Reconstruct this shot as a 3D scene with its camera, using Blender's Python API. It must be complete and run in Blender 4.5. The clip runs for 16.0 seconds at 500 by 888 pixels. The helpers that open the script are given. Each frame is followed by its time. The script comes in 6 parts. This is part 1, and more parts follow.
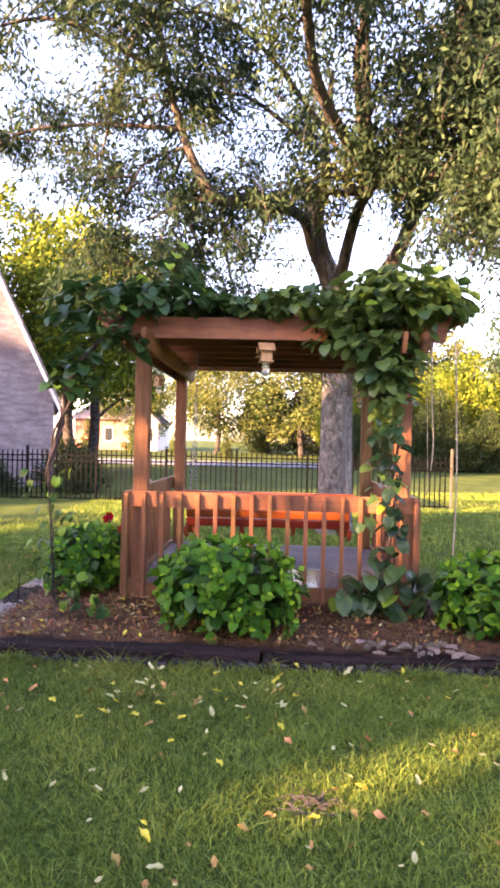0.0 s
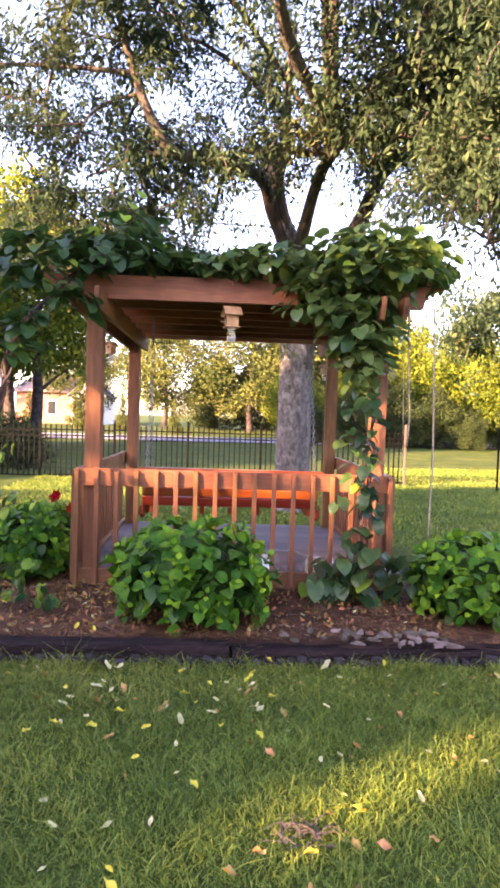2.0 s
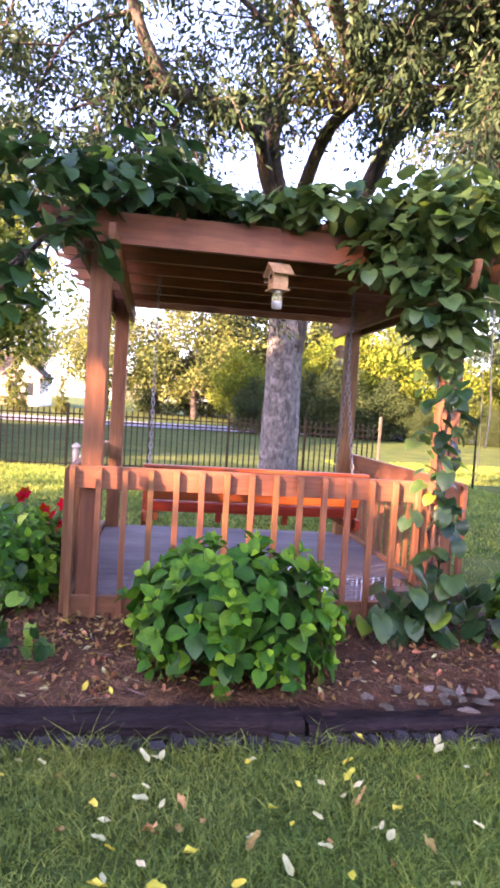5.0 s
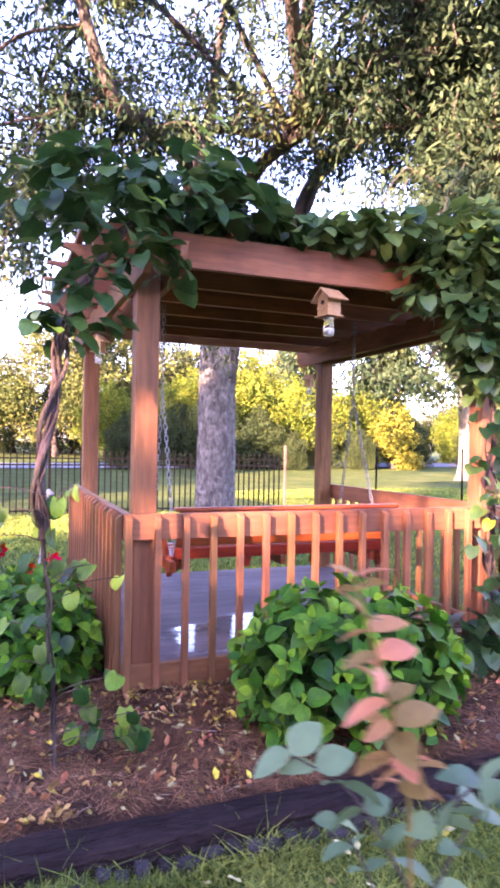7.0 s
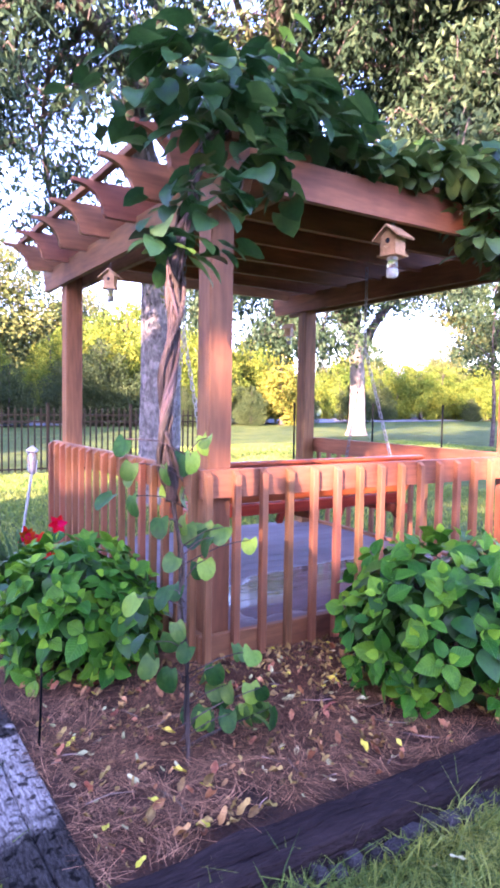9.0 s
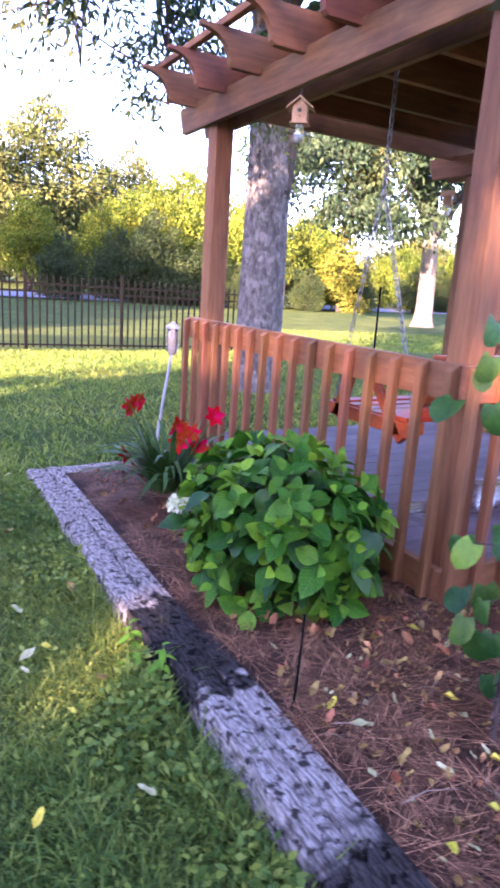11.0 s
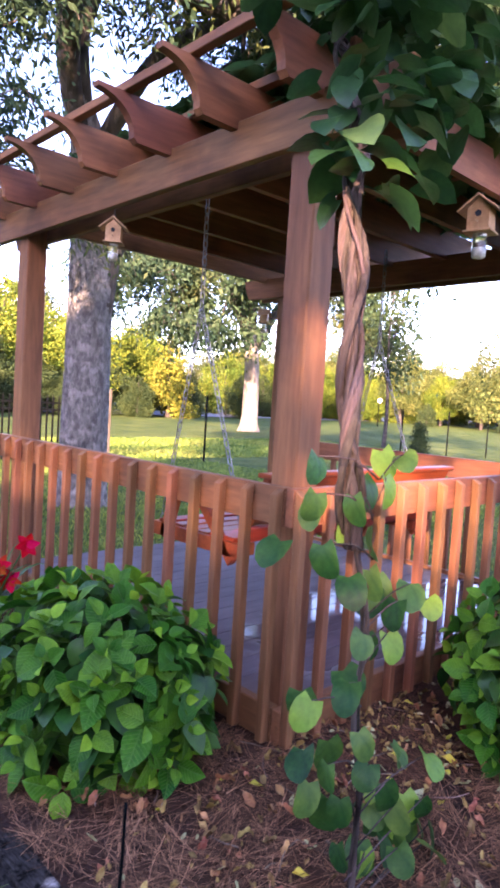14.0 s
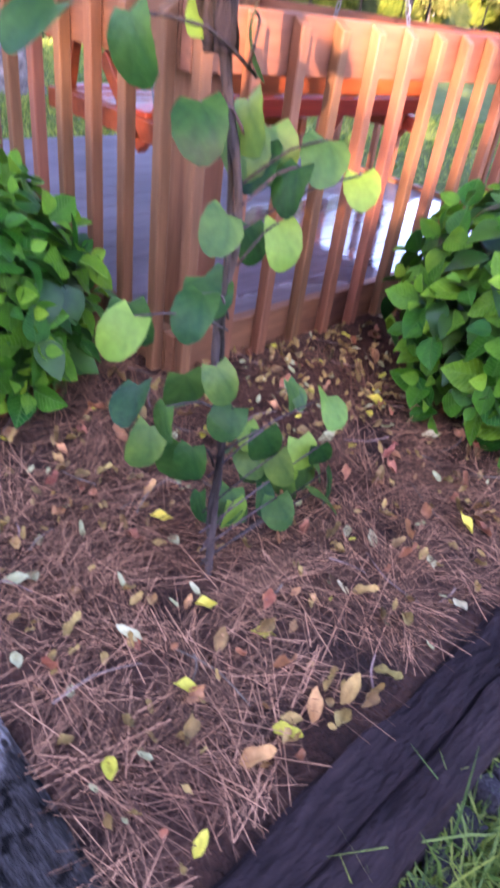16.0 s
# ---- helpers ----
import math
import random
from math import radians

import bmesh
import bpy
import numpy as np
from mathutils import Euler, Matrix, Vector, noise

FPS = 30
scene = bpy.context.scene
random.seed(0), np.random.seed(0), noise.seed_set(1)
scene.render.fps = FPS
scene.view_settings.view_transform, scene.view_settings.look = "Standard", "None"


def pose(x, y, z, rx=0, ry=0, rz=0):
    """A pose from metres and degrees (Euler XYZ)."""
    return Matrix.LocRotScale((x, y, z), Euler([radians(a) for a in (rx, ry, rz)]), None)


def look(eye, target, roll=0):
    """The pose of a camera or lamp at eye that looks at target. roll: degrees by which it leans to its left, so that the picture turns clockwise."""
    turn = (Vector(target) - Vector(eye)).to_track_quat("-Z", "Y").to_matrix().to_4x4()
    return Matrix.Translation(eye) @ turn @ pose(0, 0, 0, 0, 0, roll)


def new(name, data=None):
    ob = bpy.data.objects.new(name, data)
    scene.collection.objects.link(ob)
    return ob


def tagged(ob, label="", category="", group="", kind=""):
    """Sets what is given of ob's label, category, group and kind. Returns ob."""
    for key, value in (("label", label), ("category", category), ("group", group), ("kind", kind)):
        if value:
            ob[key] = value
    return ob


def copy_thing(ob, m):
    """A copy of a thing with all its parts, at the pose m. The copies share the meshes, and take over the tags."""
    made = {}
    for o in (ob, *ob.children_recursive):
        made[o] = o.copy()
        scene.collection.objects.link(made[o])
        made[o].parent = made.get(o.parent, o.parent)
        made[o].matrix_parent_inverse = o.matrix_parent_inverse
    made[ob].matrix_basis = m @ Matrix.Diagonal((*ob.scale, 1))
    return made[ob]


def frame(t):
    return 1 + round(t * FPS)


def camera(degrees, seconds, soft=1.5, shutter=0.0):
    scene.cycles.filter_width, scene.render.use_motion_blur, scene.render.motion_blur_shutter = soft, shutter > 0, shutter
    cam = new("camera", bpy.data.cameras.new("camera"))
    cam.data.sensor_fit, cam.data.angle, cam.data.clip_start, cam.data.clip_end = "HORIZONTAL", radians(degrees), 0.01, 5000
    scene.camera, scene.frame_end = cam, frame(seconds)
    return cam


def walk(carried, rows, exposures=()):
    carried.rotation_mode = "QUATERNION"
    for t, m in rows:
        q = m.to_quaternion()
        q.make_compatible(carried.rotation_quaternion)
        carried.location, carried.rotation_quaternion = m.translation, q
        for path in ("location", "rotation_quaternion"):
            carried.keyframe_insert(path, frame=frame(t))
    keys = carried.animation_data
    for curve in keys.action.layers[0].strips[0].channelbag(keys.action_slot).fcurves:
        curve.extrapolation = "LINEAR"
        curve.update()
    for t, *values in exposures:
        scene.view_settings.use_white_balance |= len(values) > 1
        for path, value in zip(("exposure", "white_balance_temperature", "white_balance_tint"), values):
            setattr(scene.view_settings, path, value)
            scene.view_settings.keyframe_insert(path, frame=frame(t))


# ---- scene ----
cam = camera(42.0, 16.0, 3.2, 0.3)
PATH = [
    (0, (1.24, -5.353, 1.366), (1.161, -3.355, 1.358), 1.4),
    (0.5, (1.259, -5.324, 1.349), (1.17, -3.326, 1.323), 3.2),
    (1, (1.205, -5.208, 1.345), (1.171, -3.209, 1.303), 3.1),
    (1.5, (1.106, -5.063, 1.361), (1.149, -3.064, 1.34), 1.0),
    (2, (1.093, -4.927, 1.347), (1.18, -2.93, 1.267), 1.8),
    (2.5, (1.148, -4.723, 1.358), (1.203, -2.725, 1.29), 2.9),
    (3, (1.127, -4.589, 1.344), (1.15, -2.593, 1.226), 3.4),
    (3.5, (1.019, -4.348, 1.352), (1.164, -2.357, 1.234), 2.0),
    (4, (0.867, -4.194, 1.343), (1.033, -2.205, 1.216), 2.1),
    (4.5, (0.713, -3.942, 1.323), (0.881, -1.954, 1.185), 0.4),
    (4.7, (0.627, -3.89, 1.326), (0.836, -1.905, 1.195), 2.4),
    (6.8, (-0.503, -3.307, 1.289), (0.191, -1.431, 1.294), -1.6),
    (7, (-0.584, -3.256, 1.291), (0.131, -1.388, 1.295), 1.0),
    (7.5, (-0.751, -3.014, 1.266), (-0.038, -1.145, 1.294), -0.1),
    (8, (-0.955, -2.86, 1.241), (-0.023, -1.091, 1.248), 1.5),
    (8.2, (-1.06, -2.811, 1.246), (-0.067, -1.075, 1.243), -0.3),
    (10.3, (-1.535, -1.916, 1.173), (-0.404, -0.309, 0.802), 5.3),
    (10.5, (-1.559, -1.805, 1.165), (-0.502, -0.155, 0.767), 4.3),
    (11, (-1.734, -1.588, 1.153), (-0.78, 0.106, 0.683), 3.8),
    (11.5, (-1.845, -1.473, 1.157), (-0.902, 0.227, 0.685), 0.4),
    (12, (-1.9, -1.452, 1.167), (-0.956, 0.261, 0.749), 1.7),
    (12.5, (-1.9, -1.452, 1.181), (-0.838, 0.219, 0.901), 1.6),
    (13, (-1.885, -1.455, 1.186), (-0.7, 0.143, 0.985), 0.6),
    (13.5, (-1.792, -1.456, 1.184), (-0.455, 0.019, 0.992), 0.5),
    (13.7, (-1.705, -1.443, 1.179), (-0.345, 0.012, 0.995), 1.3),
    (14, (-1.587, -1.448, 1.213), (-0.215, 0.002, 1.086), 3.6),
    (14.5, (-1.498, -1.468, 1.217), (-0.108, -0.058, 0.938), 4.4),
    (14.7, (-1.464, -1.437, 1.193), (-0.055, -0.088, 0.751), 4.2),
    (15, (-1.374, -1.372, 1.133), (0.052, -0.086, 0.572), 4.2),
    (15.5, (-1.226, -1.27, 1.026), (0.16, -0.053, 0.252), 5.2),
    (16, (-1.019, -1.253, 0.967), (0.2, -0.15, -0.171), 8.4),
]
EXPOSURES = [(0, 4.03, 7300, 47), (3.5, 4.18, 6750, 51), (4.5, 4.30, 6550, 53), (7, 4.50, 6100, 64), (8.2, 4.60, 5550, 63), (10.4, 4.72, 5400, 57), (11, 4.38, 5650, 58), (12, 3.82, 5900, 54), (13.5, 3.79, 6250, 50), (14, 4.05, 5900, 50), (14.5, 4.12, 5550, 50), (15, 4.08, 5500, 51), (15.5, 4.06, 5700, 55), (16, 4.70, 5850, 54)]
walk(cam, [(t, look(e, g, r)) for t, e, g, r in PATH], EXPOSURES)

# ---------------------------------------------------------------- light
SUN_AZ = (-0.80, -0.60)          # where the low evening sun stands, as seen from the pergola
SUN_EL = radians(15)
world = bpy.data.worlds.new("world")
scene.world = world
world.use_nodes = True
wn = world.node_tree.nodes
sky = wn.new("ShaderNodeTexSky")
sky.sky_type = "NISHITA"
sky.sun_disc = False
sky.sun_elevation = SUN_EL
sky.sun_rotation = math.atan2(SUN_AZ[0], SUN_AZ[1])
sky.air_density, sky.dust_density, sky.ozone_density = 1.0, 1.0, 1.6
wn["Background"].inputs["Strength"].default_value = 0.085
world.node_tree.links.new(sky.outputs[0], wn["Background"].inputs["Color"])
sun = new("sun", bpy.data.lights.new("sun", "SUN"))
sun.data.energy, sun.data.angle, sun.data.color = 3.3, radians(0.9), (1.0, 0.74, 0.38)
sv = Vector((SUN_AZ[0] * math.cos(SUN_EL), SUN_AZ[1] * math.cos(SUN_EL), math.sin(SUN_EL)))
sun.matrix_world = look(sv * 40, (0, 0, 0))


# ---------------------------------------------------------------- materials
def material(name, c1, c2, scale=8.0, rough=0.7, bump=0.2, fine=60.0, stretch=(1, 1, 1), spec=0.3, vary=0.12,
             island=False, c3=None, metal=0.0, coords="Object", rough2=None, trans=0.0, spots=(0.45, 0.62), depth=0.004, trans_col=None, grain=0.7, pick=False):
    """Two-scale noise surface: c1 to c2 by broad noise, c3 in stains, fine grain in value and relief."""
    m = bpy.data.materials.new(name)
    m.use_nodes = True
    nt = m.node_tree
    n, l = nt.nodes, nt.links
    b = n["Principled BSDF"]
    out = n["Material Output"]
    tc = n.new("ShaderNodeTexCoord")
    mp = n.new("ShaderNodeMapping")
    mp.inputs["Scale"].default_value = stretch
    l.new(tc.outputs[coords], mp.inputs["Vector"])
    n1 = n.new("ShaderNodeTexNoise")
    n1.inputs["Scale"].default_value, n1.inputs["Detail"].default_value = scale, 5
    n2 = n.new("ShaderNodeTexNoise")
    n2.inputs["Scale"].default_value, n2.inputs["Detail"].default_value = fine, 4
    for q in (n1, n2):
        l.new(mp.outputs[0], q.inputs["Vector"])
    r1 = n.new("ShaderNodeMapRange")
    r1.inputs[1].default_value, r1.inputs[2].default_value = 0.35, 0.65
    l.new(n1.outputs[0], r1.inputs[0])
    mix = n.new("ShaderNodeMix")
    mix.data_type = "RGBA"
    l.new(r1.outputs[0], mix.inputs[0])
    mix.inputs[6].default_value, mix.inputs[7].default_value = (*c1, 1), (*c2, 1)
    col = mix.outputs[2]
    if c3:
        n3 = n.new("ShaderNodeTexNoise")
        n3.inputs["Scale"].default_value, n3.inputs["Detail"].default_value = scale * 0.45, 6
        l.new(tc.outputs[coords], n3.inputs["Vector"])
        r3 = n.new("ShaderNodeMapRange")
        r3.inputs[1].default_value, r3.inputs[2].default_value = spots
        l.new(n3.outputs[0], r3.inputs[0])
        mx = n.new("ShaderNodeMix")
        mx.data_type = "RGBA"
        l.new(r3.outputs[0], mx.inputs[0])
        l.new(col, mx.inputs[6])
        mx.inputs[7].default_value = (*c3, 1)
        col = mx.outputs[2]
        if rough2 is not None:
            rr = n.new("ShaderNodeMapRange")
            rr.inputs[3].default_value, rr.inputs[4].default_value = rough, rough2
            l.new(r3.outputs[0], rr.inputs[0])
            l.new(rr.outputs[0], b.inputs["Roughness"])
    info = n.new("ShaderNodeNewGeometry" if island else "ShaderNodeObjectInfo")
    rnd = info.outputs["Random Per Island" if island else "Random"]
    add = n.new("ShaderNodeMath")
    add.operation = "MULTIPLY_ADD"
    l.new(n2.outputs[0], add.inputs[0])
    add.inputs[1].default_value, add.inputs[2].default_value = grain, 1.0 - grain / 2 - vary
    val = n.new("ShaderNodeMath")
    val.operation = "MULTIPLY_ADD"
    l.new(rnd, val.inputs[0])
    val.inputs[1].default_value = 2 * vary
    l.new(add.outputs[0], val.inputs[2])
    if pick:
        pw = n.new("ShaderNodeMath")
        pw.operation = "POWER"
        l.new(rnd, pw.inputs[0])
        pw.inputs[1].default_value = 3.2
        l.new(pw.outputs[0], mix.inputs[0])
    hs = n.new("ShaderNodeHueSaturation")
    hue = n.new("ShaderNodeMath")
    hue.operation = "MULTIPLY_ADD"
    l.new(rnd, hue.inputs[0])
    hue.inputs[1].default_value, hue.inputs[2].default_value = -vary * 0.14, 0.5 + vary * 0.07
    l.new(hue.outputs[0], hs.inputs["Hue"])
    l.new(val.outputs[0], hs.inputs["Value"])
    l.new(col, hs.inputs["Color"])
    l.new(hs.outputs[0], b.inputs["Base Color"])
    if rough2 is None:
        b.inputs["Roughness"].default_value = rough
    b.inputs["Metallic"].default_value = metal
    b.inputs["Specular IOR Level"].default_value = spec
    if bump:
        bp = n.new("ShaderNodeBump")
        bp.inputs["Strength"].default_value, bp.inputs["Distance"].default_value = bump, depth
        l.new(n2.outputs[0], bp.inputs["Height"])
        l.new(bp.outputs[0], b.inputs["Normal"])
    if trans:
        tr = n.new("ShaderNodeBsdfTranslucent")
        if trans_col:
            tint = n.new("ShaderNodeMix")
            tint.data_type, tint.blend_type = "RGBA", "MULTIPLY"
            tint.inputs[0].default_value = 1.0
            l.new(hs.outputs[0], tint.inputs[6])
            tint.inputs[7].default_value = (*trans_col, 1)
            l.new(tint.outputs[2], tr.inputs["Color"])
        else:
            l.new(hs.outputs[0], tr.inputs["Color"])
        ms = n.new("ShaderNodeMixShader")
        ms.inputs[0].default_value = trans
        l.new(b.outputs[0], ms.inputs[1])
        l.new(tr.outputs[0], ms.inputs[2])
        l.new(ms.outputs[0], out.inputs["Surface"])
    return m


def veins(m, spacing=0.013, slant=0.75):
    """Side veins of a blade whose tip points along +y, as relief and a paler line."""
    n, l = m.node_tree.nodes, m.node_tree.links
    b = n["Principled BSDF"]
    tc = n.new("ShaderNodeTexCoord")
    sx = n.new("ShaderNodeSeparateXYZ")
    l.new(tc.outputs["Object"], sx.inputs[0])
    ab = n.new("ShaderNodeMath")
    ab.operation = "ABSOLUTE"
    l.new(sx.outputs["X"], ab.inputs[0])
    ma = n.new("ShaderNodeMath")
    ma.operation = "MULTIPLY_ADD"
    l.new(ab.outputs[0], ma.inputs[0])
    ma.inputs[1].default_value = -slant
    l.new(sx.outputs["Y"], ma.inputs[2])
    ml = n.new("ShaderNodeMath")
    ml.operation = "MULTIPLY"
    l.new(ma.outputs[0], ml.inputs[0])
    ml.inputs[1].default_value = 2 * math.pi / spacing
    si = n.new("ShaderNodeMath")
    si.operation = "SINE"
    l.new(ml.outputs[0], si.inputs[0])
    mid = n.new("ShaderNodeMapRange")
    mid.inputs[1].default_value, mid.inputs[2].default_value = 0.0, 0.0035
    mid.inputs[3].default_value, mid.inputs[4].default_value = 1.0, 0.0
    l.new(ab.outputs[0], mid.inputs[0])
    side = n.new("ShaderNodeMapRange")
    side.inputs[1].default_value, side.inputs[2].default_value = 0.55, 1.0
    l.new(si.outputs[0], side.inputs[0])
    mx = n.new("ShaderNodeMath")
    mx.operation = "MAXIMUM"
    l.new(mid.outputs[0], mx.inputs[0])
    l.new(side.outputs[0], mx.inputs[1])
    bp = n.new("ShaderNodeBump")
    bp.invert = True
    bp.inputs["Strength"].default_value, bp.inputs["Distance"].default_value = 0.7, 0.0025
    l.new(mx.outputs[0], bp.inputs["Height"])
    if b.inputs["Normal"].links:
        l.new(b.inputs["Normal"].links[0].from_socket, bp.inputs["Normal"])
    l.new(bp.outputs[0], b.inputs["Normal"])
    hs = b.inputs["Base Color"].links[0].from_socket
    mc = n.new("ShaderNodeMix")
    mc.data_type, mc.blend_type = "RGBA", "MIX"
    sc = n.new("ShaderNodeMath")
    sc.operation = "MULTIPLY"
    l.new(mx.outputs[0], sc.inputs[0])
    sc.inputs[1].default_value = 0.22
    l.new(sc.outputs[0], mc.inputs[0])
    l.new(hs, mc.inputs[6])
    mc.inputs[7].default_value = (0.20, 0.36, 0.08, 1)
    l.new(mc.outputs[2], b.inputs["Base Color"])


def plain(name, c, rough=0.5, metal=0.0, trans=0.0, alpha_glass=False):
    m = bpy.data.materials.new(name)
    m.use_nodes = True
    b = m.node_tree.nodes["Principled BSDF"]
    b.inputs["Base Color"].default_value = (*c, 1)
    b.inputs["Roughness"].default_value, b.inputs["Metallic"].default_value = rough, metal
    if alpha_glass:
        b.inputs["Transmission Weight"].default_value = 1.0
        b.inputs["IOR"].default_value = 1.45
    return m


STAIN = material("stained_cedar", (0.145, 0.056, 0.026), (0.255, 0.110, 0.045), 5, 0.55, 0.25, 45, (1, 1, 0.12), c3=(0.095, 0.037, 0.021), vary=0.16, spots=(0.54, 0.72), grain=1.1, spec=0.2)
STAINX = material("stained_cedar", (0.145, 0.056, 0.026), (0.255, 0.110, 0.045), 5, 0.55, 0.25, 45, (0.12, 1, 1), c3=(0.095, 0.037, 0.021), vary=0.16, spots=(0.54, 0.72), grain=1.1, spec=0.2)
STAINY = material("stained_cedar", (0.145, 0.056, 0.026), (0.255, 0.110, 0.045), 5, 0.55, 0.25, 45, (1, 0.12, 1), c3=(0.095, 0.037, 0.021), vary=0.16, spots=(0.54, 0.72), grain=1.1, spec=0.2)
SWINGWOOD = material("varnished_swing_wood", (0.21, 0.036, 0.009), (0.34, 0.070, 0.015), 5, 0.45, 0.1, 40, (0.15, 1, 1), spec=0.3, vary=0.2, grain=0.9)
DECKWOOD = material("deck_paint", (0.100, 0.076, 0.076), (0.150, 0.117, 0.117), 3, 0.62, 0.1, 50, (0.15, 1, 1), c3=(0.072, 0.056, 0.056), vary=0.08, spots=(0.5, 0.7))


def wet_patch(m):
    """A puddle of rain on the front boards: dark, smooth, with a ragged outline."""
    n, l = m.node_tree.nodes, m.node_tree.links
    b = n["Principled BSDF"]
    tc = n.new("ShaderNodeTexCoord")
    sub = n.new("ShaderNodeVectorMath")
    sub.operation = "SUBTRACT"
    sub.inputs[1].default_value = (1.40, 0.40, 0.15)
    l.new(tc.outputs["Object"], sub.inputs[0])
    sc = n.new("ShaderNodeVectorMath")
    sc.operation = "MULTIPLY"
    sc.inputs[1].default_value = (0.72, 1.6, 0.0)
    l.new(sub.outputs[0], sc.inputs[0])
    ln = n.new("ShaderNodeVectorMath")
    ln.operation = "LENGTH"
    l.new(sc.outputs[0], ln.inputs[0])
    ns = n.new("ShaderNodeTexNoise")
    ns.inputs["Scale"].default_value, ns.inputs["Detail"].default_value = 3.2, 4
    l.new(tc.outputs["Object"], ns.inputs["Vector"])
    ad = n.new("ShaderNodeMath")
    ad.operation = "MULTIPLY_ADD"
    l.new(ns.outputs[0], ad.inputs[0])
    ad.inputs[1].default_value = 1.3
    l.new(ln.outputs["Value"], ad.inputs[2])
    mr = n.new("ShaderNodeMapRange")
    mr.inputs[1].default_value, mr.inputs[2].default_value = 1.36, 1.50
    mr.inputs[3].default_value, mr.inputs[4].default_value = 0.05, 0.75
    l.new(ad.outputs[0], mr.inputs[0])
    l.new(mr.outputs[0], b.inputs["Roughness"])
    b.inputs["Specular IOR Level"].default_value = 0.30


wet_patch(DECKWOOD)
TIE = material("weathered_tie", (0.165, 0.134, 0.115), (0.55, 0.475, 0.415), 70, 0.95, 1.0, 190, (1.7, 0.35, 1), c3=(0.058, 0.046, 0.040), vary=0.05, spots=(0.53, 0.63), depth=0.02, grain=1.4, spec=0.06)
TIEDARK = material("creosote_tie", (0.013, 0.008, 0.008), (0.030, 0.019, 0.018), 9, 0.85, 1.0, 60, (0.3, 1, 1), c3=(0.060, 0.042, 0.038), vary=0.05, spots=(0.62, 0.75), depth=0.03, spec=0.08, grain=1.2)
MULCH = material("pine_straw_bed", (0.020, 0.008, 0.004), (0.070, 0.028, 0.014), 9, 0.95, 1.0, 90, depth=0.02, vary=0.0, grain=1.6)
STRAW = material("pine_needles", (0.062, 0.022, 0.010), (0.58, 0.305, 0.135), 4, 0.7, 0.0, 20, island=True, vary=0.16, grain=0.5, pick=True, c3=(0.090, 0.031, 0.013), spots=(0.50, 0.70))
LAWN = material("lawn_ground", (0.040, 0.068, 0.014), (0.078, 0.108, 0.021), 1.3, 0.95, 1.0, 70, c3=(0.110, 0.125, 0.028), vary=0.0, depth=0.03, spots=(0.52, 0.75), grain=1.0, spec=0.1)
GRASS = material("grass_blades", (0.092, 0.160, 0.026), (0.180, 0.255, 0.038), 0.9, 0.5, 0.0, 20, island=True, vary=0.55, trans=0.35, c3=(0.25, 0.27, 0.055), spots=(0.50, 0.80), spec=0.2)
HYD = material("hydrangea_leaf", (0.018, 0.105, 0.004), (0.066, 0.210, 0.007), 14, 0.42, 0.4, 80, vary=0.5, trans=0.20, spec=0.16)
HYDNEW = material("hydrangea_young_leaf", (0.12, 0.30, 0.012), (0.21, 0.40, 0.018), 9, 0.5, 0.2, 60, vary=0.25, trans=0.3, spec=0.2)
# Darkened copy of the leaf green: shade inside the bush, put into colour.
HYDSHADE = material("hydrangea_shaded_leaf", (0.010, 0.050, 0.005), (0.026, 0.098, 0.009), 9, 0.45, 0.2, 60, island=True, vary=0.4, trans=0.15)
VINELEAF = material("vine_leaf", (0.020, 0.065, 0.019), (0.057, 0.124, 0.030), 8, 0.36, 0.4, 50, vary=0.55, trans=0.34, spec=0.38, trans_col=(1.15, 1.1, 0.8))
VINELOW = material("low_vine_leaf", (0.019, 0.074, 0.015), (0.078, 0.158, 0.020), 8, 0.45, 0.4, 50, vary=0.6, trans=0.3, spec=0.22, c3=(0.075, 0.075, 0.028), spots=(0.58, 0.70))
VINEYOUNG = material("vine_young_leaf", (0.16, 0.30, 0.03), (0.25, 0.38, 0.04), 8, 0.42, 0.2, 50, vary=0.2, trans=0.45)
VINEDARK = material("vine_inner_leaf", (0.030, 0.085, 0.028), (0.06, 0.14, 0.04), 8, 0.45, 0.2, 50, island=True, vary=0.3, trans=0.2)
VINEBARK = material("vine_bark", (0.034, 0.025, 0.022), (0.112, 0.080, 0.067), 14, 0.85, 1.0, 90, (1, 1, 0.2), depth=0.014, vary=0.5, grain=1.4, spec=0.1)
BARK = material("oak_bark", (0.105, 0.097, 0.091), (0.225, 0.208, 0.195), 16, 0.95, 1.0, 42, (1, 1, 0.55), depth=0.05, vary=0.02, c3=(0.28, 0.26, 0.245), spots=(0.56, 0.68), grain=1.1, spec=0.08)
LIMBBARK = material("limb_bark", (0.026, 0.022, 0.021), (0.078, 0.064, 0.057), 8, 0.95, 0.8, 30, depth=0.02, vary=0.05, spec=0.1)
# Darker than the trunk's bark: the backlit look of the limbs is in the colour.
OAKLIMB = material("shade_tree_limb_bark", (0.045, 0.037, 0.031), (0.118, 0.097, 0.080), 8, 0.95, 0.9, 30, (1, 1, 0.5), depth=0.03, vary=0.05, spec=0.1)
PALEBARK = material("pale_bark", (0.13, 0.112, 0.092), (0.24, 0.208, 0.172), 6, 0.9, 0.8, 26, (1, 1, 0.3), depth=0.03, vary=0.04)
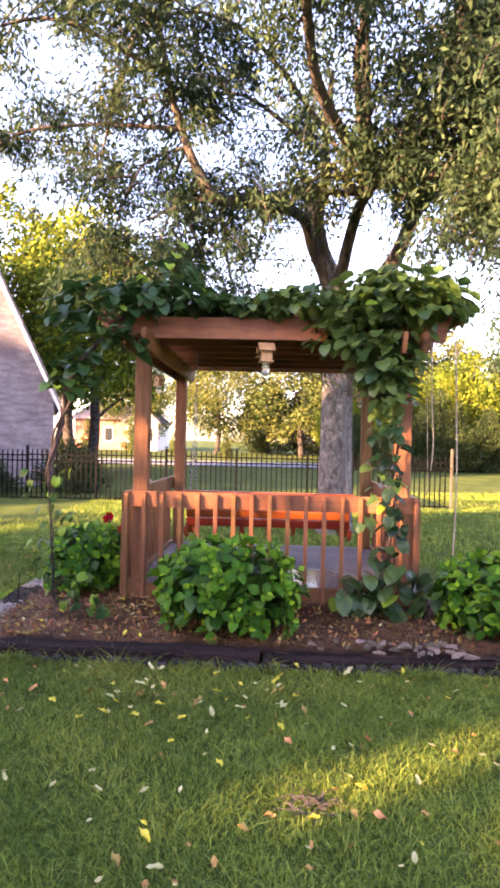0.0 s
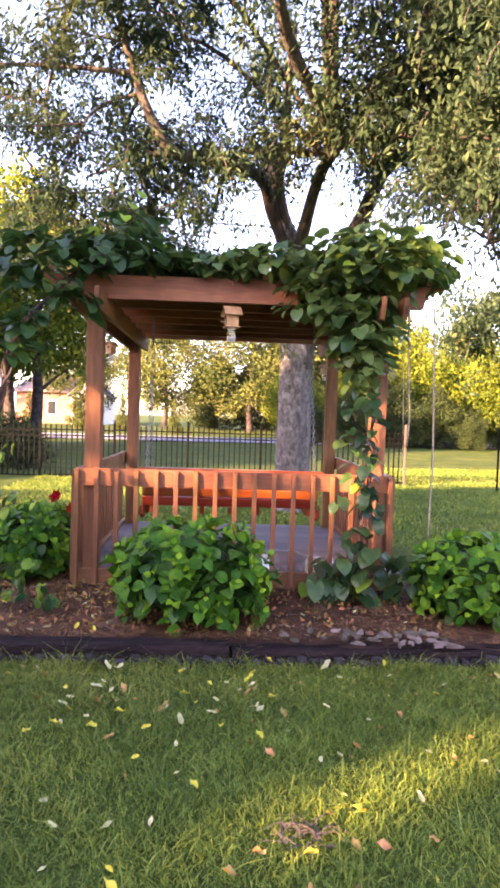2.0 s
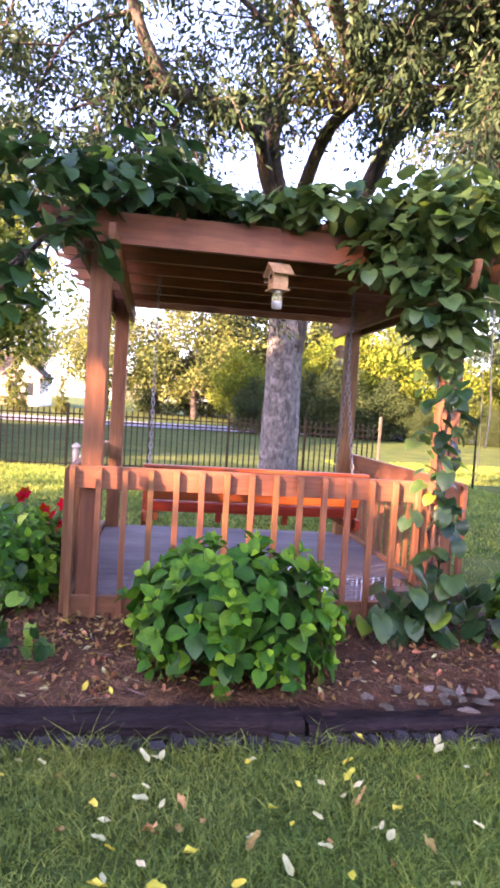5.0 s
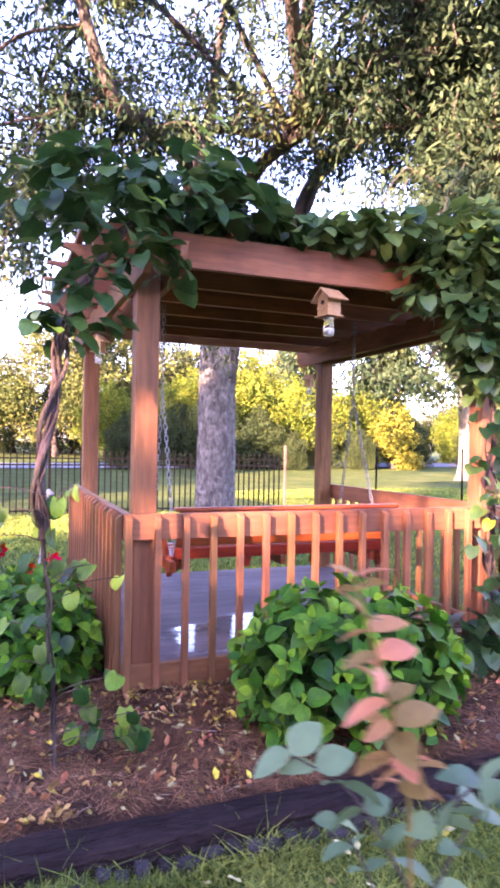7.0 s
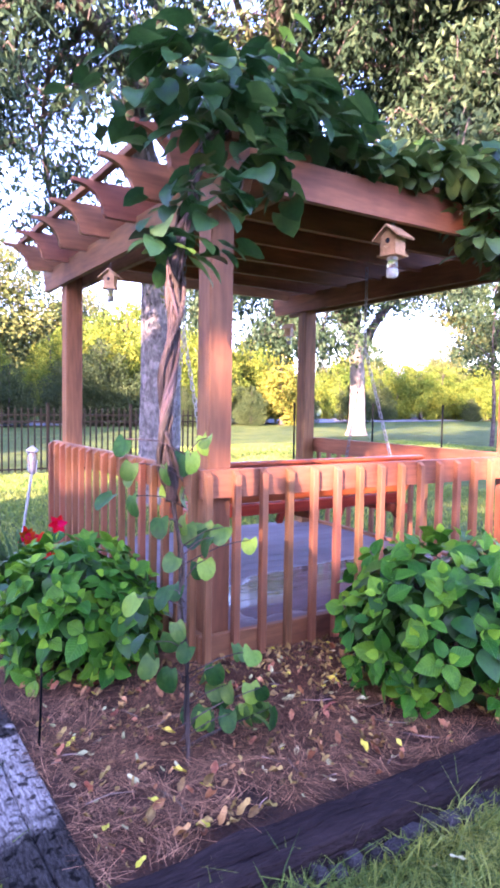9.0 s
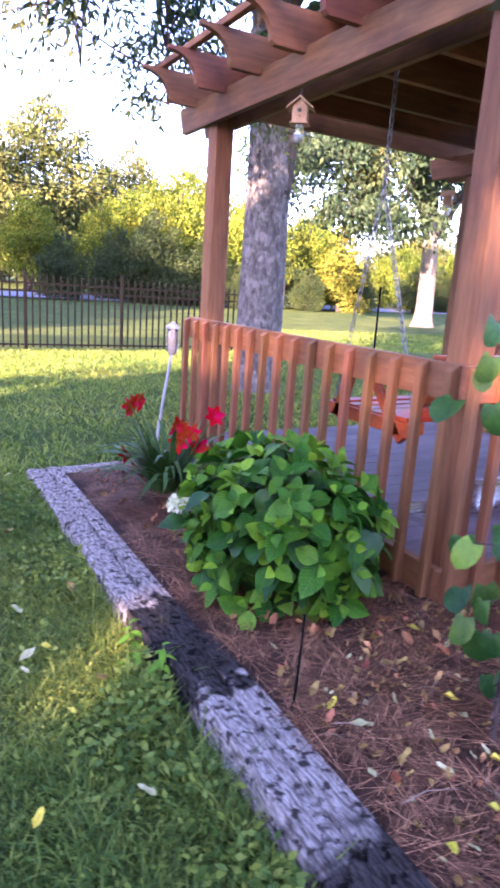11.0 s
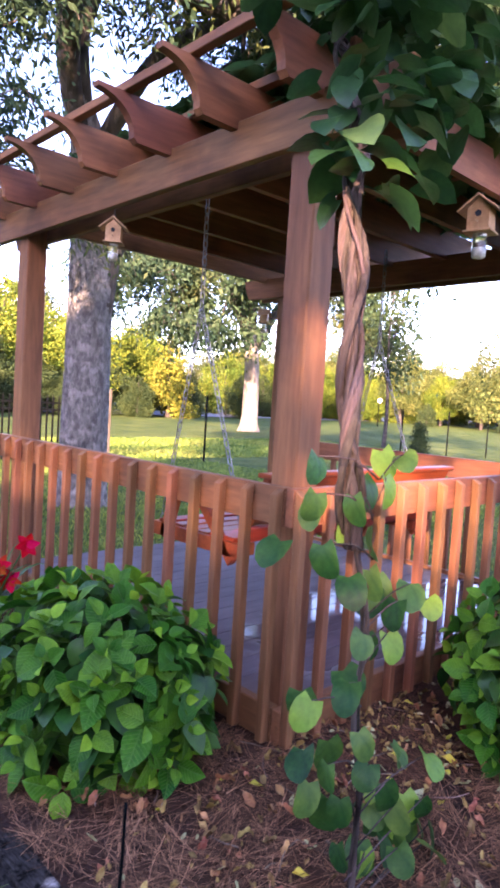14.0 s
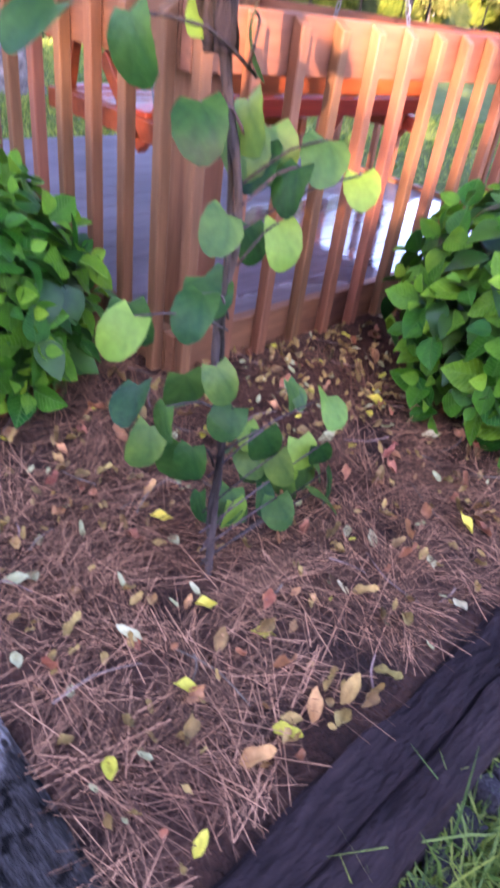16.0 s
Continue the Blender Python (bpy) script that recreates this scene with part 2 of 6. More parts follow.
# c3 paints patches of sunlit yellow into the leaf colour.
OAKLEAF = material("oak_leaves", (0.025, 0.053, 0.027), (0.052, 0.084, 0.038), 0.8, 0.7, 0.0, 12, island=True, vary=0.55, trans=0.36, c3=(0.18, 0.18, 0.038), spots=(0.57, 0.76), spec=0.08)
# Yellow-bright green: sunlight on the far crowns is put into the tint.
SUNLEAF = material("far_leaves_bright", (0.050, 0.086, 0.009), (0.130, 0.162, 0.014), 0.35, 0.8, 0.0, 8, island=True, vary=0.5, trans=0.10, spec=0.1)
GOLDLEAF = material("golden_cedar_leaves", (0.090, 0.104, 0.012), (0.170, 0.172, 0.018), 0.5, 0.8, 0.0, 8, island=True, vary=0.5, trans=0.1, spec=0.1)
MIDLEAF = material("far_leaves_mid", (0.045, 0.066, 0.017), (0.100, 0.116, 0.028), 0.35, 0.8, 0.0, 8, island=True, vary=0.5, trans=0.10, spec=0.1)
# Dark foliage green; for trees beyond the fence it also holds their shade.
DARKLEAF = material("far_leaves_dark", (0.020, 0.036, 0.013), (0.042, 0.062, 0.019), 0.35, 0.8, 0.0, 8, island=True, vary=0.4, trans=0.08, spec=0.1)
IRON = plain("black_iron", (0.0032, 0.0034, 0.0036), 0.6, 0.0)
IRON.node_tree.nodes["Principled BSDF"].inputs["Specular IOR Level"].default_value = 0.06
CHAIN = plain("galvanised_chain", (0.20, 0.20, 0.20), 0.5, 0.8)
BIRCH = material("birdhouse_pine", (0.34, 0.19, 0.085), (0.48, 0.29, 0.14), 12, 0.7, 0.3, 60, vary=0.08)
JAR = plain("jar_glass", (0.92, 0.95, 0.95), 0.06, alpha_glass=True)
JARIN = material("jar_filling", (0.55, 0.52, 0.45), (0.7, 0.68, 0.6), 30, 0.9, 0.2, 80)
BRASS = plain("zinc_hook", (0.5, 0.48, 0.44), 0.4, 0.9)
PETAL = material("red_petal", (0.36, 0.012, 0.002), (0.55, 0.030, 0.004), 12, 0.6, 0.1, 50, vary=0.3, trans=0.15, spec=0.08)
CREAM = material("cream_petal", (0.62, 0.62, 0.34), (0.75, 0.74, 0.48), 12, 0.6, 0.1, 50, island=True, vary=0.2, trans=0.25)
LILYLEAF = material("strap_leaf", (0.03, 0.085, 0.018), (0.055, 0.13, 0.028), 6, 0.4, 0.15, 40, (1, 1, 0.2), island=True, vary=0.25, trans=0.2)
WHITEPL = material("white_plastic", (0.30, 0.29, 0.29), (0.42, 0.41, 0.41), 9, 0.5, 0.05, 60, vary=0.03)
CLEARPL = plain("clear_plastic", (0.85, 0.88, 0.9), 0.2, alpha_glass=True)
PALEWOOD = material("grey_fence_post", (0.060, 0.046, 0.036), (0.105, 0.084, 0.064), 6, 0.9, 0.5, 40, (1, 1, 0.15), vary=0.1)
STONE = material("edging_stone", (0.022, 0.019, 0.020), (0.07, 0.06, 0.06), 10, 0.95, 0.7, 60, vary=0.4, depth=0.01, spec=0.1)
PALESTONE = material("pale_flat_stone", (0.10, 0.076, 0.060), (0.36, 0.29, 0.235), 30, 0.95, 0.8, 60, vary=0.5, depth=0.01, grain=1.5, spec=0.08)
YELLOWLEAF = material("fallen_yellow_leaf", (0.52, 0.42, 0.03), (0.70, 0.58, 0.06), 20, 0.6, 0.2, 80, vary=0.2, trans=0.2)
PALELEAF = material("fallen_pale_leaf", (0.42, 0.37, 0.15), (0.58, 0.52, 0.26), 20, 0.6, 0.2, 80, vary=0.3, trans=0.2)
BROWNLEAF = material("fallen_brown_leaf", (0.20, 0.100, 0.020), (0.42, 0.250, 0.070), 20, 0.7, 0.2, 80, vary=0.5)
ORANGELEAF = material("fallen_orange_leaf", (0.15, 0.062, 0.018), (0.34, 0.170, 0.058), 20, 0.7, 0.3, 80, island=True, vary=0.45)
STICK = material("dry_twig", (0.10, 0.062, 0.042), (0.26, 0.175, 0.120), 20, 0.85, 0.4, 60, island=True, vary=0.3)
MYRTLE = material("sapling_leaf", (0.11, 0.185, 0.085), (0.17, 0.25, 0.11), 14, 0.45, 0.2, 60, vary=0.35, trans=0.3)
MYRTLERED = material("sapling_red_leaf", (0.42, 0.19, 0.075), (0.62, 0.36, 0.13), 14, 0.45, 0.2, 60, vary=0.5, trans=0.4)
ASPHALT = material("road_asphalt", (0.16, 0.16, 0.18), (0.24, 0.24, 0.26), 1, 0.9, 0.4, 60, vary=0.0)
BRICK = material("whitewashed_brick", (0.145, 0.130, 0.145), (0.235, 0.215, 0.23), 2.5, 0.9, 0.6, 14, (1, 1, 3.0), vary=0.0, c3=(0.13, 0.11, 0.12), spots=(0.5, 0.7), depth=0.02, grain=1.0)
REDBRICK = material("red_brick", (0.34, 0.13, 0.09), (0.45, 0.20, 0.14), 2, 0.9, 0.3, 20, vary=0.0)
TRIM = material("painted_trim", (0.62, 0.58, 0.55), (0.72, 0.68, 0.64), 3, 0.6, 0.1, 30, vary=0.0)
SHINGLE = material("roof_shingle", (0.13, 0.11, 0.10), (0.22, 0.19, 0.18), 4, 0.95, 0.5, 30, vary=0.0)
DARKGLASS = plain("window_glass", (0.02, 0.025, 0.03), 0.08)
SIGN = plain("road_sign_white", (0.8, 0.8, 0.78), 0.5)
ROPE = material("jute_rope", (0.24, 0.19, 0.13), (0.36, 0.29, 0.21), 30, 0.9, 0.4, 200, vary=0.05)

veins(HYD)
veins(HYDNEW)


def char_stain(m, at, r0, r1):
    """A charred, rotted stretch of a tie round one point, soft at its rim."""
    n, l = m.node_tree.nodes, m.node_tree.links
    b = n["Principled BSDF"]
    tc = n.new("ShaderNodeTexCoord")
    ds = n.new("ShaderNodeVectorMath")
    ds.operation = "DISTANCE"
    ds.inputs[1].default_value = at
    l.new(tc.outputs["Object"], ds.inputs[0])
    ns = n.new("ShaderNodeTexNoise")
    ns.inputs["Scale"].default_value, ns.inputs["Detail"].default_value = 14, 5
    l.new(tc.outputs["Object"], ns.inputs["Vector"])
    ad = n.new("ShaderNodeMath")
    ad.operation = "MULTIPLY_ADD"
    l.new(ns.outputs[0], ad.inputs[0])
    ad.inputs[1].default_value = 0.42
    l.new(ds.outputs["Value"], ad.inputs[2])
    mr = n.new("ShaderNodeMapRange")
    mr.inputs[1].default_value, mr.inputs[2].default_value = r0 + 0.19, r1 + 0.24
    l.new(ad.outputs[0], mr.inputs[0])
    mx = n.new("ShaderNodeMix")
    mx.data_type = "RGBA"
    l.new(mr.outputs[0], mx.inputs[0])
    dark = n.new("ShaderNodeHueSaturation")
    dark.inputs["Value"].default_value = 0.13
    l.new(b.inputs["Base Color"].links[0].from_socket, dark.inputs["Color"])
    l.new(dark.outputs[0], mx.inputs[6])
    l.new(b.inputs["Base Color"].links[0].from_socket, mx.inputs[7])
    l.new(mx.outputs[2], b.inputs["Base Color"])


char_stain(TIE, (-0.90, 0.20, 0.0), 0.30, 0.30)
char_stain(TIE, (-0.92, -1.15, 0.0), 0.42, 0.52)


# ---------------------------------------------------------------- building helpers
BASE = {}


def thing(name, at=(0, 0, 0), label="", category="", group="", kind="", turn=0):
    ob = new(name)
    ob.empty_display_size = 0.1
    m = pose(*at, 0, 0, turn)
    ob.matrix_world = m
    BASE[ob.name] = m
    return tagged(ob, label, category, group, kind)


def mesh_object(name, me, parent=None, label="", m=None):
    """An object on mesh data given in world coordinates, under its parent."""
    ob = new(name, me)
    w = m if m is not None else Matrix()
    if parent is not None:
        ob.parent = parent
        inv = BASE[parent.name].inverted()
        ob.matrix_basis = inv @ w
    else:
        ob.matrix_world = w
    BASE[ob.name] = w
    return tagged(ob, label)


def part(name, bm, mat, parent=None, label="", smooth=False):
    me = bpy.data.meshes.new(name)
    bm.to_mesh(me)
    bm.free()
    me.materials.append(mat)
    if smooth:
        for p in me.polygons:
            p.use_smooth = True
    return mesh_object(name, me, parent, label)


def raw(name, verts, faces, mats, parent=None, label="", index=None, smooth=False):
    me = bpy.data.meshes.new(name)
    me.from_pydata([tuple(v) for v in verts], [], [tuple(f) for f in faces])
    for q in mats:
        me.materials.append(q)
    if index is not None:
        me.polygons.foreach_set("material_index", np.asarray(index, dtype=np.int32))
    if smooth:
        me.polygons.foreach_set("use_smooth", np.ones(len(me.polygons), dtype=bool))
    me.update()
    return mesh_object(name, me, parent, label)


def quads(name, v, mats, parent=None, label="", index=None, smooth=False):
    """Many separate quads from an array (n, 4, 3)."""
    n = len(v)
    me = bpy.data.meshes.new(name)
    me.vertices.add(4 * n)
    me.vertices.foreach_set("co", np.ascontiguousarray(v, dtype=np.float32).ravel())
    me.loops.add(4 * n)
    me.loops.foreach_set("vertex_index", np.arange(4 * n, dtype=np.int32))
    me.polygons.add(n)
    me.polygons.foreach_set("loop_start", np.arange(0, 4 * n, 4, dtype=np.int32))
    for q in mats:
        me.materials.append(q)
    if index is not None:
        me.polygons.foreach_set("material_index", np.asarray(index, dtype=np.int32))
    me.update(calc_edges=True)
    me.validate()
    return mesh_object(name, me, parent, label)


def add_box(bm, c, s, turn=None, bevel=0.004):
    r = bmesh.ops.create_cube(bm, size=1.0)
    vs = r["verts"]
    bmesh.ops.scale(bm, vec=s, verts=vs)
    if bevel:
        es = list({e for v in vs for e in v.link_edges})
        g = bmesh.ops.bevel(bm, geom=es, offset=min(bevel, min(s) * 0.3), segments=1, affect="EDGES")
        vs = list({v for f in g["faces"] for v in f.verts} | {v for v in vs if v.is_valid})
    if turn is not None:
        bmesh.ops.transform(bm, matrix=turn, verts=vs)
    bmesh.ops.translate(bm, vec=c, verts=vs)
    return vs


def box(c, s, turn=None, bevel=0.004):
    bm = bmesh.new()
    add_box(bm, c, s, turn, bevel)
    return bm


def span(a, b, w, h, bevel=0.003, up=(0, 0, 1)):
    """A bar of section w x h from a to b."""
    a, b = Vector(a), Vector(b)
    d = b - a
    y = d.normalized()
    x = y.cross(Vector(up))
    x = Vector((1, 0, 0)) if x.length < 1e-4 else x.normalized()
    z = x.cross(y)
    m = Matrix((x, y, z)).transposed().to_4x4()
    return box((a + b) / 2, (w, d.length, h), m, bevel)


def smooth_path(pts, n=6):
    """Catmull-Rom through the points, n steps a span."""
    p = [np.array(q, float) for q in pts]
    p = [2 * p[0] - p[1]] + p + [2 * p[-1] - p[-2]]
    res = []
    for i in range(1, len(p) - 2):
        for k in range(n):
            t = k / n
            res.append(0.5 * ((2 * p[i]) + (-p[i - 1] + p[i + 1]) * t + (2 * p[i - 1] - 5 * p[i] + 4 * p[i + 1] - p[i + 2]) * t * t
                              + (-p[i - 1] + 3 * p[i] - 3 * p[i + 1] + p[i + 2]) * t ** 3))
    res.append(p[-2])
    return res


def tube_data(pts, radii, sides=8, wobble=0.0, rng=None):
    pts = [np.array(p, float) for p in pts]
    verts, faces = [], []
    ref = np.array((0.31, 0.95, 0.1))
    for i, p in enumerate(pts):
        d = pts[min(i + 1, len(pts) - 1)] - pts[max(i - 1, 0)]
        d = d / (np.linalg.norm(d) + 1e-9)
        u = np.cross(d, ref)
        if np.linalg.norm(u) < 0.1:
            u = np.cross(d, np.array((1.0, 0.2, 0)))
        u /= np.linalg.norm(u)
        w = np.cross(d, u)
        for k in range(sides):
            a = 2 * math.pi * k / sides
            r = radii[i] * (1 + (wobble * (rng.random() - 0.5) if wobble else 0))
            verts.append(p + r * (math.cos(a) * u + math.sin(a) * w))
    for i in range(len(pts) - 1):
        for k in range(sides):
            k2 = (k + 1) % sides
            faces.append((i * sides + k, i * sides + k2, (i + 1) * sides + k2, (i + 1) * sides + k))
    faces.append(tuple(range(sides))[::-1])
    faces.append(tuple((len(pts) - 1) * sides + k for k in range(sides)))
    return verts, faces


def tube(name, pts, r0, r1, mat, parent=None, label="", sides=8, n=5, wobble=0.0):
    path = smooth_path(pts, n) if len(pts) > 2 else [np.array(p, float) for p in pts]
    rad = np.linspace(r0, r1, len(path))
    rng = random.Random(len(path) + int(abs(path[0][0]) * 100))
    v, f = tube_data(path, rad, sides, wobble, rng)
    return raw(name, v, f, [mat], parent, label, smooth=True)


def lathe(prof, at, sides=14):
    """A turned body from (radius, height) pairs round a vertical axis at a point."""
    bm = bmesh.new()
    rings = []
    for r, z in prof:
        rings.append([bm.verts.new((at[0] + r * math.cos(2 * math.pi * k / sides), at[1] + r * math.sin(2 * math.pi * k / sides), at[2] + z)) for k in range(sides)])
    for a, b in zip(rings, rings[1:]):
        for k in range(sides):
            bm.faces.new((a[k], a[(k + 1) % sides], b[(k + 1) % sides], b[k]))
    bm.faces.new(rings[0][::-1])
    bm.faces.new(rings[-1])
    return bm


def leaf_mesh(name, mat, length=0.12, width=0.09, fold=0.25, droop=0.3, heart=0.0, rows=5, wave=0.0, disc=False):
    """One leaf blade: tip along +y, folded at its midrib, drooping to its tip."""
    v, f = [], []
    for i in range(rows + 1):
        t = i / rows
        if heart:
            w = width * 0.5 * max(0.0, math.sin(math.pi * min(1, (t * 0.90 + 0.10)) ** 0.80)) ** 0.55
        else:
            w = width * 0.5 * math.sin(math.pi * t ** 0.8) ** 0.9 + 0.002
        if disc:
            w = width * 0.5 * math.sqrt(max(0.0, 1 - (2 * (0.10 + 0.90 * t) - 1) ** 2)) ** 0.80 * (1 + 0.025 * math.cos(t * 21.0))
        if i == rows:
            w = 0.001 if not disc else width * 0.10
        y = length * t
        z = -droop * length * t * t
        back = -heart * length * 0.16 * (1 - t) ** 4
        wv = wave * math.sin(t * 9.0) * length
        v += [(-w, y + back, z + fold * w + wv), (0, y, z), (w, y + back, z + fold * w - wv)]
    for i in range(rows):
        a = 3 * i
        f += [(a, a + 1, a + 4, a + 3), (a + 1, a + 2, a + 5, a + 4)]
    me = bpy.data.meshes.new(name)
    me.from_pydata(v, [], f)
    me.materials.append(mat)
    me.polygons.foreach_set("use_smooth", np.ones(len(me.polygons), dtype=bool))
    me.update()
    return me


def leaf_pose(at, out, tilt, size, rng, roll=0.5):
    """A leaf whose tip points along out (a horizontal angle), tilted down by tilt radians."""
    return (Matrix.Translation(at) @ Matrix.Rotation(out - math.pi / 2, 4, "Z") @ Matrix.Rotation(-tilt, 4, "X")
            @ Matrix.Rotation(rng.uniform(-roll, roll), 4, "Y") @ Matrix.Diagonal((size * rng.uniform(0.9, 1.1), size, size, 1)))


def joined_leaves(name, mesh, poses, mats, parent, label="", kind="stuff"):
    """Many leaves of one shape in a single mesh."""
    base = np.array([v.co[:] for v in mesh.vertices])
    fs = [tuple(p.vertices) for p in mesh.polygons]
    n = len(base)
    V = np.concatenate([base @ np.array(m.to_3x3()).T + np.array(m.translation) for m in poses]) if poses else np.zeros((0, 3))
    F = [tuple(i + k * n for i in f) for k in range(len(poses)) for f in fs]
    ob = raw(name, V, F, mats, parent, label, smooth=True)
    return tagged(ob, kind=kind)


def lawn_height(x, y):
    """The ground: level by the bed, falling a little to the fence and rising far away."""
    d = math.hypot(x, y)
    z = -0.09 - 0.05 * min(1, max(0, (y - 2.5) / 6)) + 0.02 * math.sin(x * 0.7 + 1) * math.sin(y * 0.5)
    if d > 14:
        z += min(0.9, (d - 14) * 0.008)
    return z


# ---------------------------------------------------------------- ground
def ground_sheet():
    near = np.arange(-8, 12.01, 0.4)
    far = np.geomspace(12.6, 900, 34)
    ax = np.concatenate([-far[::-1] + 4, near, far])
    n = len(ax)
    verts = [(x, y, lawn_height(x, y)) for y in ax for x in ax]
    faces = [(j * n + i, j * n + i + 1, (j + 1) * n + i + 1, (j + 1) * n + i) for j in range(n - 1) for i in range(n - 1)]
    ob = raw("ground", verts, faces, [LAWN], smooth=True)
    return tagged(ob, "mown green lawn with pale dry patches", "lawn", kind="structure")


ground_sheet()

# the road far behind the garden
road = raw("road", [(x, y + 0.10 * x, lawn_height(x, y) + z) for y, z in ((29, 0.05), (29.1, 0.09), (34.9, 0.09), (35, 0.05)) for x in np.linspace(-90, 120, 22)],
           [(j * 22 + i, j * 22 + i + 1, (j + 1) * 22 + i + 1, (j + 1) * 22 + i) for j in range(3) for i in range(21)], [ASPHALT])
tagged(road, "grey asphalt country road beyond the lawn", "road", kind="structure")


def mulch_z(x, y):
    """The mulch is heaped a little against the deck and falls to the ties."""
    away = max(0.0, -x if y > 0 else (-y if x > 0 else math.hypot(x, y)))
    heap = 0.055 * max(0.0, 1 - away / 0.75)
    return -0.02 + heap + 0.020 * noise.noise((x * 2.1, y * 2.1, 0)) + 0.012 * noise.noise((x * 9, y * 9, 3)) - 0.05 * max(0, (x - 2.6) / 1.6)


def bed_sheet():
    """Mounded pine-straw bed round the deck."""
    xs, ys = np.arange(-0.87, 4.31, 0.06), np.arange(-1.08, 2.24, 0.06)
    vs, fs, idx = [], [], {}
    for j, y in enumerate(ys):
        for i, x in enumerate(xs):
            if y < 0.25 or x < 0.25:
                idx[i, j] = len(vs)
                vs.append((x, y, mulch_z(x, y)))
    for (i, j) in idx:
        if (i + 1, j) in idx and (i, j + 1) in idx and (i + 1, j + 1) in idx:
            fs.append((idx[i, j], idx[i + 1, j], idx[i + 1, j + 1], idx[i, j + 1]))
    ob = raw("mulch_bed", vs, fs, [MULCH], smooth=True)
    return tagged(ob, "reddish pine-straw mulch bed round the pergola", "mulch bed", kind="structure")


bed = bed_sheet()


# ---------------------------------------------------------------- railway-tie edging
def tie(a, b, w, z0, z1, mat, label, seed, crack=0.012):
    """A weathered tie from a to b (plan points of its middle line), its edges worn and its ends split."""
    rng = random.Random(seed)
    a, b = Vector((*a, 0)), Vector((*b, 0))
    d = (b - a)
    n = max(6, int(d.length / 0.06))
    side = Vector((-d.y, d.x, 0)).normalized()
    prof = [(-0.5, 0.0), (-0.5, 0.86), (-0.43, 1.0), (-0.2, 1.0), (-0.055, 1.0), (-0.02, 1.0), (0.015, 1.0), (0.22, 1.0), (0.44, 1.0), (0.5, 0.87), (0.5, 0.0)]
    vs, fs = [], []
    wander = rng.uniform(0, 9)
    for i in range(n + 1):
        t = i / n
        for k, (u, h) in enumerate(prof):
            if 4 <= k <= 6:
                u += 0.10 * noise.noise((t * 3 + wander, 0.5, 1))
            p = a + d * t + side * (u * w)
            q = 0.012 * noise.noise((p.x * 5 + seed, p.y * 5, k * 0.7)) + 0.006 * noise.noise((p.x * 22, p.y * 22, k + seed))
            z = z0 + (z1 - z0) * h + (q if h > 0.5 else 0)
            if k == 5 and noise.noise((t * 4 + seed, 0.3, 2)) > -0.25:
                z -= crack * min(1, 8 * t, 8 * (1 - t) + 0.3)
            p = p + side * (q * 0.9)
            vs.append((p.x, p.y, z))
    m = len(prof)
    for i in range(n):
        for k in range(m - 1):
            fs.append((i * m + k, i * m + k + 1, (i + 1) * m + k + 1, (i + 1) * m + k))
    fs.append(tuple(range(m))[::-1])
    fs.append(tuple(n * m + k for k in range(m)))
    ob = raw("railway_tie", vs, fs, [mat], smooth=False)
    return tagged(ob, label, "landscape timber", "ties edging the bed")


GREY = "weathered grey railway tie with dark cracks edging the bed"
tie((-0.925, -1.22), (-0.915, 0.20), 0.205, -0.14, 0.005, TIE, GREY, 3)
tie((-0.945, 0.19), (-0.945, 2.33), 0.205, -0.14, 0.0, TIE, "split grey weathered railway tie beside the lawn", 7, 0.065)
tie((-0.84, 2.29), (0.10, 2.30), 0.18, -0.14, -0.01, TIE, "short grey weathered tie closing the bed's back", 12)
DARKT = "dark creosoted railway tie along the bed's front"
tie((-0.815, -1.105), (1.17, -1.105), 0.165, -0.14, 0.005, TIEDARK, DARKT, 21)
tie((1.19, -1.10), (3.9, -1.02), 0.16, -0.14, -0.02, TIEDARK, DARKT, 26)


def edging_stones():
    """A row of small upright stones in front of the dark tie, sunk into the lawn."""
    rng = random.Random(5)
    made = []
    for v in range(4):
        bm = bmesh.new()
        add_box(bm, (0, 0, 0), (1, 1, 1), bevel=0.12)
        for q in bm.verts:
            q.co *= 1 + 0.30 * noise.noise(q.co * 2 + Vector((v * 7, 0, 0)))
        me = bpy.data.meshes.new("edging_stone")
        bm.to_mesh(me)
        bm.free()
        me.materials.append(STONE)
        made.append(me)
    x = -0.85
    while x < 3.6:
        w = rng.uniform(0.05, 0.09)
        ob = new("edging_stone", made[rng.randrange(4)])
        y = -1.215 + (0.03 * max(0, x - 1.2)) + rng.uniform(-0.012, 0.012)
        ob.matrix_world = pose(x + w / 2, y, lawn_height(x, y) + 0.012, rng.uniform(-8, 8), rng.uniform(-8, 8), rng.uniform(-12, 12)) @ Matrix.Diagonal((w * 0.85, 0.05, rng.uniform(0.06, 0.11), 1))
        tagged(ob, "small rough grey edging stone beside the dark tie", "edging stone", "stones in front of the tie")
        x += w + rng.uniform(0.0, 0.012)


edging_stones()

# ---------------------------------------------------------------- pergola
PW = 0.120
X0, X1, Y0, Y1 = 0.054, 2.236, 0.050, 2.250    # post corners nearest the origin
BEAM0, BEAM1 = 2.078, 2.235
RAF0, RAF1 = 2.205, 2.380
W2, D2 = 2.408, 2.426        # outer faces of the rails
pergola = thing("pergola", (1.2, 1.2, 0), "reddish-brown stained wooden pergola with railings and vines on top", "pergola")


def post(x, y):
    bm = box((x + PW / 2, y + PW / 2, 1.12), (PW, PW, 2.24), bevel=0.006)
    return part("post", bm, STAIN, pergola)


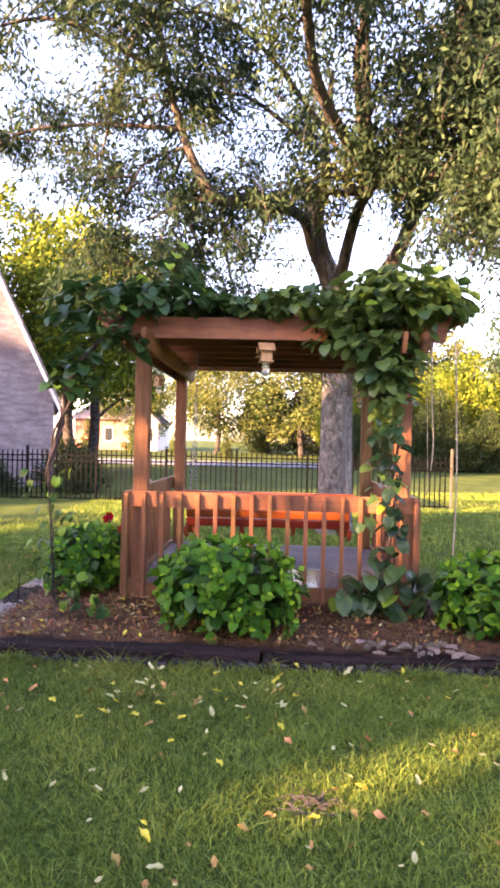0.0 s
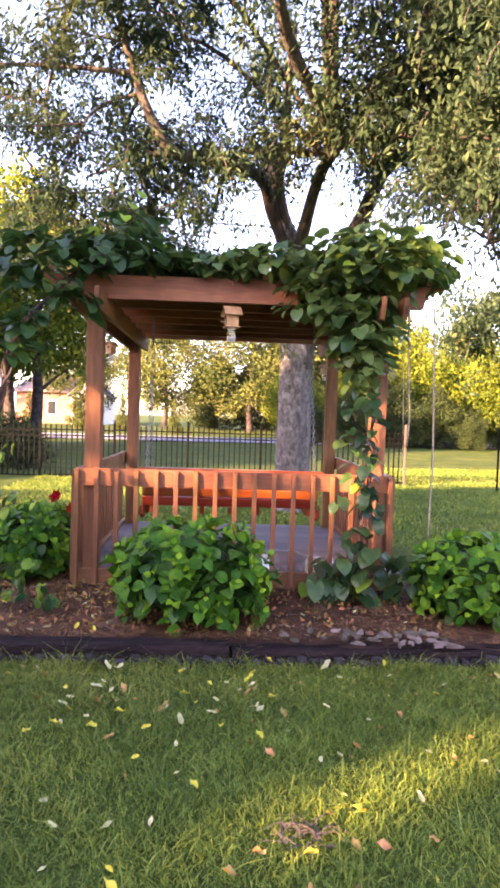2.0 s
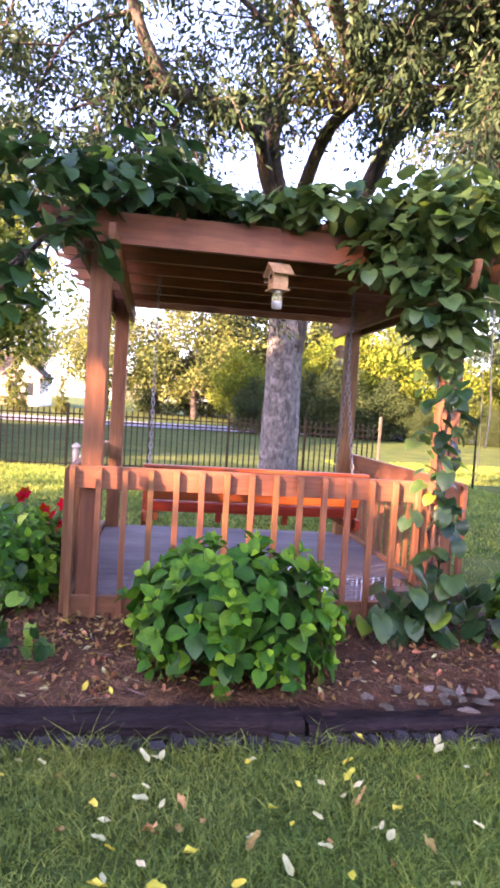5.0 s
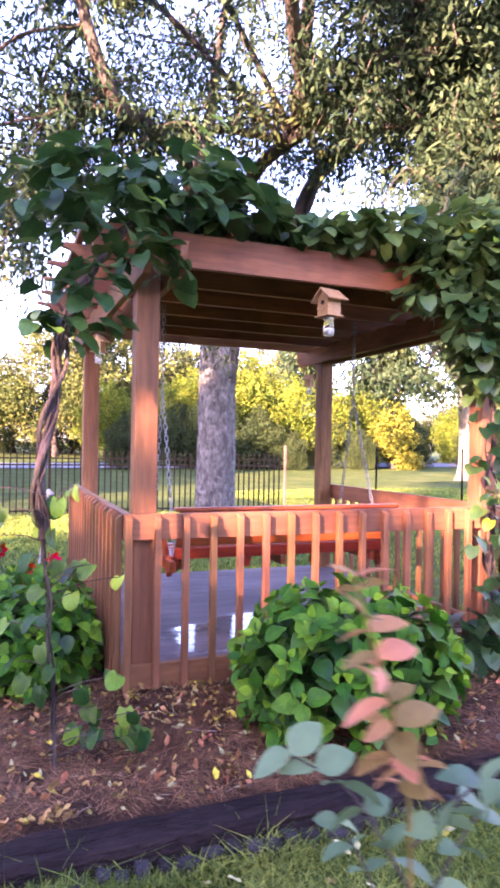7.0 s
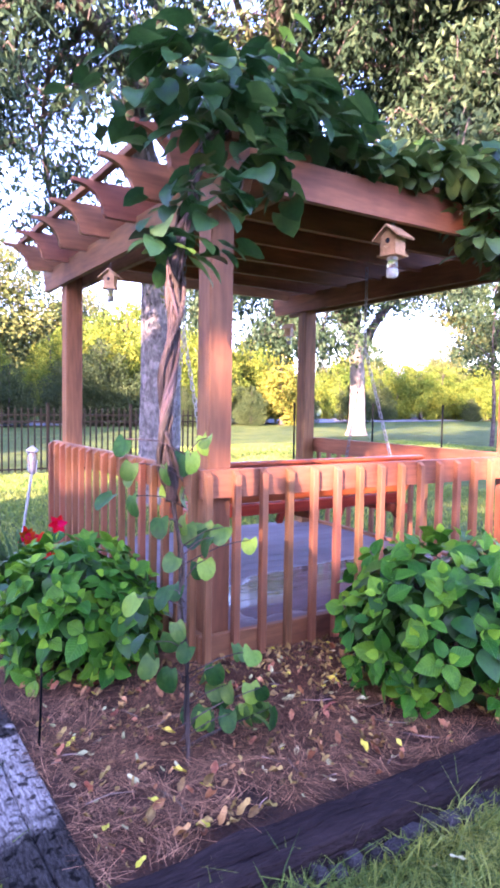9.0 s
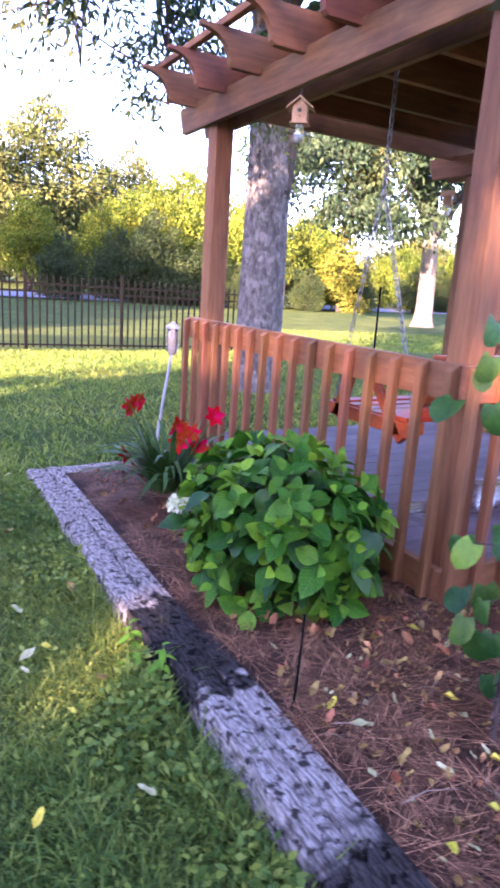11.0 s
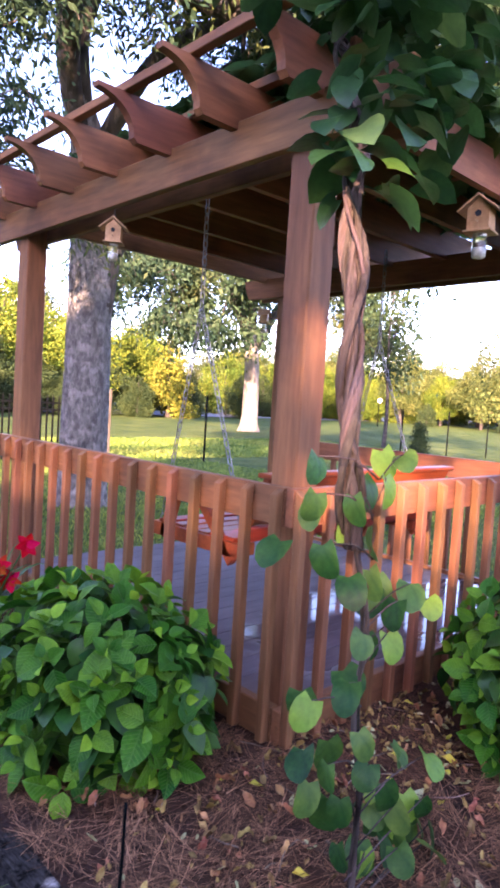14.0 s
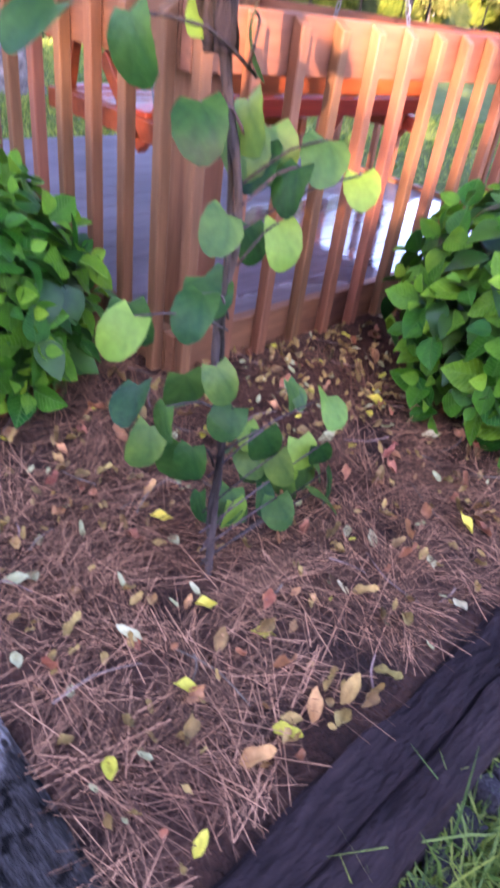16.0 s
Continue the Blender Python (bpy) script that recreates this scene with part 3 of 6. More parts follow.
for x in (X0, X1):
    for y in (Y0, Y1):
        post(x, y)


def beam(x):
    """A side beam along the depth, its ends cut back below."""
    bm = bmesh.new()
    y0, y1, w = -0.33, 2.735, 0.038
    prof = [(y0, BEAM1), (y1, BEAM1), (y1 - 0.01, BEAM1 - 0.06), (y1 - 0.055, BEAM0), (y0 + 0.055, BEAM0), (y0 + 0.01, BEAM1 - 0.06)]
    lo = [bm.verts.new((x, y, z)) for y, z in prof]
    hi = [bm.verts.new((x + w, y, z)) for y, z in prof]
    bm.faces.new(lo[::-1])
    bm.faces.new(hi)
    for i in range(len(prof)):
        j = (i + 1) % len(prof)
        bm.faces.new((lo[i], lo[j], hi[j], hi[i]))
    bmesh.ops.recalc_face_normals(bm, faces=bm.faces)
    bmesh.ops.bevel(bm, geom=list(bm.edges), offset=0.003, segments=1, affect="EDGES")
    return part("beam", bm, STAINY, pergola)


for x in (X0 - 0.040, X0 + PW + 0.002, X1 - 0.040, X1 + PW + 0.002):
    beam(x)


def rafter(y):
    """A rafter along the width with scrolled ends: a pointed nose above, a hollow cut below."""
    bm = bmesh.new()
    xa, xb, w = -0.335, W2 + 0.36, 0.038
    half = []
    h = RAF1 - RAF0
    # left end, from the top nose down the hollow to the underside
    for k in range(9):
        t = k / 8
        half.append((xa + 0.004 + 0.165 * math.sin(t * math.pi / 2), RAF1 - 0.018 - (h - 0.036) * (1 - math.cos(t * math.pi / 2))))
    prof = [(xa, RAF1)] + half + [(xa + 0.185, RAF0)]
    prof += [(xb + xa - x, z) for x, z in reversed(prof)]
    lo = [bm.verts.new((x, y, z)) for x, z in prof]
    hi = [bm.verts.new((x, y + w, z)) for x, z in prof]
    bm.faces.new(lo)
    bm.faces.new(hi[::-1])
    for i in range(len(prof)):
        j = (i + 1) % len(prof)
        bm.faces.new((lo[i], hi[i], hi[j], lo[j]))
    bmesh.ops.recalc_face_normals(bm, faces=bm.faces)
    bmesh.ops.triangulate(bm, faces=[f for f in bm.faces if len(f.verts) > 4])
    return part("rafter", bm, STAINX, pergola)


for k in range(7):
    rafter(0.0 + k * 0.412)
for x in (-0.20, 0.12, 0.54, 0.96, 1.38, 1.80, 2.22, 2.62):
    part("purlin", box((x, 1.27, RAF1 + 0.020), (0.04, 2.62, 0.036), bevel=0.003), STAINY, pergola)


def baluster_mesh():
    bm = bmesh.new()
    add_box(bm, (0, 0, 0.492), (0.034, 0.034, 0.876), bevel=0.003)
    for v in bm.verts:
        if v.co.z > 0.85 and v.co.y < 0:
            v.co.z -= 0.018
    me = bpy.data.meshes.new("baluster")
    bm.to_mesh(me)
    bm.free()
    me.materials.append(STAIN)
    return me


BAL = baluster_mesh()


def railing(name, a, b, out, count, skip=()):
    """Top board, bottom board and balusters on the outer face, from a to b; out is the outward direction."""
    a, b, out = Vector((*a, 0)), Vector((*b, 0)), Vector((*out, 0))
    d = (b - a).normalized()
    mat = STAINX if abs(d.x) > 0.5 else STAINY
    up = Vector((0, 0, 1))
    top = part(name, span(a - out * 0.020 + up * 0.868, b - out * 0.020 + up * 0.868, 0.038, 0.132), mat, pergola, "stained railing with square balusters")
    part("bottom_rail", span(a - out * 0.020 + up * 0.110, b - out * 0.020 + up * 0.110, 0.038, 0.125), mat, top)
    L = (b - a).length
    ang = math.degrees(math.atan2(out.y, out.x)) + 90
    for k in range(count):
        p = a + d * (0.018 + (L - 0.036) * k / (count - 1)) + out * 0.0185
        mesh_object("baluster", BAL, top, m=pose(p.x, p.y, 0.0, 0, 0, ang))
    return top


railing("front_railing", (0.0, 0.0), (W2, 0.0), (0, -1), 17)
railing("side_railing", (0.0, 0.045), (0.0, D2), (-1, 0), 17)
railing("side_railing", (W2, 0.045), (W2, D2), (1, 0), 17)

# deck boards run along the width
deck = part("deck_frame", box((W2 / 2, D2 / 2, 0.065), (W2 - 0.10, D2 - 0.09, 0.115)), DECKWOOD, pergola, "dark deck frame")
bw = (D2 - 0.10) / 17
for k in range(17):
    y = 0.05 + bw * (k + 0.5)
    bm = box((W2 / 2, y, 0.137), (W2 - 0.092, bw - 0.0035, 0.026), bevel=0.002)
    part("deck_board", bm, DECKWOOD, deck, "damp dark grey-violet deck board" if k == 0 else "")

# ---------------------------------------------------------------- fence
FY = 10.1
panel = thing("fence_panel", (0, FY, -0.16), "black iron picket fence panel with spear tips", "fence", "fence round the garden")


def iron_panel():
    pk = bmesh.new()
    add_box(pk, (0, 0, 0.64), (0.027, 0.027, 1.18), bevel=0)
    bmesh.ops.create_cone(pk, cap_ends=True, segments=4, radius1=0.014, radius2=0.0, depth=0.06, matrix=Matrix.Translation((0, 0, 1.26)))
    me = bpy.data.meshes.new("picket")
    pk.to_mesh(me)
    pk.free()
    me.materials.append(IRON)
    for k in range(13):
        mesh_object("picket", me, panel, m=pose(0.119 + k * 0.1195, FY, -0.16))
    for z in (0.10, 1.00, 1.13):
        part("rail", box((0.84, FY, -0.16 + z), (1.66, 0.025, 0.03), bevel=0), IRON, panel)
    bm = box((0, FY, -0.16 + 0.66), (0.055, 0.055, 1.32), bevel=0.004)
    add_box(bm, (0, FY, -0.16 + 1.34), (0.065, 0.065, 0.03), bevel=0.008)
    part("fence_post", bm, IRON, panel)


iron_panel()
panel.matrix_world = pose(-1.36, FY, -0.16)
for k in range(-9, 4):
    if k:
        x = -1.36 + 1.68 * k
        copy_thing(panel, pose(x, FY, -0.16 + (0.02 * k if k < 0 else 0)))
wp = thing("wooden_fence_post", (5.38, FY, -0.2), "pale weathered wooden post at the fence's end", "fence post")
part("post_shaft", box((5.38, FY, 0.55), (0.06, 0.06, 1.50), bevel=0.012), PALEWOOD, wp)

# thin metal posts with wire beyond the wooden post
tpost = thing("metal_fence_post", (0, 0, -0.2), "thin dark metal fence post", "fence post", "wire fence posts")
part("post_shaft", box((0, 0, 0.55), (0.035, 0.035, 1.5), bevel=0.004), IRON, tpost)
tpost.matrix_world = pose(7.25, 9.3, -0.2)
WIREX = [9.5, 11.8, 14.1, 16.4, 18.7]
for x in WIREX:
    copy_thing(tpost, pose(x, 9.3 - (x - 7.25) * 0.05, -0.2))


# ---------------------------------------------------------------- trees
def leaf_quads(centres, dirs, length, width, rng, droop=0.6):
    """Narrow leaves as bent diamonds: base, two sides, tip."""
    n = len(centres)
    d = dirs / np.linalg.norm(dirs, axis=1, keepdims=True)
    r = rng.normal(size=(n, 3))
    s = np.cross(d, r)
    s /= np.linalg.norm(s, axis=1, keepdims=True) + 1e-9
    L = length * rng.uniform(0.7, 1.25, (n, 1))
    Wd = width * rng.uniform(0.7, 1.25, (n, 1))
    mid = centres + d * L * 0.45
    tip = centres + d * L
    return np.stack([centres, mid + s * Wd * 0.5, tip, mid - s * Wd * 0.5], axis=1)


def crown_points(blobs, per, rng, spread):
    pts, dirs = [], []
    for c, r in blobs:
        k = int(per * r * r)
        p = rng.normal(size=(k, 3))
        p /= np.linalg.norm(p, axis=1, keepdims=True)
        p *= (rng.random((k, 1)) ** 0.45) * r
        p[:, 2] *= 0.75
        pts.append(p + np.array(c))
        dd = p * 0.5 + rng.normal(size=(k, 3)) * spread + np.array((0, 0, -0.25))
        dirs.append(dd)
    return np.concatenate(pts), np.concatenate(dirs)


def far_tree(name, seed, h, r, mat, bark, label, leaves=5200, size=0.34, trunk=0.22, bottom=0.18, conic=False, twiggy=True):
    """A tree at the origin: tapered trunk, limbs and a crown of many small leaves in uneven clumps."""
    rng = np.random.default_rng(seed)
    t = thing(name, (0, 0, 0), label, "tree")
    pts = [(0, 0, -0.3), (0.05 * r, 0, h * 0.2), (-0.03 * r, 0.04 * r, h * 0.5), (0, 0, h * 0.9)]
    tube("trunk", pts, trunk * 1.25, trunk * 0.2, bark, t)
    blobs = []
    nb = 34
    for i in range(nb):
        z = bottom * h + (1 - bottom) * h * (i + 0.5) / nb
        f = (z - bottom * h) / ((1 - bottom) * h)
        rr = r * ((1 - f) ** 0.8 if conic else math.sin(math.pi * (0.12 + 0.86 * f) ** 0.75) ** 0.6)
        a = i * 2.4 + rng.uniform(-0.5, 0.5)
        q = rng.uniform(0.35, 0.85) * rr
        c = (q * math.cos(a), q * math.sin(a), z)
        br = max(0.35, rr * rng.uniform(0.30, 0.50))
        blobs.append((c, br))
        if i % 3 == 0:
            z0 = max(0.15 * h, z - q * 0.8)
            tube("limb", [(0, 0, z0), (c[0] * 0.5, c[1] * 0.5, z0 + (z - z0) * 0.6), c], trunk * 0.4, trunk * 0.08, bark, t, sides=5, n=2)
    tot = sum(b[1] ** 2 for b in blobs)
    p, d = crown_points(blobs, leaves / tot, rng, 0.7)
    v = leaf_quads(p, d, size, size * 0.55, rng)
    quads("crown", v, [mat], t)
    return t


def place(t, x, y, s=1.0, turn=0, sz=None):
    return copy_thing(t, pose(x, y, lawn_height(x, y), 0, 0, turn) @ Matrix.Diagonal((s, s, sz or s, 1)))


def move(t, x, y, s=1.0, turn=0, sz=None):
    t.matrix_world = pose(x, y, lawn_height(x, y), 0, 0, turn) @ Matrix.Diagonal((s, s, sz or s, 1))
    return t


ROUND = far_tree("broadleaf_tree", 1, 9, 3.6, SUNLEAF, LIMBBARK, "sunlit yellow-green broadleaf tree beyond the road", 19000, 0.23)
MID = far_tree("broadleaf_tree", 2, 11, 4.2, MIDLEAF, LIMBBARK, "olive-green broadleaf tree beyond the road", 20000, 0.25)
CED = far_tree("cedar_tree", 3, 7, 1.9, MIDLEAF, LIMBBARK, "narrow green cedar tree on the far lawn", 6000, 0.22, bottom=0.04, conic=True)
DARK = far_tree("broadleaf_tree", 4, 8, 3.4, DARKLEAF, LIMBBARK, "dark green shaded tree beyond the fence", 17000, 0.23, bottom=0.02)
rngp = random.Random(11)
# behind the pergola and across the road
move(MID, -4, 52)
for x, y, s in ((3.5, 50, 1.1), (9.5, 54, 1.2), (-12.5, 60, 0.9), (17, 56, 1.15), (-27, 58, 1.2), (-36, 52, 1.2), (26, 60, 1.2)):
    place(MID, x, y, s * rngp.uniform(0.9, 1.1), rngp.uniform(0, 360))
move(CED, -9.5, 44, 0.62)
for x, y, s in ((-13.2, 44, 0.62), (-6.2, 43, 0.58), (-2.2, 40, 0.55), (-17, 50, 0.7), (11, 44, 0.7), (-21, 52, 0.8)):
    place(CED, x, y, s, rngp.uniform(0, 360))
for x in (0.5, 5.5, 11, 16):
    place(DARK, x, 61 + rngp.uniform(-2, 2), rngp.uniform(0.95, 1.2), rngp.uniform(0, 360))
# low dark trees added as the shaded foot of the wood
for k in range(6):
    place(DARK, 5.5 + 2.3 * k + rngp.uniform(-0.6, 0.6), 29.5 + rngp.uniform(-0.8, 1.2) + 0.25 * k, rngp.uniform(0.30, 0.46), rngp.uniform(0, 360))
# the sunlit wood behind the fence, to the right
move(ROUND, 13, 34, 0.8)
for x, y, s in ((9, 36, 0.75), (17, 32, 0.85), (21.5, 34, 0.8), (5.8, 40, 0.7), (12, 40, 1.0), (19, 40, 1.0), (25, 38, 0.9), (15, 36, 0.7)):
    place(ROUND, x, y, s * rngp.uniform(0.9, 1.1), rngp.uniform(0, 360))
move(DARK, 10, 30, 0.55)
for x, y, s in ((14.2, 29, 0.5), (18.5, 29, 0.55), (23, 30, 0.55), (6.5, 33, 0.5), (28, 31, 0.6), (33, 34, 0.75), (30, 42, 1.1), (22, 46, 1.2), (15, 48, 1.3), (8, 47, 1.1)):
    place(DARK, x, y, s * rngp.uniform(0.9, 1.1), rngp.uniform(0, 360))
# the yellow cedar and the long hedge to the far right
YC = far_tree("cedar_tree", 6, 6.4, 2.5, GOLDLEAF, LIMBBARK, "broad yellow-green cedar lit by evening sun", 7000, 0.24, bottom=0.02, conic=True)
move(YC, 21.2, 29.8, 0.92, 0, 0.74)
DROOP = far_tree("young_shade_tree", 31, 7.0, 1.35, DARKLEAF, LIMBBARK, "slim young tree with dark drooping foliage on the lawn", 2000, 0.16, 0.07, bottom=0.34)
move(DROOP, 17.6, 12.0, 1.0)
SLIM = far_tree("young_shade_tree", 32, 4.6, 1.35, MIDLEAF, LIMBBARK, "thin staked young tree with sparse leaves", 1700, 0.15, 0.04, bottom=0.28)
move(SLIM, 18.6, 7.9, 1.0)
HEDGE = far_tree("hedge_cedar", 33, 5.4, 2.3, SUNLEAF, LIMBBARK, "rounded olive-yellow cedar in a long hedge row", 13000, 0.16, 0.12, bottom=0.01)
move(HEDGE, 31.0, 36.0, 0.9)
for k in range(17):
    q = (k + 1) / 17
    place(HEDGE, 31.0 + 40 * q, 36.0 - 7 * q + rngp.uniform(-0.5, 0.5), rngp.uniform(0.9, 1.1), rngp.uniform(0, 360), rngp.uniform(0.86, 1.02))
for k in range(19):
    a = radians(47 - 3.4 * k)
    d = 54 + rngp.uniform(-3, 3)
    place((MID, ROUND)[k % 2], d * math.cos(a), d * math.sin(a), rngp.uniform(0.50, 0.64), rngp.uniform(0, 360))
    if k % 2:
        place(DARK, (d - 4) * math.cos(a + 0.02), (d - 4) * math.sin(a + 0.02), 0.42, rngp.uniform(0, 360))
for k in range(27):
    a = radians(63 - 3.0 * k)
    d = 60 + rngp.uniform(-2, 2)
    place((MID, ROUND)[k % 3 == 0], d * math.cos(a), d * math.sin(a), rngp.uniform(0.78, 0.95), rngp.uniform(0, 360), rngp.uniform(0.50, 0.60))
# a sunlit tree with loose hanging foliage to the back left
LEFTT = far_tree("broadleaf_tree", 21, 11, 3.6, SUNLEAF, LIMBBARK, "tall tree with yellow-green sunlit foliage behind the house", 15000, 0.22, bottom=0.30)
move(LEFTT, -6.2, 20.5, 1.0)
place(LEFTT, -11.0, 22, 1.1, 120)
place(LEFTT, -9.0, 27, 1.15, 200)
CONE = far_tree("cone_shrub", 8, 1.5, 0.62, DARKLEAF, LIMBBARK, "clipped dark green cone shrub on the lawn", 3500, 0.09, 0.05, bottom=0.02, conic=True)
move(CONE, 15.4, 9.2, 0.62)
SHRUB = far_tree("round_shrub", 9, 1.5, 1.15, DARKLEAF, LIMBBARK, "dark clipped shrub behind the iron fence", 6000, 0.10, 0.05, bottom=0.05)
move(SHRUB, -4.3, 12.2, 0.9, 0, 0.85)
place(SHRUB, -6.3, 11.2, 0.9, 90, 0.7)
place(SHRUB, -7.9, 10.8, 0.8, 200, 0.7)
# tall unseen trees added behind the camera, sunward, to shade pergola and near lawn
SHADE = far_tree("broadleaf_tree", 14, 12, 3.4, DARKLEAF, LIMBBARK, "tall unseen tree added to shade the pergola at evening", 16000, 0.36, bottom=0.02)
SHADES = []
NEAR_SHADE = [(-2.0, 10, 0.86, 0.70), (1.1, 10.5, 0.86, 0.86), (4.5, 11, 0.84, 0.66), (8.3, 10, 0.9, 0.68), (12.5, 10, 0.95, 0.7), (0.9, 23, 0.95, 1.55), (-0.5, 13.5, 0.72, 1.15), (6.6, 15, 0.9, 0.7), (-14.0, 19, 1.0, 1.45), (-17.0, 22, 1.0, 1.45), (-3.9, 13, 0.58, 0.95), (-6.0, 12, 0.62, 0.70)]
FAR_SHADE = [(-8.4, 12.5, 0.62, 0.66), (3.6, 21, 0.95, 1.6), (-13.0, 16, 0.9, 1.35), (-0.3, 17.5, 0.95, 1.2), (-1.9, 16.5, 0.85, 1.5), (-4.1, 16, 0.62, 1.0), (-6.6, 16, 0.72, 1.0), (1.8, 15, 0.80, 1.1), (-15.2, 25, 1.1, 1.55), (-12.4, 22, 1.0, 1.5), (2.6, 17, 0.9, 1.3), (-2.6, 20, 1.0, 1.5)]
for k, (s_off, dist, s, tall) in enumerate(NEAR_SHADE + FAR_SHADE):
    x, y = -0.8 * dist + 0.6 * s_off, -0.6 * dist - 0.8 * s_off
    SHADES.append((move if k == 0 else place)(SHADE, x, y, s, k * 70, s * tall))


def cut_sun_gaps(tree, gaps, seed):
    """Cuts an unseen crown along the low sun's line to light points (point, width).
    Also thins it to let light onto the pergola's front, its flank and lawn."""
    rng = np.random.default_rng(seed)
    way = np.array(sv)
    for ch in tree.children:
        if not ch.name.startswith("crown"):
            continue
        co = np.empty(len(ch.data.vertices) * 3, dtype=np.float32)
        ch.data.vertices.foreach_get("co", co)
        co = co.reshape(-1, 4, 3)
        m = np.array(tree.matrix_basis @ ch.matrix_basis)
        c = co.mean(axis=1) @ m[:3, :3].T + m[:3, 3]
        keep = np.ones(len(co), dtype=bool)
        for p, w in gaps:
            d = c - np.array(p)
            off = d - (d @ way)[:, None] * way
            keep &= np.linalg.norm(off, axis=1) > w
        front = c - way * (c[:, 1] / way[1])[:, None]
        across = np.clip((front[:, 0] + 0.12) / 0.15, 0, 1) * np.clip((2.55 - front[:, 0]) / 0.15, 0, 1)
        upright = np.clip((front[:, 2] - 0.02) / 0.45, 0, 1) * np.clip((1.85 - front[:, 2]) / 0.35, 0, 1)
        side = c - way * (c[:, 0] / way[0])[:, None]
        flank = np.clip((side[:, 1] + 0.1) / 0.2, 0, 1) * np.clip((2.6 - side[:, 1]) / 0.3, 0, 1) * np.clip((side[:, 2] - 0.35) / 0.3, 0, 1) * np.clip((1.15 - side[:, 2]) / 0.25, 0, 1)
        lawn = c - way * ((c[:, 2] + 0.1) / way[2])[:, None]
        patch = np.clip((lawn[:, 0] - 0.1) / 1.2, 0, 1) * np.clip((-1.75 - lawn[:, 1]) / 0.7, 0, 1) * np.clip((lawn[:, 1] + 4.6) / 0.8, 0, 1) * np.clip((4.5 - lawn[:, 0]) / 1.0, 0, 1)
        keep &= rng.random(len(co)) > 0.70 * patch
        keep &= rng.random(len(co)) > np.maximum((1 - LOOSE) * across * upright, 0.95 * flank)
        me = bpy.data.meshes.new("crown")
        co = co[keep]
        me.from_pydata(co.reshape(-1, 3).tolist(), [], np.arange(4 * len(co)).reshape(-1, 4).tolist())
        me.materials.append(DARKLEAF)
        ch.data = me


LOOSE = 0.03
# Spots to be lit, each by leaves dropped from the unseen trees.
SUN_GAPS = [((-1.14, 0.32, -0.05), 0.16), ((7.0, 10.9, -0.1), 0.4), ((8.2, 11.0, -0.1), 0.4), ((9.5, 11.2, -0.1), 0.4), ((11.0, 11.7, -0.1), 0.4), ((12.5, 12.2, -0.1), 0.4), ((13.8, 12.6, -0.1), 0.4), ((16.4, 16.9, -0.1), 0.5), ((-1.84, 6.4, -0.1), 0.14), ((-0.9, 5.5, -0.1), 0.12), ((-0.3, 5.9, -0.1), 0.15), ((0.43, 6.8, -0.1), 0.15), ((1.2, 7.1, -0.1), 0.15), ((1.9, 7.5, -0.1), 0.15), ((-3.2, 6.0, -0.1), 0.2), ((2.0, -2.3, -0.1), 0.20), ((2.6, -2.6, -0.1), 0.16), ((1.3, -2.6, -0.1), 0.12)]
for k, tr in enumerate(SHADES):
    cut_sun_gaps(tr, SUN_GAPS, 300 + k)
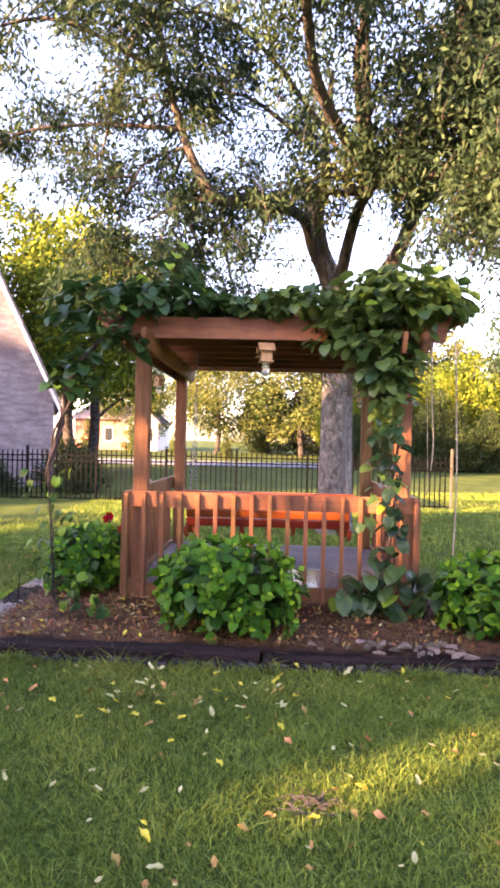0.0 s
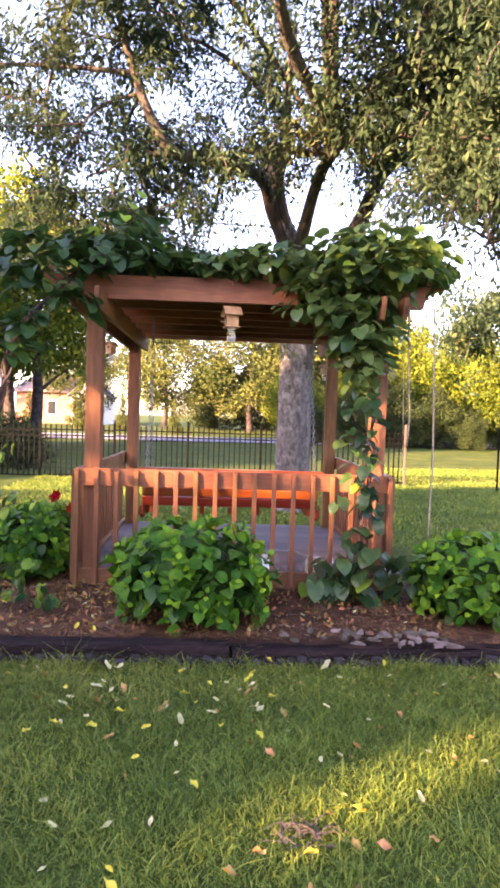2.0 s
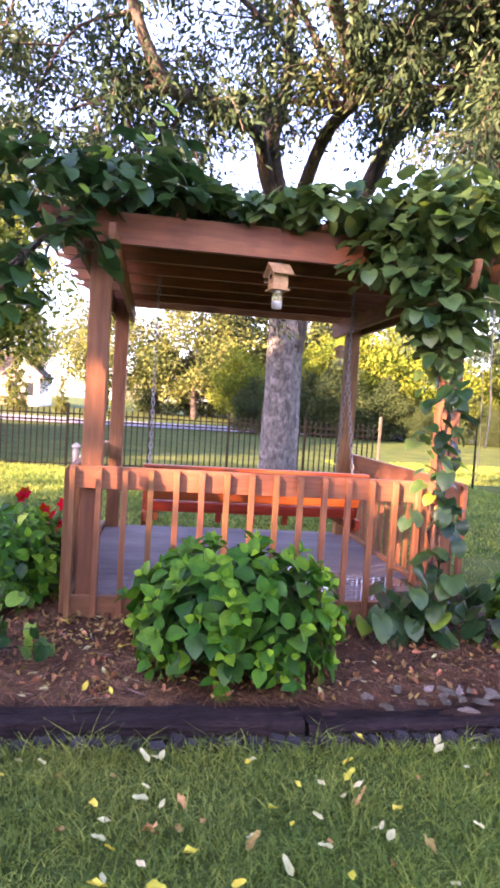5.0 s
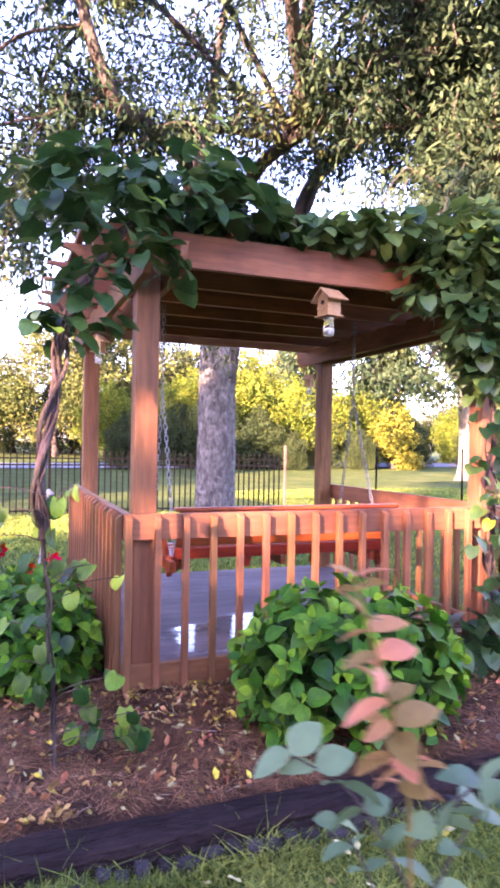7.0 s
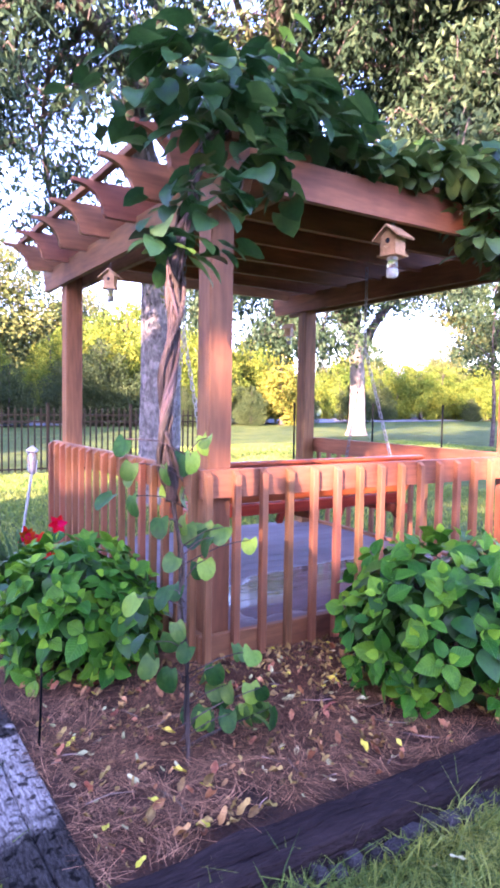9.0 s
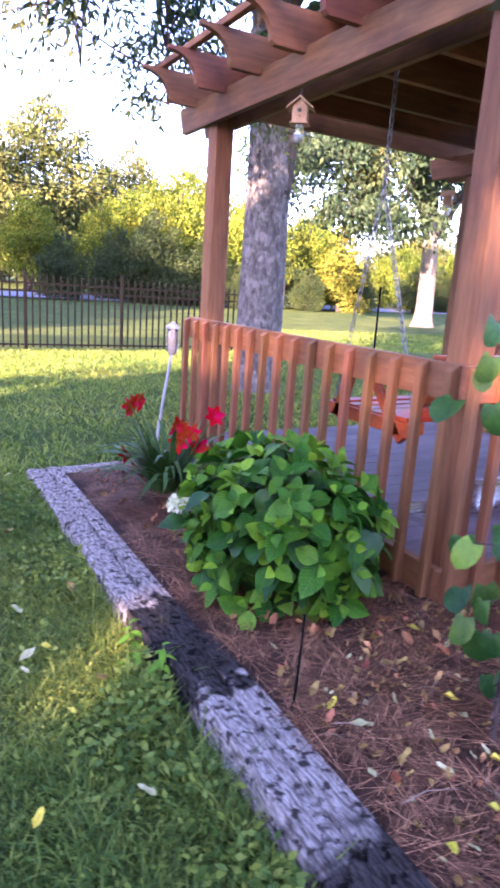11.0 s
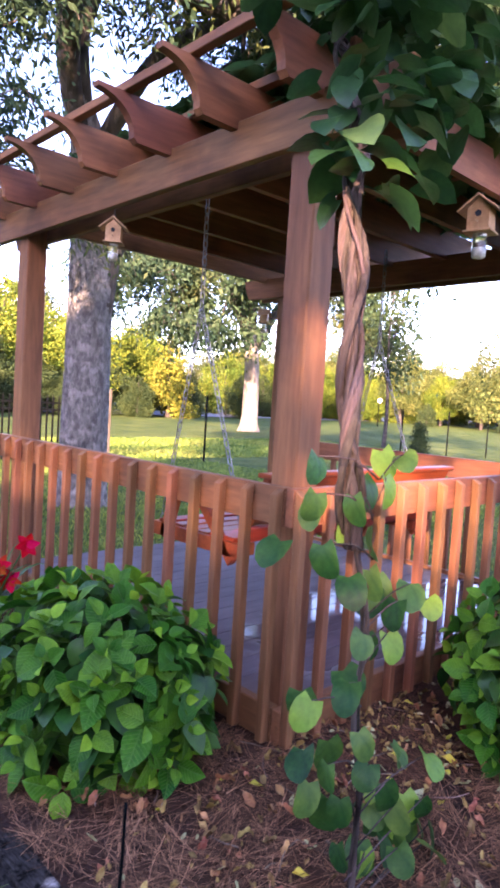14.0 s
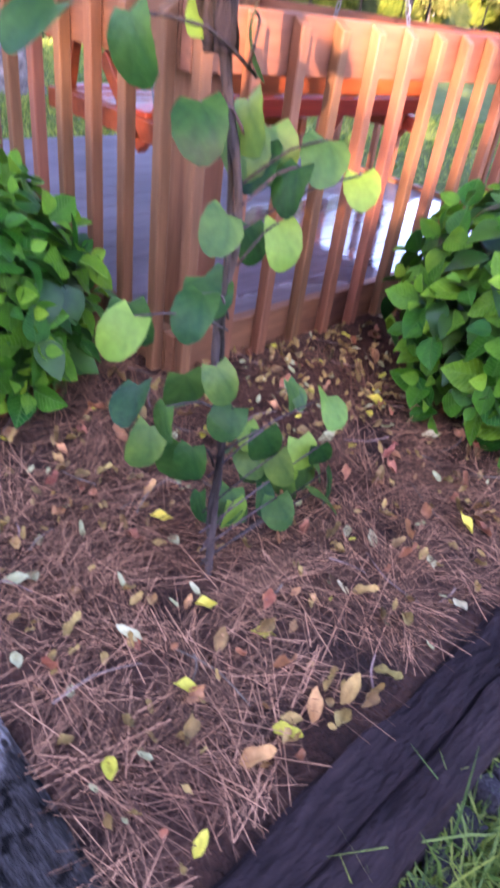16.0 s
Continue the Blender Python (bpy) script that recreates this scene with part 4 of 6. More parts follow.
# a tree with a pale lit trunk on the far lawn
BX, BY = 17.9, 19.3
T2 = thing("pale_trunk_tree", (17.9, 19.3, -0.1), "large tree with a pale sunlit trunk on the far lawn", "tree")
part("root_flare", lathe([(0.62, -0.3), (0.52, 0.0), (0.42, 0.25), (0.36, 0.6)], (BX, BY, -0.05), 14), PALEBARK, T2, smooth=True)
tube("trunk", [(BX, BY, -0.4), (BX + 0.02, BY, 0.5), (BX + 0.02, BY, 1.4), (BX - 0.10, BY - 0.05, 3.0), (BX - 0.35, BY, 4.3)], 0.40, 0.28, PALEBARK, T2, sides=12, wobble=0.08)
def limbs_and_leaves(t, limbs, seed, mat, bark, per=1.0, leaf=(0.10, 0.032), twig_len=0.9, cluster=0.42, count=60):
    """Limbs as tapered tubes; along each, drooping twigs that carry hanging narrow leaves."""
    rng = np.random.default_rng(seed)
    P, Dr = [], []
    tw_v, tw_f = [], []
    for pts, r0, r1, dens, *rest in limbs:
        lo = rest[0] if rest else 0.0
        tube("limb", pts, r0, r1, bark, t, sides=8, n=5, wobble=0.12)
        path = np.array(smooth_path(pts, 10))
        seg = np.linalg.norm(np.diff(path, axis=0), axis=1)
        L = seg.sum()
        k = int(L * dens * per)
        for _ in range(k):
            u = lo + (1 - lo) * rng.random() ** 0.75
            i = min(int(u * (len(path) - 1)), len(path) - 2)
            o = path[i] + (path[i + 1] - path[i]) * rng.random()
            a = rng.uniform(0, 2 * math.pi)
            ln = twig_len * rng.uniform(0.4, 1.3)
            d = np.array((math.cos(a), math.sin(a), rng.uniform(-0.35, 0.9)))
            d /= np.linalg.norm(d)
            e = o + d * ln
            e2 = e + np.array((d[0] * 0.25, d[1] * 0.25, -0.35)) * ln
            tp = [o, o + d * ln * 0.55, e, e2]
            v, f = tube_data(smooth_path(tp, 2), np.linspace(0.012, 0.004, 7), 4)
            tw_f += [tuple(q + len(tw_v) for q in ff) for ff in f]
            tw_v += v
            c = int(count * rng.uniform(0.5, 1.4))
            w = rng.random((c, 1))
            base = np.where(w < 0.6, o + (e - o) * (0.35 + w / 0.6 * 0.65), e + (e2 - e) * ((w - 0.6) / 0.4))
            P.append(base + rng.normal(size=(c, 3)) * np.array((cluster, cluster, cluster * 0.8)) * 0.5)
            Dr.append(rng.normal(size=(c, 3)) * 0.6 + np.array((0, 0, -0.75)) + d * 0.3)
    tagged(raw("twig", tw_v, tw_f, [bark], t), kind="stuff")
    P, Dr = np.concatenate(P), np.concatenate(Dr)
    v = leaf_quads(P, Dr, leaf[0], leaf[1], rng)
    quads("crown", v, [mat], t)
    return len(P)


def furrowed_trunk(t, pts, r0, r1, sides=88, n=44):
    """A trunk with long upright bark ridges that fork and break off."""
    path = smooth_path(pts, n)
    vs, fs = [], []
    for i, p in enumerate(path):
        r = r0 + (r1 - r0) * i / (len(path) - 1)
        for k in range(sides):
            a = 2 * math.pi * k / sides
            c, s = math.cos(a), math.sin(a)
            q = noise.noise((c * 5.6, s * 5.6, p[2] * 3.0)) + 0.55 * noise.noise((c * 11, s * 11, p[2] * 9.0 + 7))
            q = 1 + 0.10 * (0.5 - abs(q) * 1.6) + 0.04 * noise.noise((c, s, p[2] * 0.7 + 3))
            vs.append((p[0] + r * q * c, p[1] + r * q * s, p[2]))
    for i in range(len(path) - 1):
        for k in range(sides):
            j = (k + 1) % sides
            fs.append((i * sides + k, i * sides + j, (i + 1) * sides + j, (i + 1) * sides + k))
    return raw("trunk", vs, fs, [BARK], t, smooth=True)


TX, TY = 2.23, 5.42
oak = thing("shade_tree", (TX, TY, -0.12), "large shade tree with grey furrowed bark and drooping narrow leaves", "tree")
furrowed_trunk(oak, [(TX + 0.02, TY, -0.4), (TX, TY, 0.3), (TX, TY, 1.5), (TX - 0.02, TY, 2.8), (TX - 0.08, TY, 3.6), (TX - 0.13, TY, 4.05), (1.90, 5.36, 4.48), (1.76, 5.28, 4.95), (1.70, 5.2, 5.5)], 0.300, 0.115)
part("root_flare", lathe([(0.42, -0.2), (0.36, 0.0), (0.28, 0.14), (0.24, 0.34)], (TX, TY, -0.14), 18), BARK, oak, smooth=True)
OAK_LIMBS = [
    ([(TX - 0.12, TY, 3.75), (1.76, 5.2, 4.55), (1.52, 4.75, 4.88), (0.78, 3.5, 4.62), (0.43, 2.96, 4.45), (0.20, 2.75, 4.70), (0.02, 2.60, 5.10), (-0.15, 2.45, 5.65), (-0.25, 2.2, 6.3)], 0.115, 0.030, 4.0, 0.74),
    ([(TX - 0.10, TY, 3.9), (1.84, 5.2, 4.85), (1.92, 5.0, 5.5), (1.90, 4.7, 6.1), (1.95, 4.4, 6.9)], 0.125, 0.04, 4.5, 0.45),
    ([(TX - 0.05, TY, 3.85), (2.33, 4.4, 4.70), (2.40, 2.95, 4.66), (2.75, 2.5, 5.05), (3.2, 2.2, 5.5)], 0.105, 0.035, 6.0, 0.5),
    ([(TX + 0.07, TY - 0.03, 2.15), (TX + 0.17, TY - 0.08, 2.85), (2.68, 4.95, 3.70), (3.0, 4.6, 4.22), (3.32, 4.42, 4.95), (4.0, 4.1, 5.5), (4.9, 3.6, 5.9)], 0.185, 0.05, 6.0, 0.55),
    ([(0.43, 2.96, 4.45), (0.05, 3.1, 4.48), (-0.30, 3.3, 4.40), (-0.69, 3.43, 4.30)], 0.036, 0.012, 1.6),
]
LIMB_LINE = np.concatenate([np.array(smooth_path(q[0], 8)) for q in OAK_LIMBS])


def boughs(rows, eye=(1.2, -5.35, 1.36), k=0.82):
    """Side boughs drawn in towards the lawn, each springing from the nearest point of a limb."""
    made = []
    for pts, *rest in rows:
        e = np.array(eye)
        q = [e + k * (np.array(p) - e) * np.array((1.05, 1.0, 1.05)) for p in pts]
        root = LIMB_LINE[np.argmin(np.linalg.norm(LIMB_LINE - q[0], axis=1))]
        made.append(([tuple(root)] + [tuple(p) for p in q[1:]], *rest))
    return made


BOUGHS_FRONT = [
    ([(1.9, 4.6, 4.9), (1.7, 3.3, 5.8), (1.4, 1.9, 6.3), (1.0, 0.6, 6.4)], 0.08, 0.03, 3.4, 0.45),
    ([(2.95, 4.5, 5.8), (3.7, 3.4, 5.7), (4.3, 2.6, 5.2), (4.5, 2.2, 4.3)], 0.07, 0.015, 19.0),
    ([(4.1, 4.7, 5.6), (4.8, 3.8, 5.3), (5.2, 3.2, 4.6), (5.3, 2.9, 3.6)], 0.06, 0.012, 18.0),
    ([(3.3, 4.2, 6.6), (3.6, 3.2, 6.6), (3.9, 2.4, 6.0), (3.9, 2.0, 5.0)], 0.06, 0.012, 15.0),
    ([(4.1, 4.7, 5.6), (5.0, 4.6, 5.2), (5.6, 4.4, 4.4), (5.8, 4.3, 3.4)], 0.05, 0.012, 15.0),
    ([(-0.4, 4.6, 5.8), (-1.6, 4.9, 6.1), (-2.8, 5.0, 6.0), (-3.7, 5.0, 5.4)], 0.035, 0.012, 4.6),
]
BOUGHS_SIDE = [
    ([(-0.6, 4.6, 6.5), (-1.8, 3.8, 7.0), (-2.8, 3.4, 6.6)], 0.035, 0.012, 4.6),
    ([(1.8, 5.2, 6.6), (0.6, 5.8, 7.0), (-0.6, 6.2, 6.8)], 0.04, 0.015, 5.0),
    ([(3.2, 4.4, 6.6), (4.2, 4.6, 7.0), (5.4, 4.8, 6.8)], 0.06, 0.02, 7.0),
    ([(1.9, 5.0, 5.6), (2.6, 6.0, 6.0), (3.2, 7.0, 5.8)], 0.06, 0.02, 2.6, 0.3),
    ([(1.5, 4.75, 4.8), (0.8, 5.6, 5.4), (0.2, 6.6, 5.4)], 0.05, 0.02, 4.0, 0.3),
    ([(-0.3, 4.6, 5.6), (-0.5, 5.6, 5.4), (-0.4, 6.4, 4.4), (-0.4, 6.7, 3.1)], 0.022, 0.008, 6.0, 0.2),
]
BOUGHS_HANGING = [
    ([(0.11, 4.7, 5.1), (-0.2, 5.6, 4.8), (0.3, 6.3, 4.0), (0.5, 6.6, 2.9)], 0.02, 0.008, 4.5, 0.2),
    ([(3.4, 4.9, 4.95), (3.9, 3.9, 5.0), (4.0, 3.2, 4.2), (4.05, 2.9, 3.4)], 0.05, 0.012, 15.0, 0.3),
    ([(-0.9, 4.4, 7.4), (-2.6, 3.6, 7.6), (-4.2, 3.2, 6.6)], 0.035, 0.012, 5.5, 0.2),
    ([(0.11, 4.7, 5.1), (-0.4, 5.2, 5.0), (-0.8, 5.6, 4.2), (-0.9, 5.8, 3.2)], 0.02, 0.008, 5.0, 0.2),
    ([(0.75, 4.75, 4.95), (0.5, 5.5, 5.2), (0.3, 6.3, 4.8), (0.5, 7.0, 3.9), (1.0, 7.3, 3.0)], 0.035, 0.01, 3.4, 0.3),
    ([(-0.3, 4.6, 5.6), (-0.9, 5.0, 5.5), (-1.4, 5.4, 4.6), (-1.5, 5.6, 3.6)], 0.02, 0.008, 3.8, 0.2),
]
BOUGHS_INNER = [
    ([(1.9, 5.0, 5.8), (2.2, 3.8, 6.6), (2.5, 2.6, 6.8), (2.8, 1.8, 6.2)], 0.05, 0.015, 4.2, 0.35),
    ([(1.9, 5.0, 6.2), (1.0, 4.6, 7.0), (0.2, 4.0, 7.2), (-0.4, 3.4, 6.8)], 0.04, 0.012, 3.6, 0.2),
    ([(2.5, 4.6, 5.2), (2.9, 5.4, 5.4), (3.4, 6.0, 5.0)], 0.04, 0.012, 2.4, 0.2),
    ([(1.9, 5.0, 5.0), (1.2, 6.4, 5.6), (0.9, 7.8, 5.5), (0.7, 8.6, 4.8)], 0.05, 0.015, 4.5, 0.25),
    # two high boughs out of view, added to darken the crown below
    ([(3.2, 4.4, 6.6), (3.6, 2.6, 8.0), (4.2, 1.0, 8.4), (4.6, -0.4, 8.0)], 0.07, 0.02, 9.0, 0.2),
    ([(3.2, 4.4, 6.6), (4.8, 3.4, 8.0), (6.0, 2.2, 8.0), (6.8, 1.0, 7.2)], 0.07, 0.02, 9.0, 0.2),
]
BOUGHS_HIGH = [
    # the first two are further unseen boughs that keep sky light off lower leaves
    ([(1.9, 5.0, 6.2), (2.2, 3.2, 8.2), (2.4, 1.4, 8.6), (2.6, -0.2, 8.2)], 0.07, 0.02, 8.0, 0.25),
    ([(3.2, 4.4, 6.6), (4.6, 4.8, 8.2), (6.2, 5.0, 8.2)], 0.07, 0.02, 9.0, 0.2),
    ([(-0.9, 4.4, 7.4), (-1.2, 5.6, 7.8), (-1.8, 6.6, 7.0), (-2.2, 7.0, 5.8)], 0.045, 0.012, 5.0, 0.2),
]
OAK_BOUGHS = BOUGHS_FRONT + BOUGHS_SIDE + BOUGHS_HANGING + BOUGHS_INNER + BOUGHS_HIGH
limbs_and_leaves(oak, OAK_LIMBS + boughs(OAK_BOUGHS), 41, OAKLEAF, OAKLIMB, per=1.12, count=205, leaf=(0.100, 0.031), cluster=0.27, twig_len=0.95)
T2_BRANCHES = [
    ([(-0.2, 0, 4.4), (-1.4, -0.2, 6.0), (-3.0, -0.4, 7.0), (-4.6, -0.6, 6.2)], 0.2, 0.05, 3.4),
    ([(-0.15, 0, 4.4), (0.0, 0.2, 6.5), (-0.2, 0.4, 9.0)], 0.2, 0.08, 3.4),
    ([(-0.1, 0, 4.0), (1.2, -0.2, 6.0), (2.9, -0.6, 7.2), (4.6, -1.0, 6.6)], 0.2, 0.06, 3.4),
    ([(-0.6, -0.4, 5.0), (-1.8, -1.8, 6.6), (-3.0, -3.0, 6.0)], 0.12, 0.04, 3.4),
    ([(2.9, -0.6, 7.2), (4.2, -1.6, 5.8), (4.8, -2.2, 4.0)], 0.06, 0.02, 4.5),
    ([(-3.0, -0.4, 7.0), (-4.0, -0.8, 5.6), (-4.6, -1.2, 4.2)], 0.06, 0.02, 4.0),
    ([(-1.4, -0.2, 6.0), (-2.2, -0.8, 5.2), (-2.8, -1.2, 4.0)], 0.06, 0.02, 3.5),
    ([(-4.6, -0.6, 6.2), (-5.8, -0.6, 5.6), (-6.6, -0.8, 4.4)], 0.05, 0.02, 3.5),
]
limbs_and_leaves(T2, [([(BX + a * 1.2, BY + b * 1.2, 3.6 + (c - 4.2) * 1.15) for a, b, c in pts], r0 * 1.3, r1, dn, 0.30) for pts, r0, r1, dn in T2_BRANCHES],
                 43, OAKLEAF, LIMBBARK, per=1.9, count=150, leaf=(0.24, 0.10), twig_len=1.7, cluster=0.65)


# ---------------------------------------------------------------- porch swing
def porch_swing():
    s = thing("porch_swing", (1.18, 0.95, 0.5), "varnished orange-brown wooden porch swing hanging on chains", "porch swing")
    xa, xb = 0.40, 1.96
    # back: four leaning uprights, a cap and three wide boards facing the front
    for x in np.linspace(xa + 0.06, xb - 0.06, 4):
        part("back_upright", span((x, 0.76, 0.50), (x, 0.575, 0.885), 0.04, 0.03), SWINGWOOD, s)
    lean = lambda z: 0.76 - (z - 0.50) * 0.48
    for z0, h in ((0.612, 0.082), (0.697, 0.082), (0.782, 0.082), (0.858, 0.064)):
        part("back_board", box(((xa + xb) / 2, lean(z0) - 0.030, z0), (xb - xa - 0.06, 0.02, h), Matrix.Rotation(math.atan(0.48), 4, "X"), 0.004), SWINGWOOD, s)
    part("back_cap", box(((xa + xb) / 2, 0.555, 0.897), (xb - xa, 0.075, 0.022), bevel=0.006), SWINGWOOD, s)
    # seat: slats on three curved bearers
    for k in range(6):
        y = 0.78 + k * 0.098
        part("seat_slat", box(((xa + xb) / 2, y, 0.575 - 0.012 * math.sin(k * 0.6)), (xb - xa - 0.04, 0.085, 0.02), bevel=0.004), SWINGWOOD, s)
    for x in (xa + 0.10, (xa + xb) / 2, xb - 0.10):
        part("seat_bearer", span((x, 0.70, 0.535), (x, 1.31, 0.535), 0.035, 0.06), SWINGWOOD, s)
    part("front_apron", box(((xa + xb) / 2, 1.31, 0.545), (xb - xa - 0.02, 0.022, 0.075), bevel=0.004), SWINGWOOD, s)
    for x in (xa + 0.02, xb - 0.02):
        part("armrest", span((x, 0.62, 0.775), (x, 1.32, 0.745), 0.075, 0.022), SWINGWOOD, s)
        part("arm_post", span((x, 1.27, 0.49), (x, 1.19, 0.75), 0.035, 0.07), SWINGWOOD, s)
        part("arm_brace", span((x, 0.74, 0.47), (x, 0.98, 0.72), 0.035, 0.05), SWINGWOOD, s)
        part("side_rail", span((x, 0.66, 0.53), (x, 1.36, 0.53), 0.035, 0.07), SWINGWOOD, s)
    # chains: one drop to a ring, then two legs to the seat
    v, f = tube_data([np.array((0.011 * math.cos(a), 0, 0.019 * math.sin(a) + (0.007 if math.sin(a) > 0 else -0.007))) for a in np.linspace(0, 2 * math.pi, 13)], [0.0032] * 13, 5)
    me = bpy.data.meshes.new("chain_link")
    me.from_pydata([tuple(q) for q in v], [], f[:-2])
    me.materials.append(CHAIN)

    def chain(a, b):
        a, b = Vector(a), Vector(b)
        d = b - a
        q = d.to_track_quat("Z", "Y").to_matrix().to_4x4()
        n = int(d.length / 0.041)
        for k in range(n):
            m = Matrix.Translation(a + d * ((k + 0.5) / n)) @ q @ Matrix.Rotation(math.pi / 2 * (k % 2), 4, "Z")
            mesh_object("chain_link", me, s, m=m)

    for x in (0.44, 1.92):
        chain((x, 1.10, 2.24), (x, 1.10, 1.66))
        chain((x, 1.10, 1.66), (x, 1.335, 0.56))
        chain((x, 1.10, 1.66), (x, 0.70, 0.60))
    return s


porch_swing()


# ---------------------------------------------------------------- birdhouse feeders
def birdhouse():
    """At the origin, the ridge at z = 0, hanging on a short chain."""
    b = thing("birdhouse", (0, 0, 0), "small pine birdhouse feeder with a glass jar hanging below", "birdhouse", "birdhouses on the pergola")
    bm = bmesh.new()
    prof = [(-0.048, -0.145), (0.048, -0.145), (0.048, -0.048), (0, -0.008), (-0.048, -0.048)]
    lo = [bm.verts.new((x, -0.045, z)) for x, z in prof]
    hi = [bm.verts.new((x, 0.045, z)) for x, z in prof]
    bm.faces.new(lo)
    bm.faces.new(hi[::-1])
    for i in range(5):
        bm.faces.new((lo[i], hi[i], hi[(i + 1) % 5], lo[(i + 1) % 5]))
    part("body", bm, BIRCH, b)
    for sx in (-1, 1):
        part("roof_board", box((sx * 0.043, 0, -0.030), (0.115, 0.135, 0.010), Matrix.Rotation(sx * math.radians(38), 4, "Y"), 0.002), BIRCH, b)
    hole = bmesh.new()
    bmesh.ops.create_cone(hole, cap_ends=True, segments=12, radius1=0.014, radius2=0.014, depth=0.006, matrix=pose(0, -0.046, -0.075, 90))
    part("entrance_hole", hole, DARKGLASS, b, "dark round hole")
    part("perch", span((0, -0.085, -0.112), (0, -0.04, -0.112), 0.007, 0.007), BIRCH, b)
    part("floor_board", box((0, 0, -0.150), (0.125, 0.115, 0.010), bevel=0.002), BIRCH, b)
    part("jar_lid", lathe([(0.028, -0.172), (0.030, -0.168), (0.030, -0.156), (0.028, -0.1545)], (0, 0, 0)), BRASS, b)
    jar = part("jar", lathe([(0.020, -0.262), (0.030, -0.256), (0.032, -0.24), (0.032, -0.195), (0.027, -0.18), (0.026, -0.172)], (0, 0, 0)), JAR, b, "clear glass jar", True)
    jar.visible_shadow = False
    part("filling", lathe([(0.018, -0.258), (0.027, -0.252), (0.028, -0.222), (0.018, -0.216)], (0, 0, 0)), JARIN, jar, "pale feed", True)
    for k in range(3):
        v, f = tube_data([np.array((0.006 * math.cos(a) * (k % 2), 0.006 * math.cos(a) * ((k + 1) % 2), 0.008 + 0.022 * k + 0.012 * math.sin(a))) for a in np.linspace(0, 2 * math.pi, 9)], [0.0022] * 9, 4)
        raw("hook_link", v, f[:-2], [CHAIN], b)
    return b


bh = birdhouse()
bh.matrix_world = pose(1.141, 0.035, 2.178, 0, 0, -80)
copy_thing(bh, pose(0.03, 1.27, 2.02, 0, 0, -40) @ Matrix.Diagonal((0.72, 0.72, 0.72, 1)))
copy_thing(bh, pose(2.24, 2.52, 1.99, 0, 0, 30) @ Matrix.Diagonal((0.72, 0.72, 0.72, 1)))


# ---------------------------------------------------------------- hydrangeas
def hydrangea(at, rx, ry, h, seed, label, n=540):
    rng = random.Random(seed)
    t = thing("hydrangea", at, label, "shrub", "hydrangeas round the pergola")
    shapes = [leaf_mesh("leaf", m, 0.118, 0.086, f, d, rows=6, wave=w) for m, f, d, w in
              ((HYD, 0.28, 0.28, 0.015), (HYD, 0.16, 0.4, -0.02), (HYD, 0.40, 0.15, 0.02), (HYDNEW, 0.45, 0.1, 0.0))]
    for k in range(9):
        a = 2 * math.pi * k / 9 + rng.uniform(-0.2, 0.2)
        q = rng.uniform(0.4, 0.75)
        tube("stem", [(at[0] + 0.05 * math.cos(a), at[1] + 0.05 * math.sin(a), at[2] - 0.05), (at[0] + rx * 0.3 * q * math.cos(a), at[1] + ry * 0.3 * q * math.sin(a), at[2] + h * 0.4),
                      (at[0] + rx * q * math.cos(a), at[1] + ry * q * math.sin(a), at[2] + h * 0.75)], 0.008, 0.004, VINEBARK, t, sides=5, n=3)
    golden = math.pi * (3 - math.sqrt(5))
    inner = []
    heads = n // 6
    # shoots end in rosettes: two crossed pairs of blades and a small bright pair in the middle
    for i in range(heads):
        u = 1 - (i + 0.5) / heads * 1.80
        a = i * golden + rng.uniform(-0.25, 0.25)
        rad = max(math.sqrt(max(0, 1 - u * u)) ** 0.85, 0.90 if u < 0 else 0)
        lump = 1 + 0.16 * noise.noise((math.cos(a) * 2.2 + seed, math.sin(a) * 2.2, u * 2.5)) + rng.uniform(-0.08, 0.04)
        p = Vector((at[0] + rx * rad * math.cos(a) * lump, at[1] + ry * rad * math.sin(a) * lump, at[2] + max(0.05, h * (0.47 + 0.49 * u) * (0.86 + 0.14 * lump))))
        axis = Vector((math.cos(a) * rad * 0.9, math.sin(a) * rad * 0.9, 0.35 + 0.9 * max(0, u)) ).normalized() + Vector([rng.uniform(-0.3, 0.3) for _ in range(3)])
        axis.normalize()
        frame_q = axis.to_track_quat("Z", "Y").to_matrix().to_4x4()
        spin = rng.uniform(0, 6.283)
        for k in range(6):
            young = k > 3
            ang = spin + (k % 2) * math.pi + (k // 2) * math.pi / 2
            sz = rng.uniform(0.34, 0.52) if young else (rng.uniform(0.58, 0.80) if k > 1 else rng.uniform(0.74, 1.02))
            up = rng.uniform(0.6, 1.2) if young else rng.uniform(-0.40, 1.0)
            m = (Matrix.Translation(p + axis * (0.03 if young else (0.012 if k > 1 else -0.02))) @ frame_q @ Matrix.Rotation(ang, 4, "Z") @ Matrix.Translation((0, 0.012, 0))
                 @ Matrix.Rotation(up, 4, "X") @ Matrix.Rotation(rng.uniform(-0.6, 0.6), 4, "Y") @ Matrix.Diagonal((sz, sz, sz, 1)))
            mesh_object("leaf", shapes[3] if young and rng.random() < 0.7 else shapes[rng.randrange(3)], t, m=m)
    # filling leaves in the darkened green that stands for the bush's inner shade
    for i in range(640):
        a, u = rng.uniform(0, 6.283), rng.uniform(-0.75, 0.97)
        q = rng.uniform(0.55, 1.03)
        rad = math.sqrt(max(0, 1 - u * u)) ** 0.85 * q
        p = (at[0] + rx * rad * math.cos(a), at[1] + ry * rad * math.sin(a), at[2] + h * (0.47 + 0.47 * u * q))
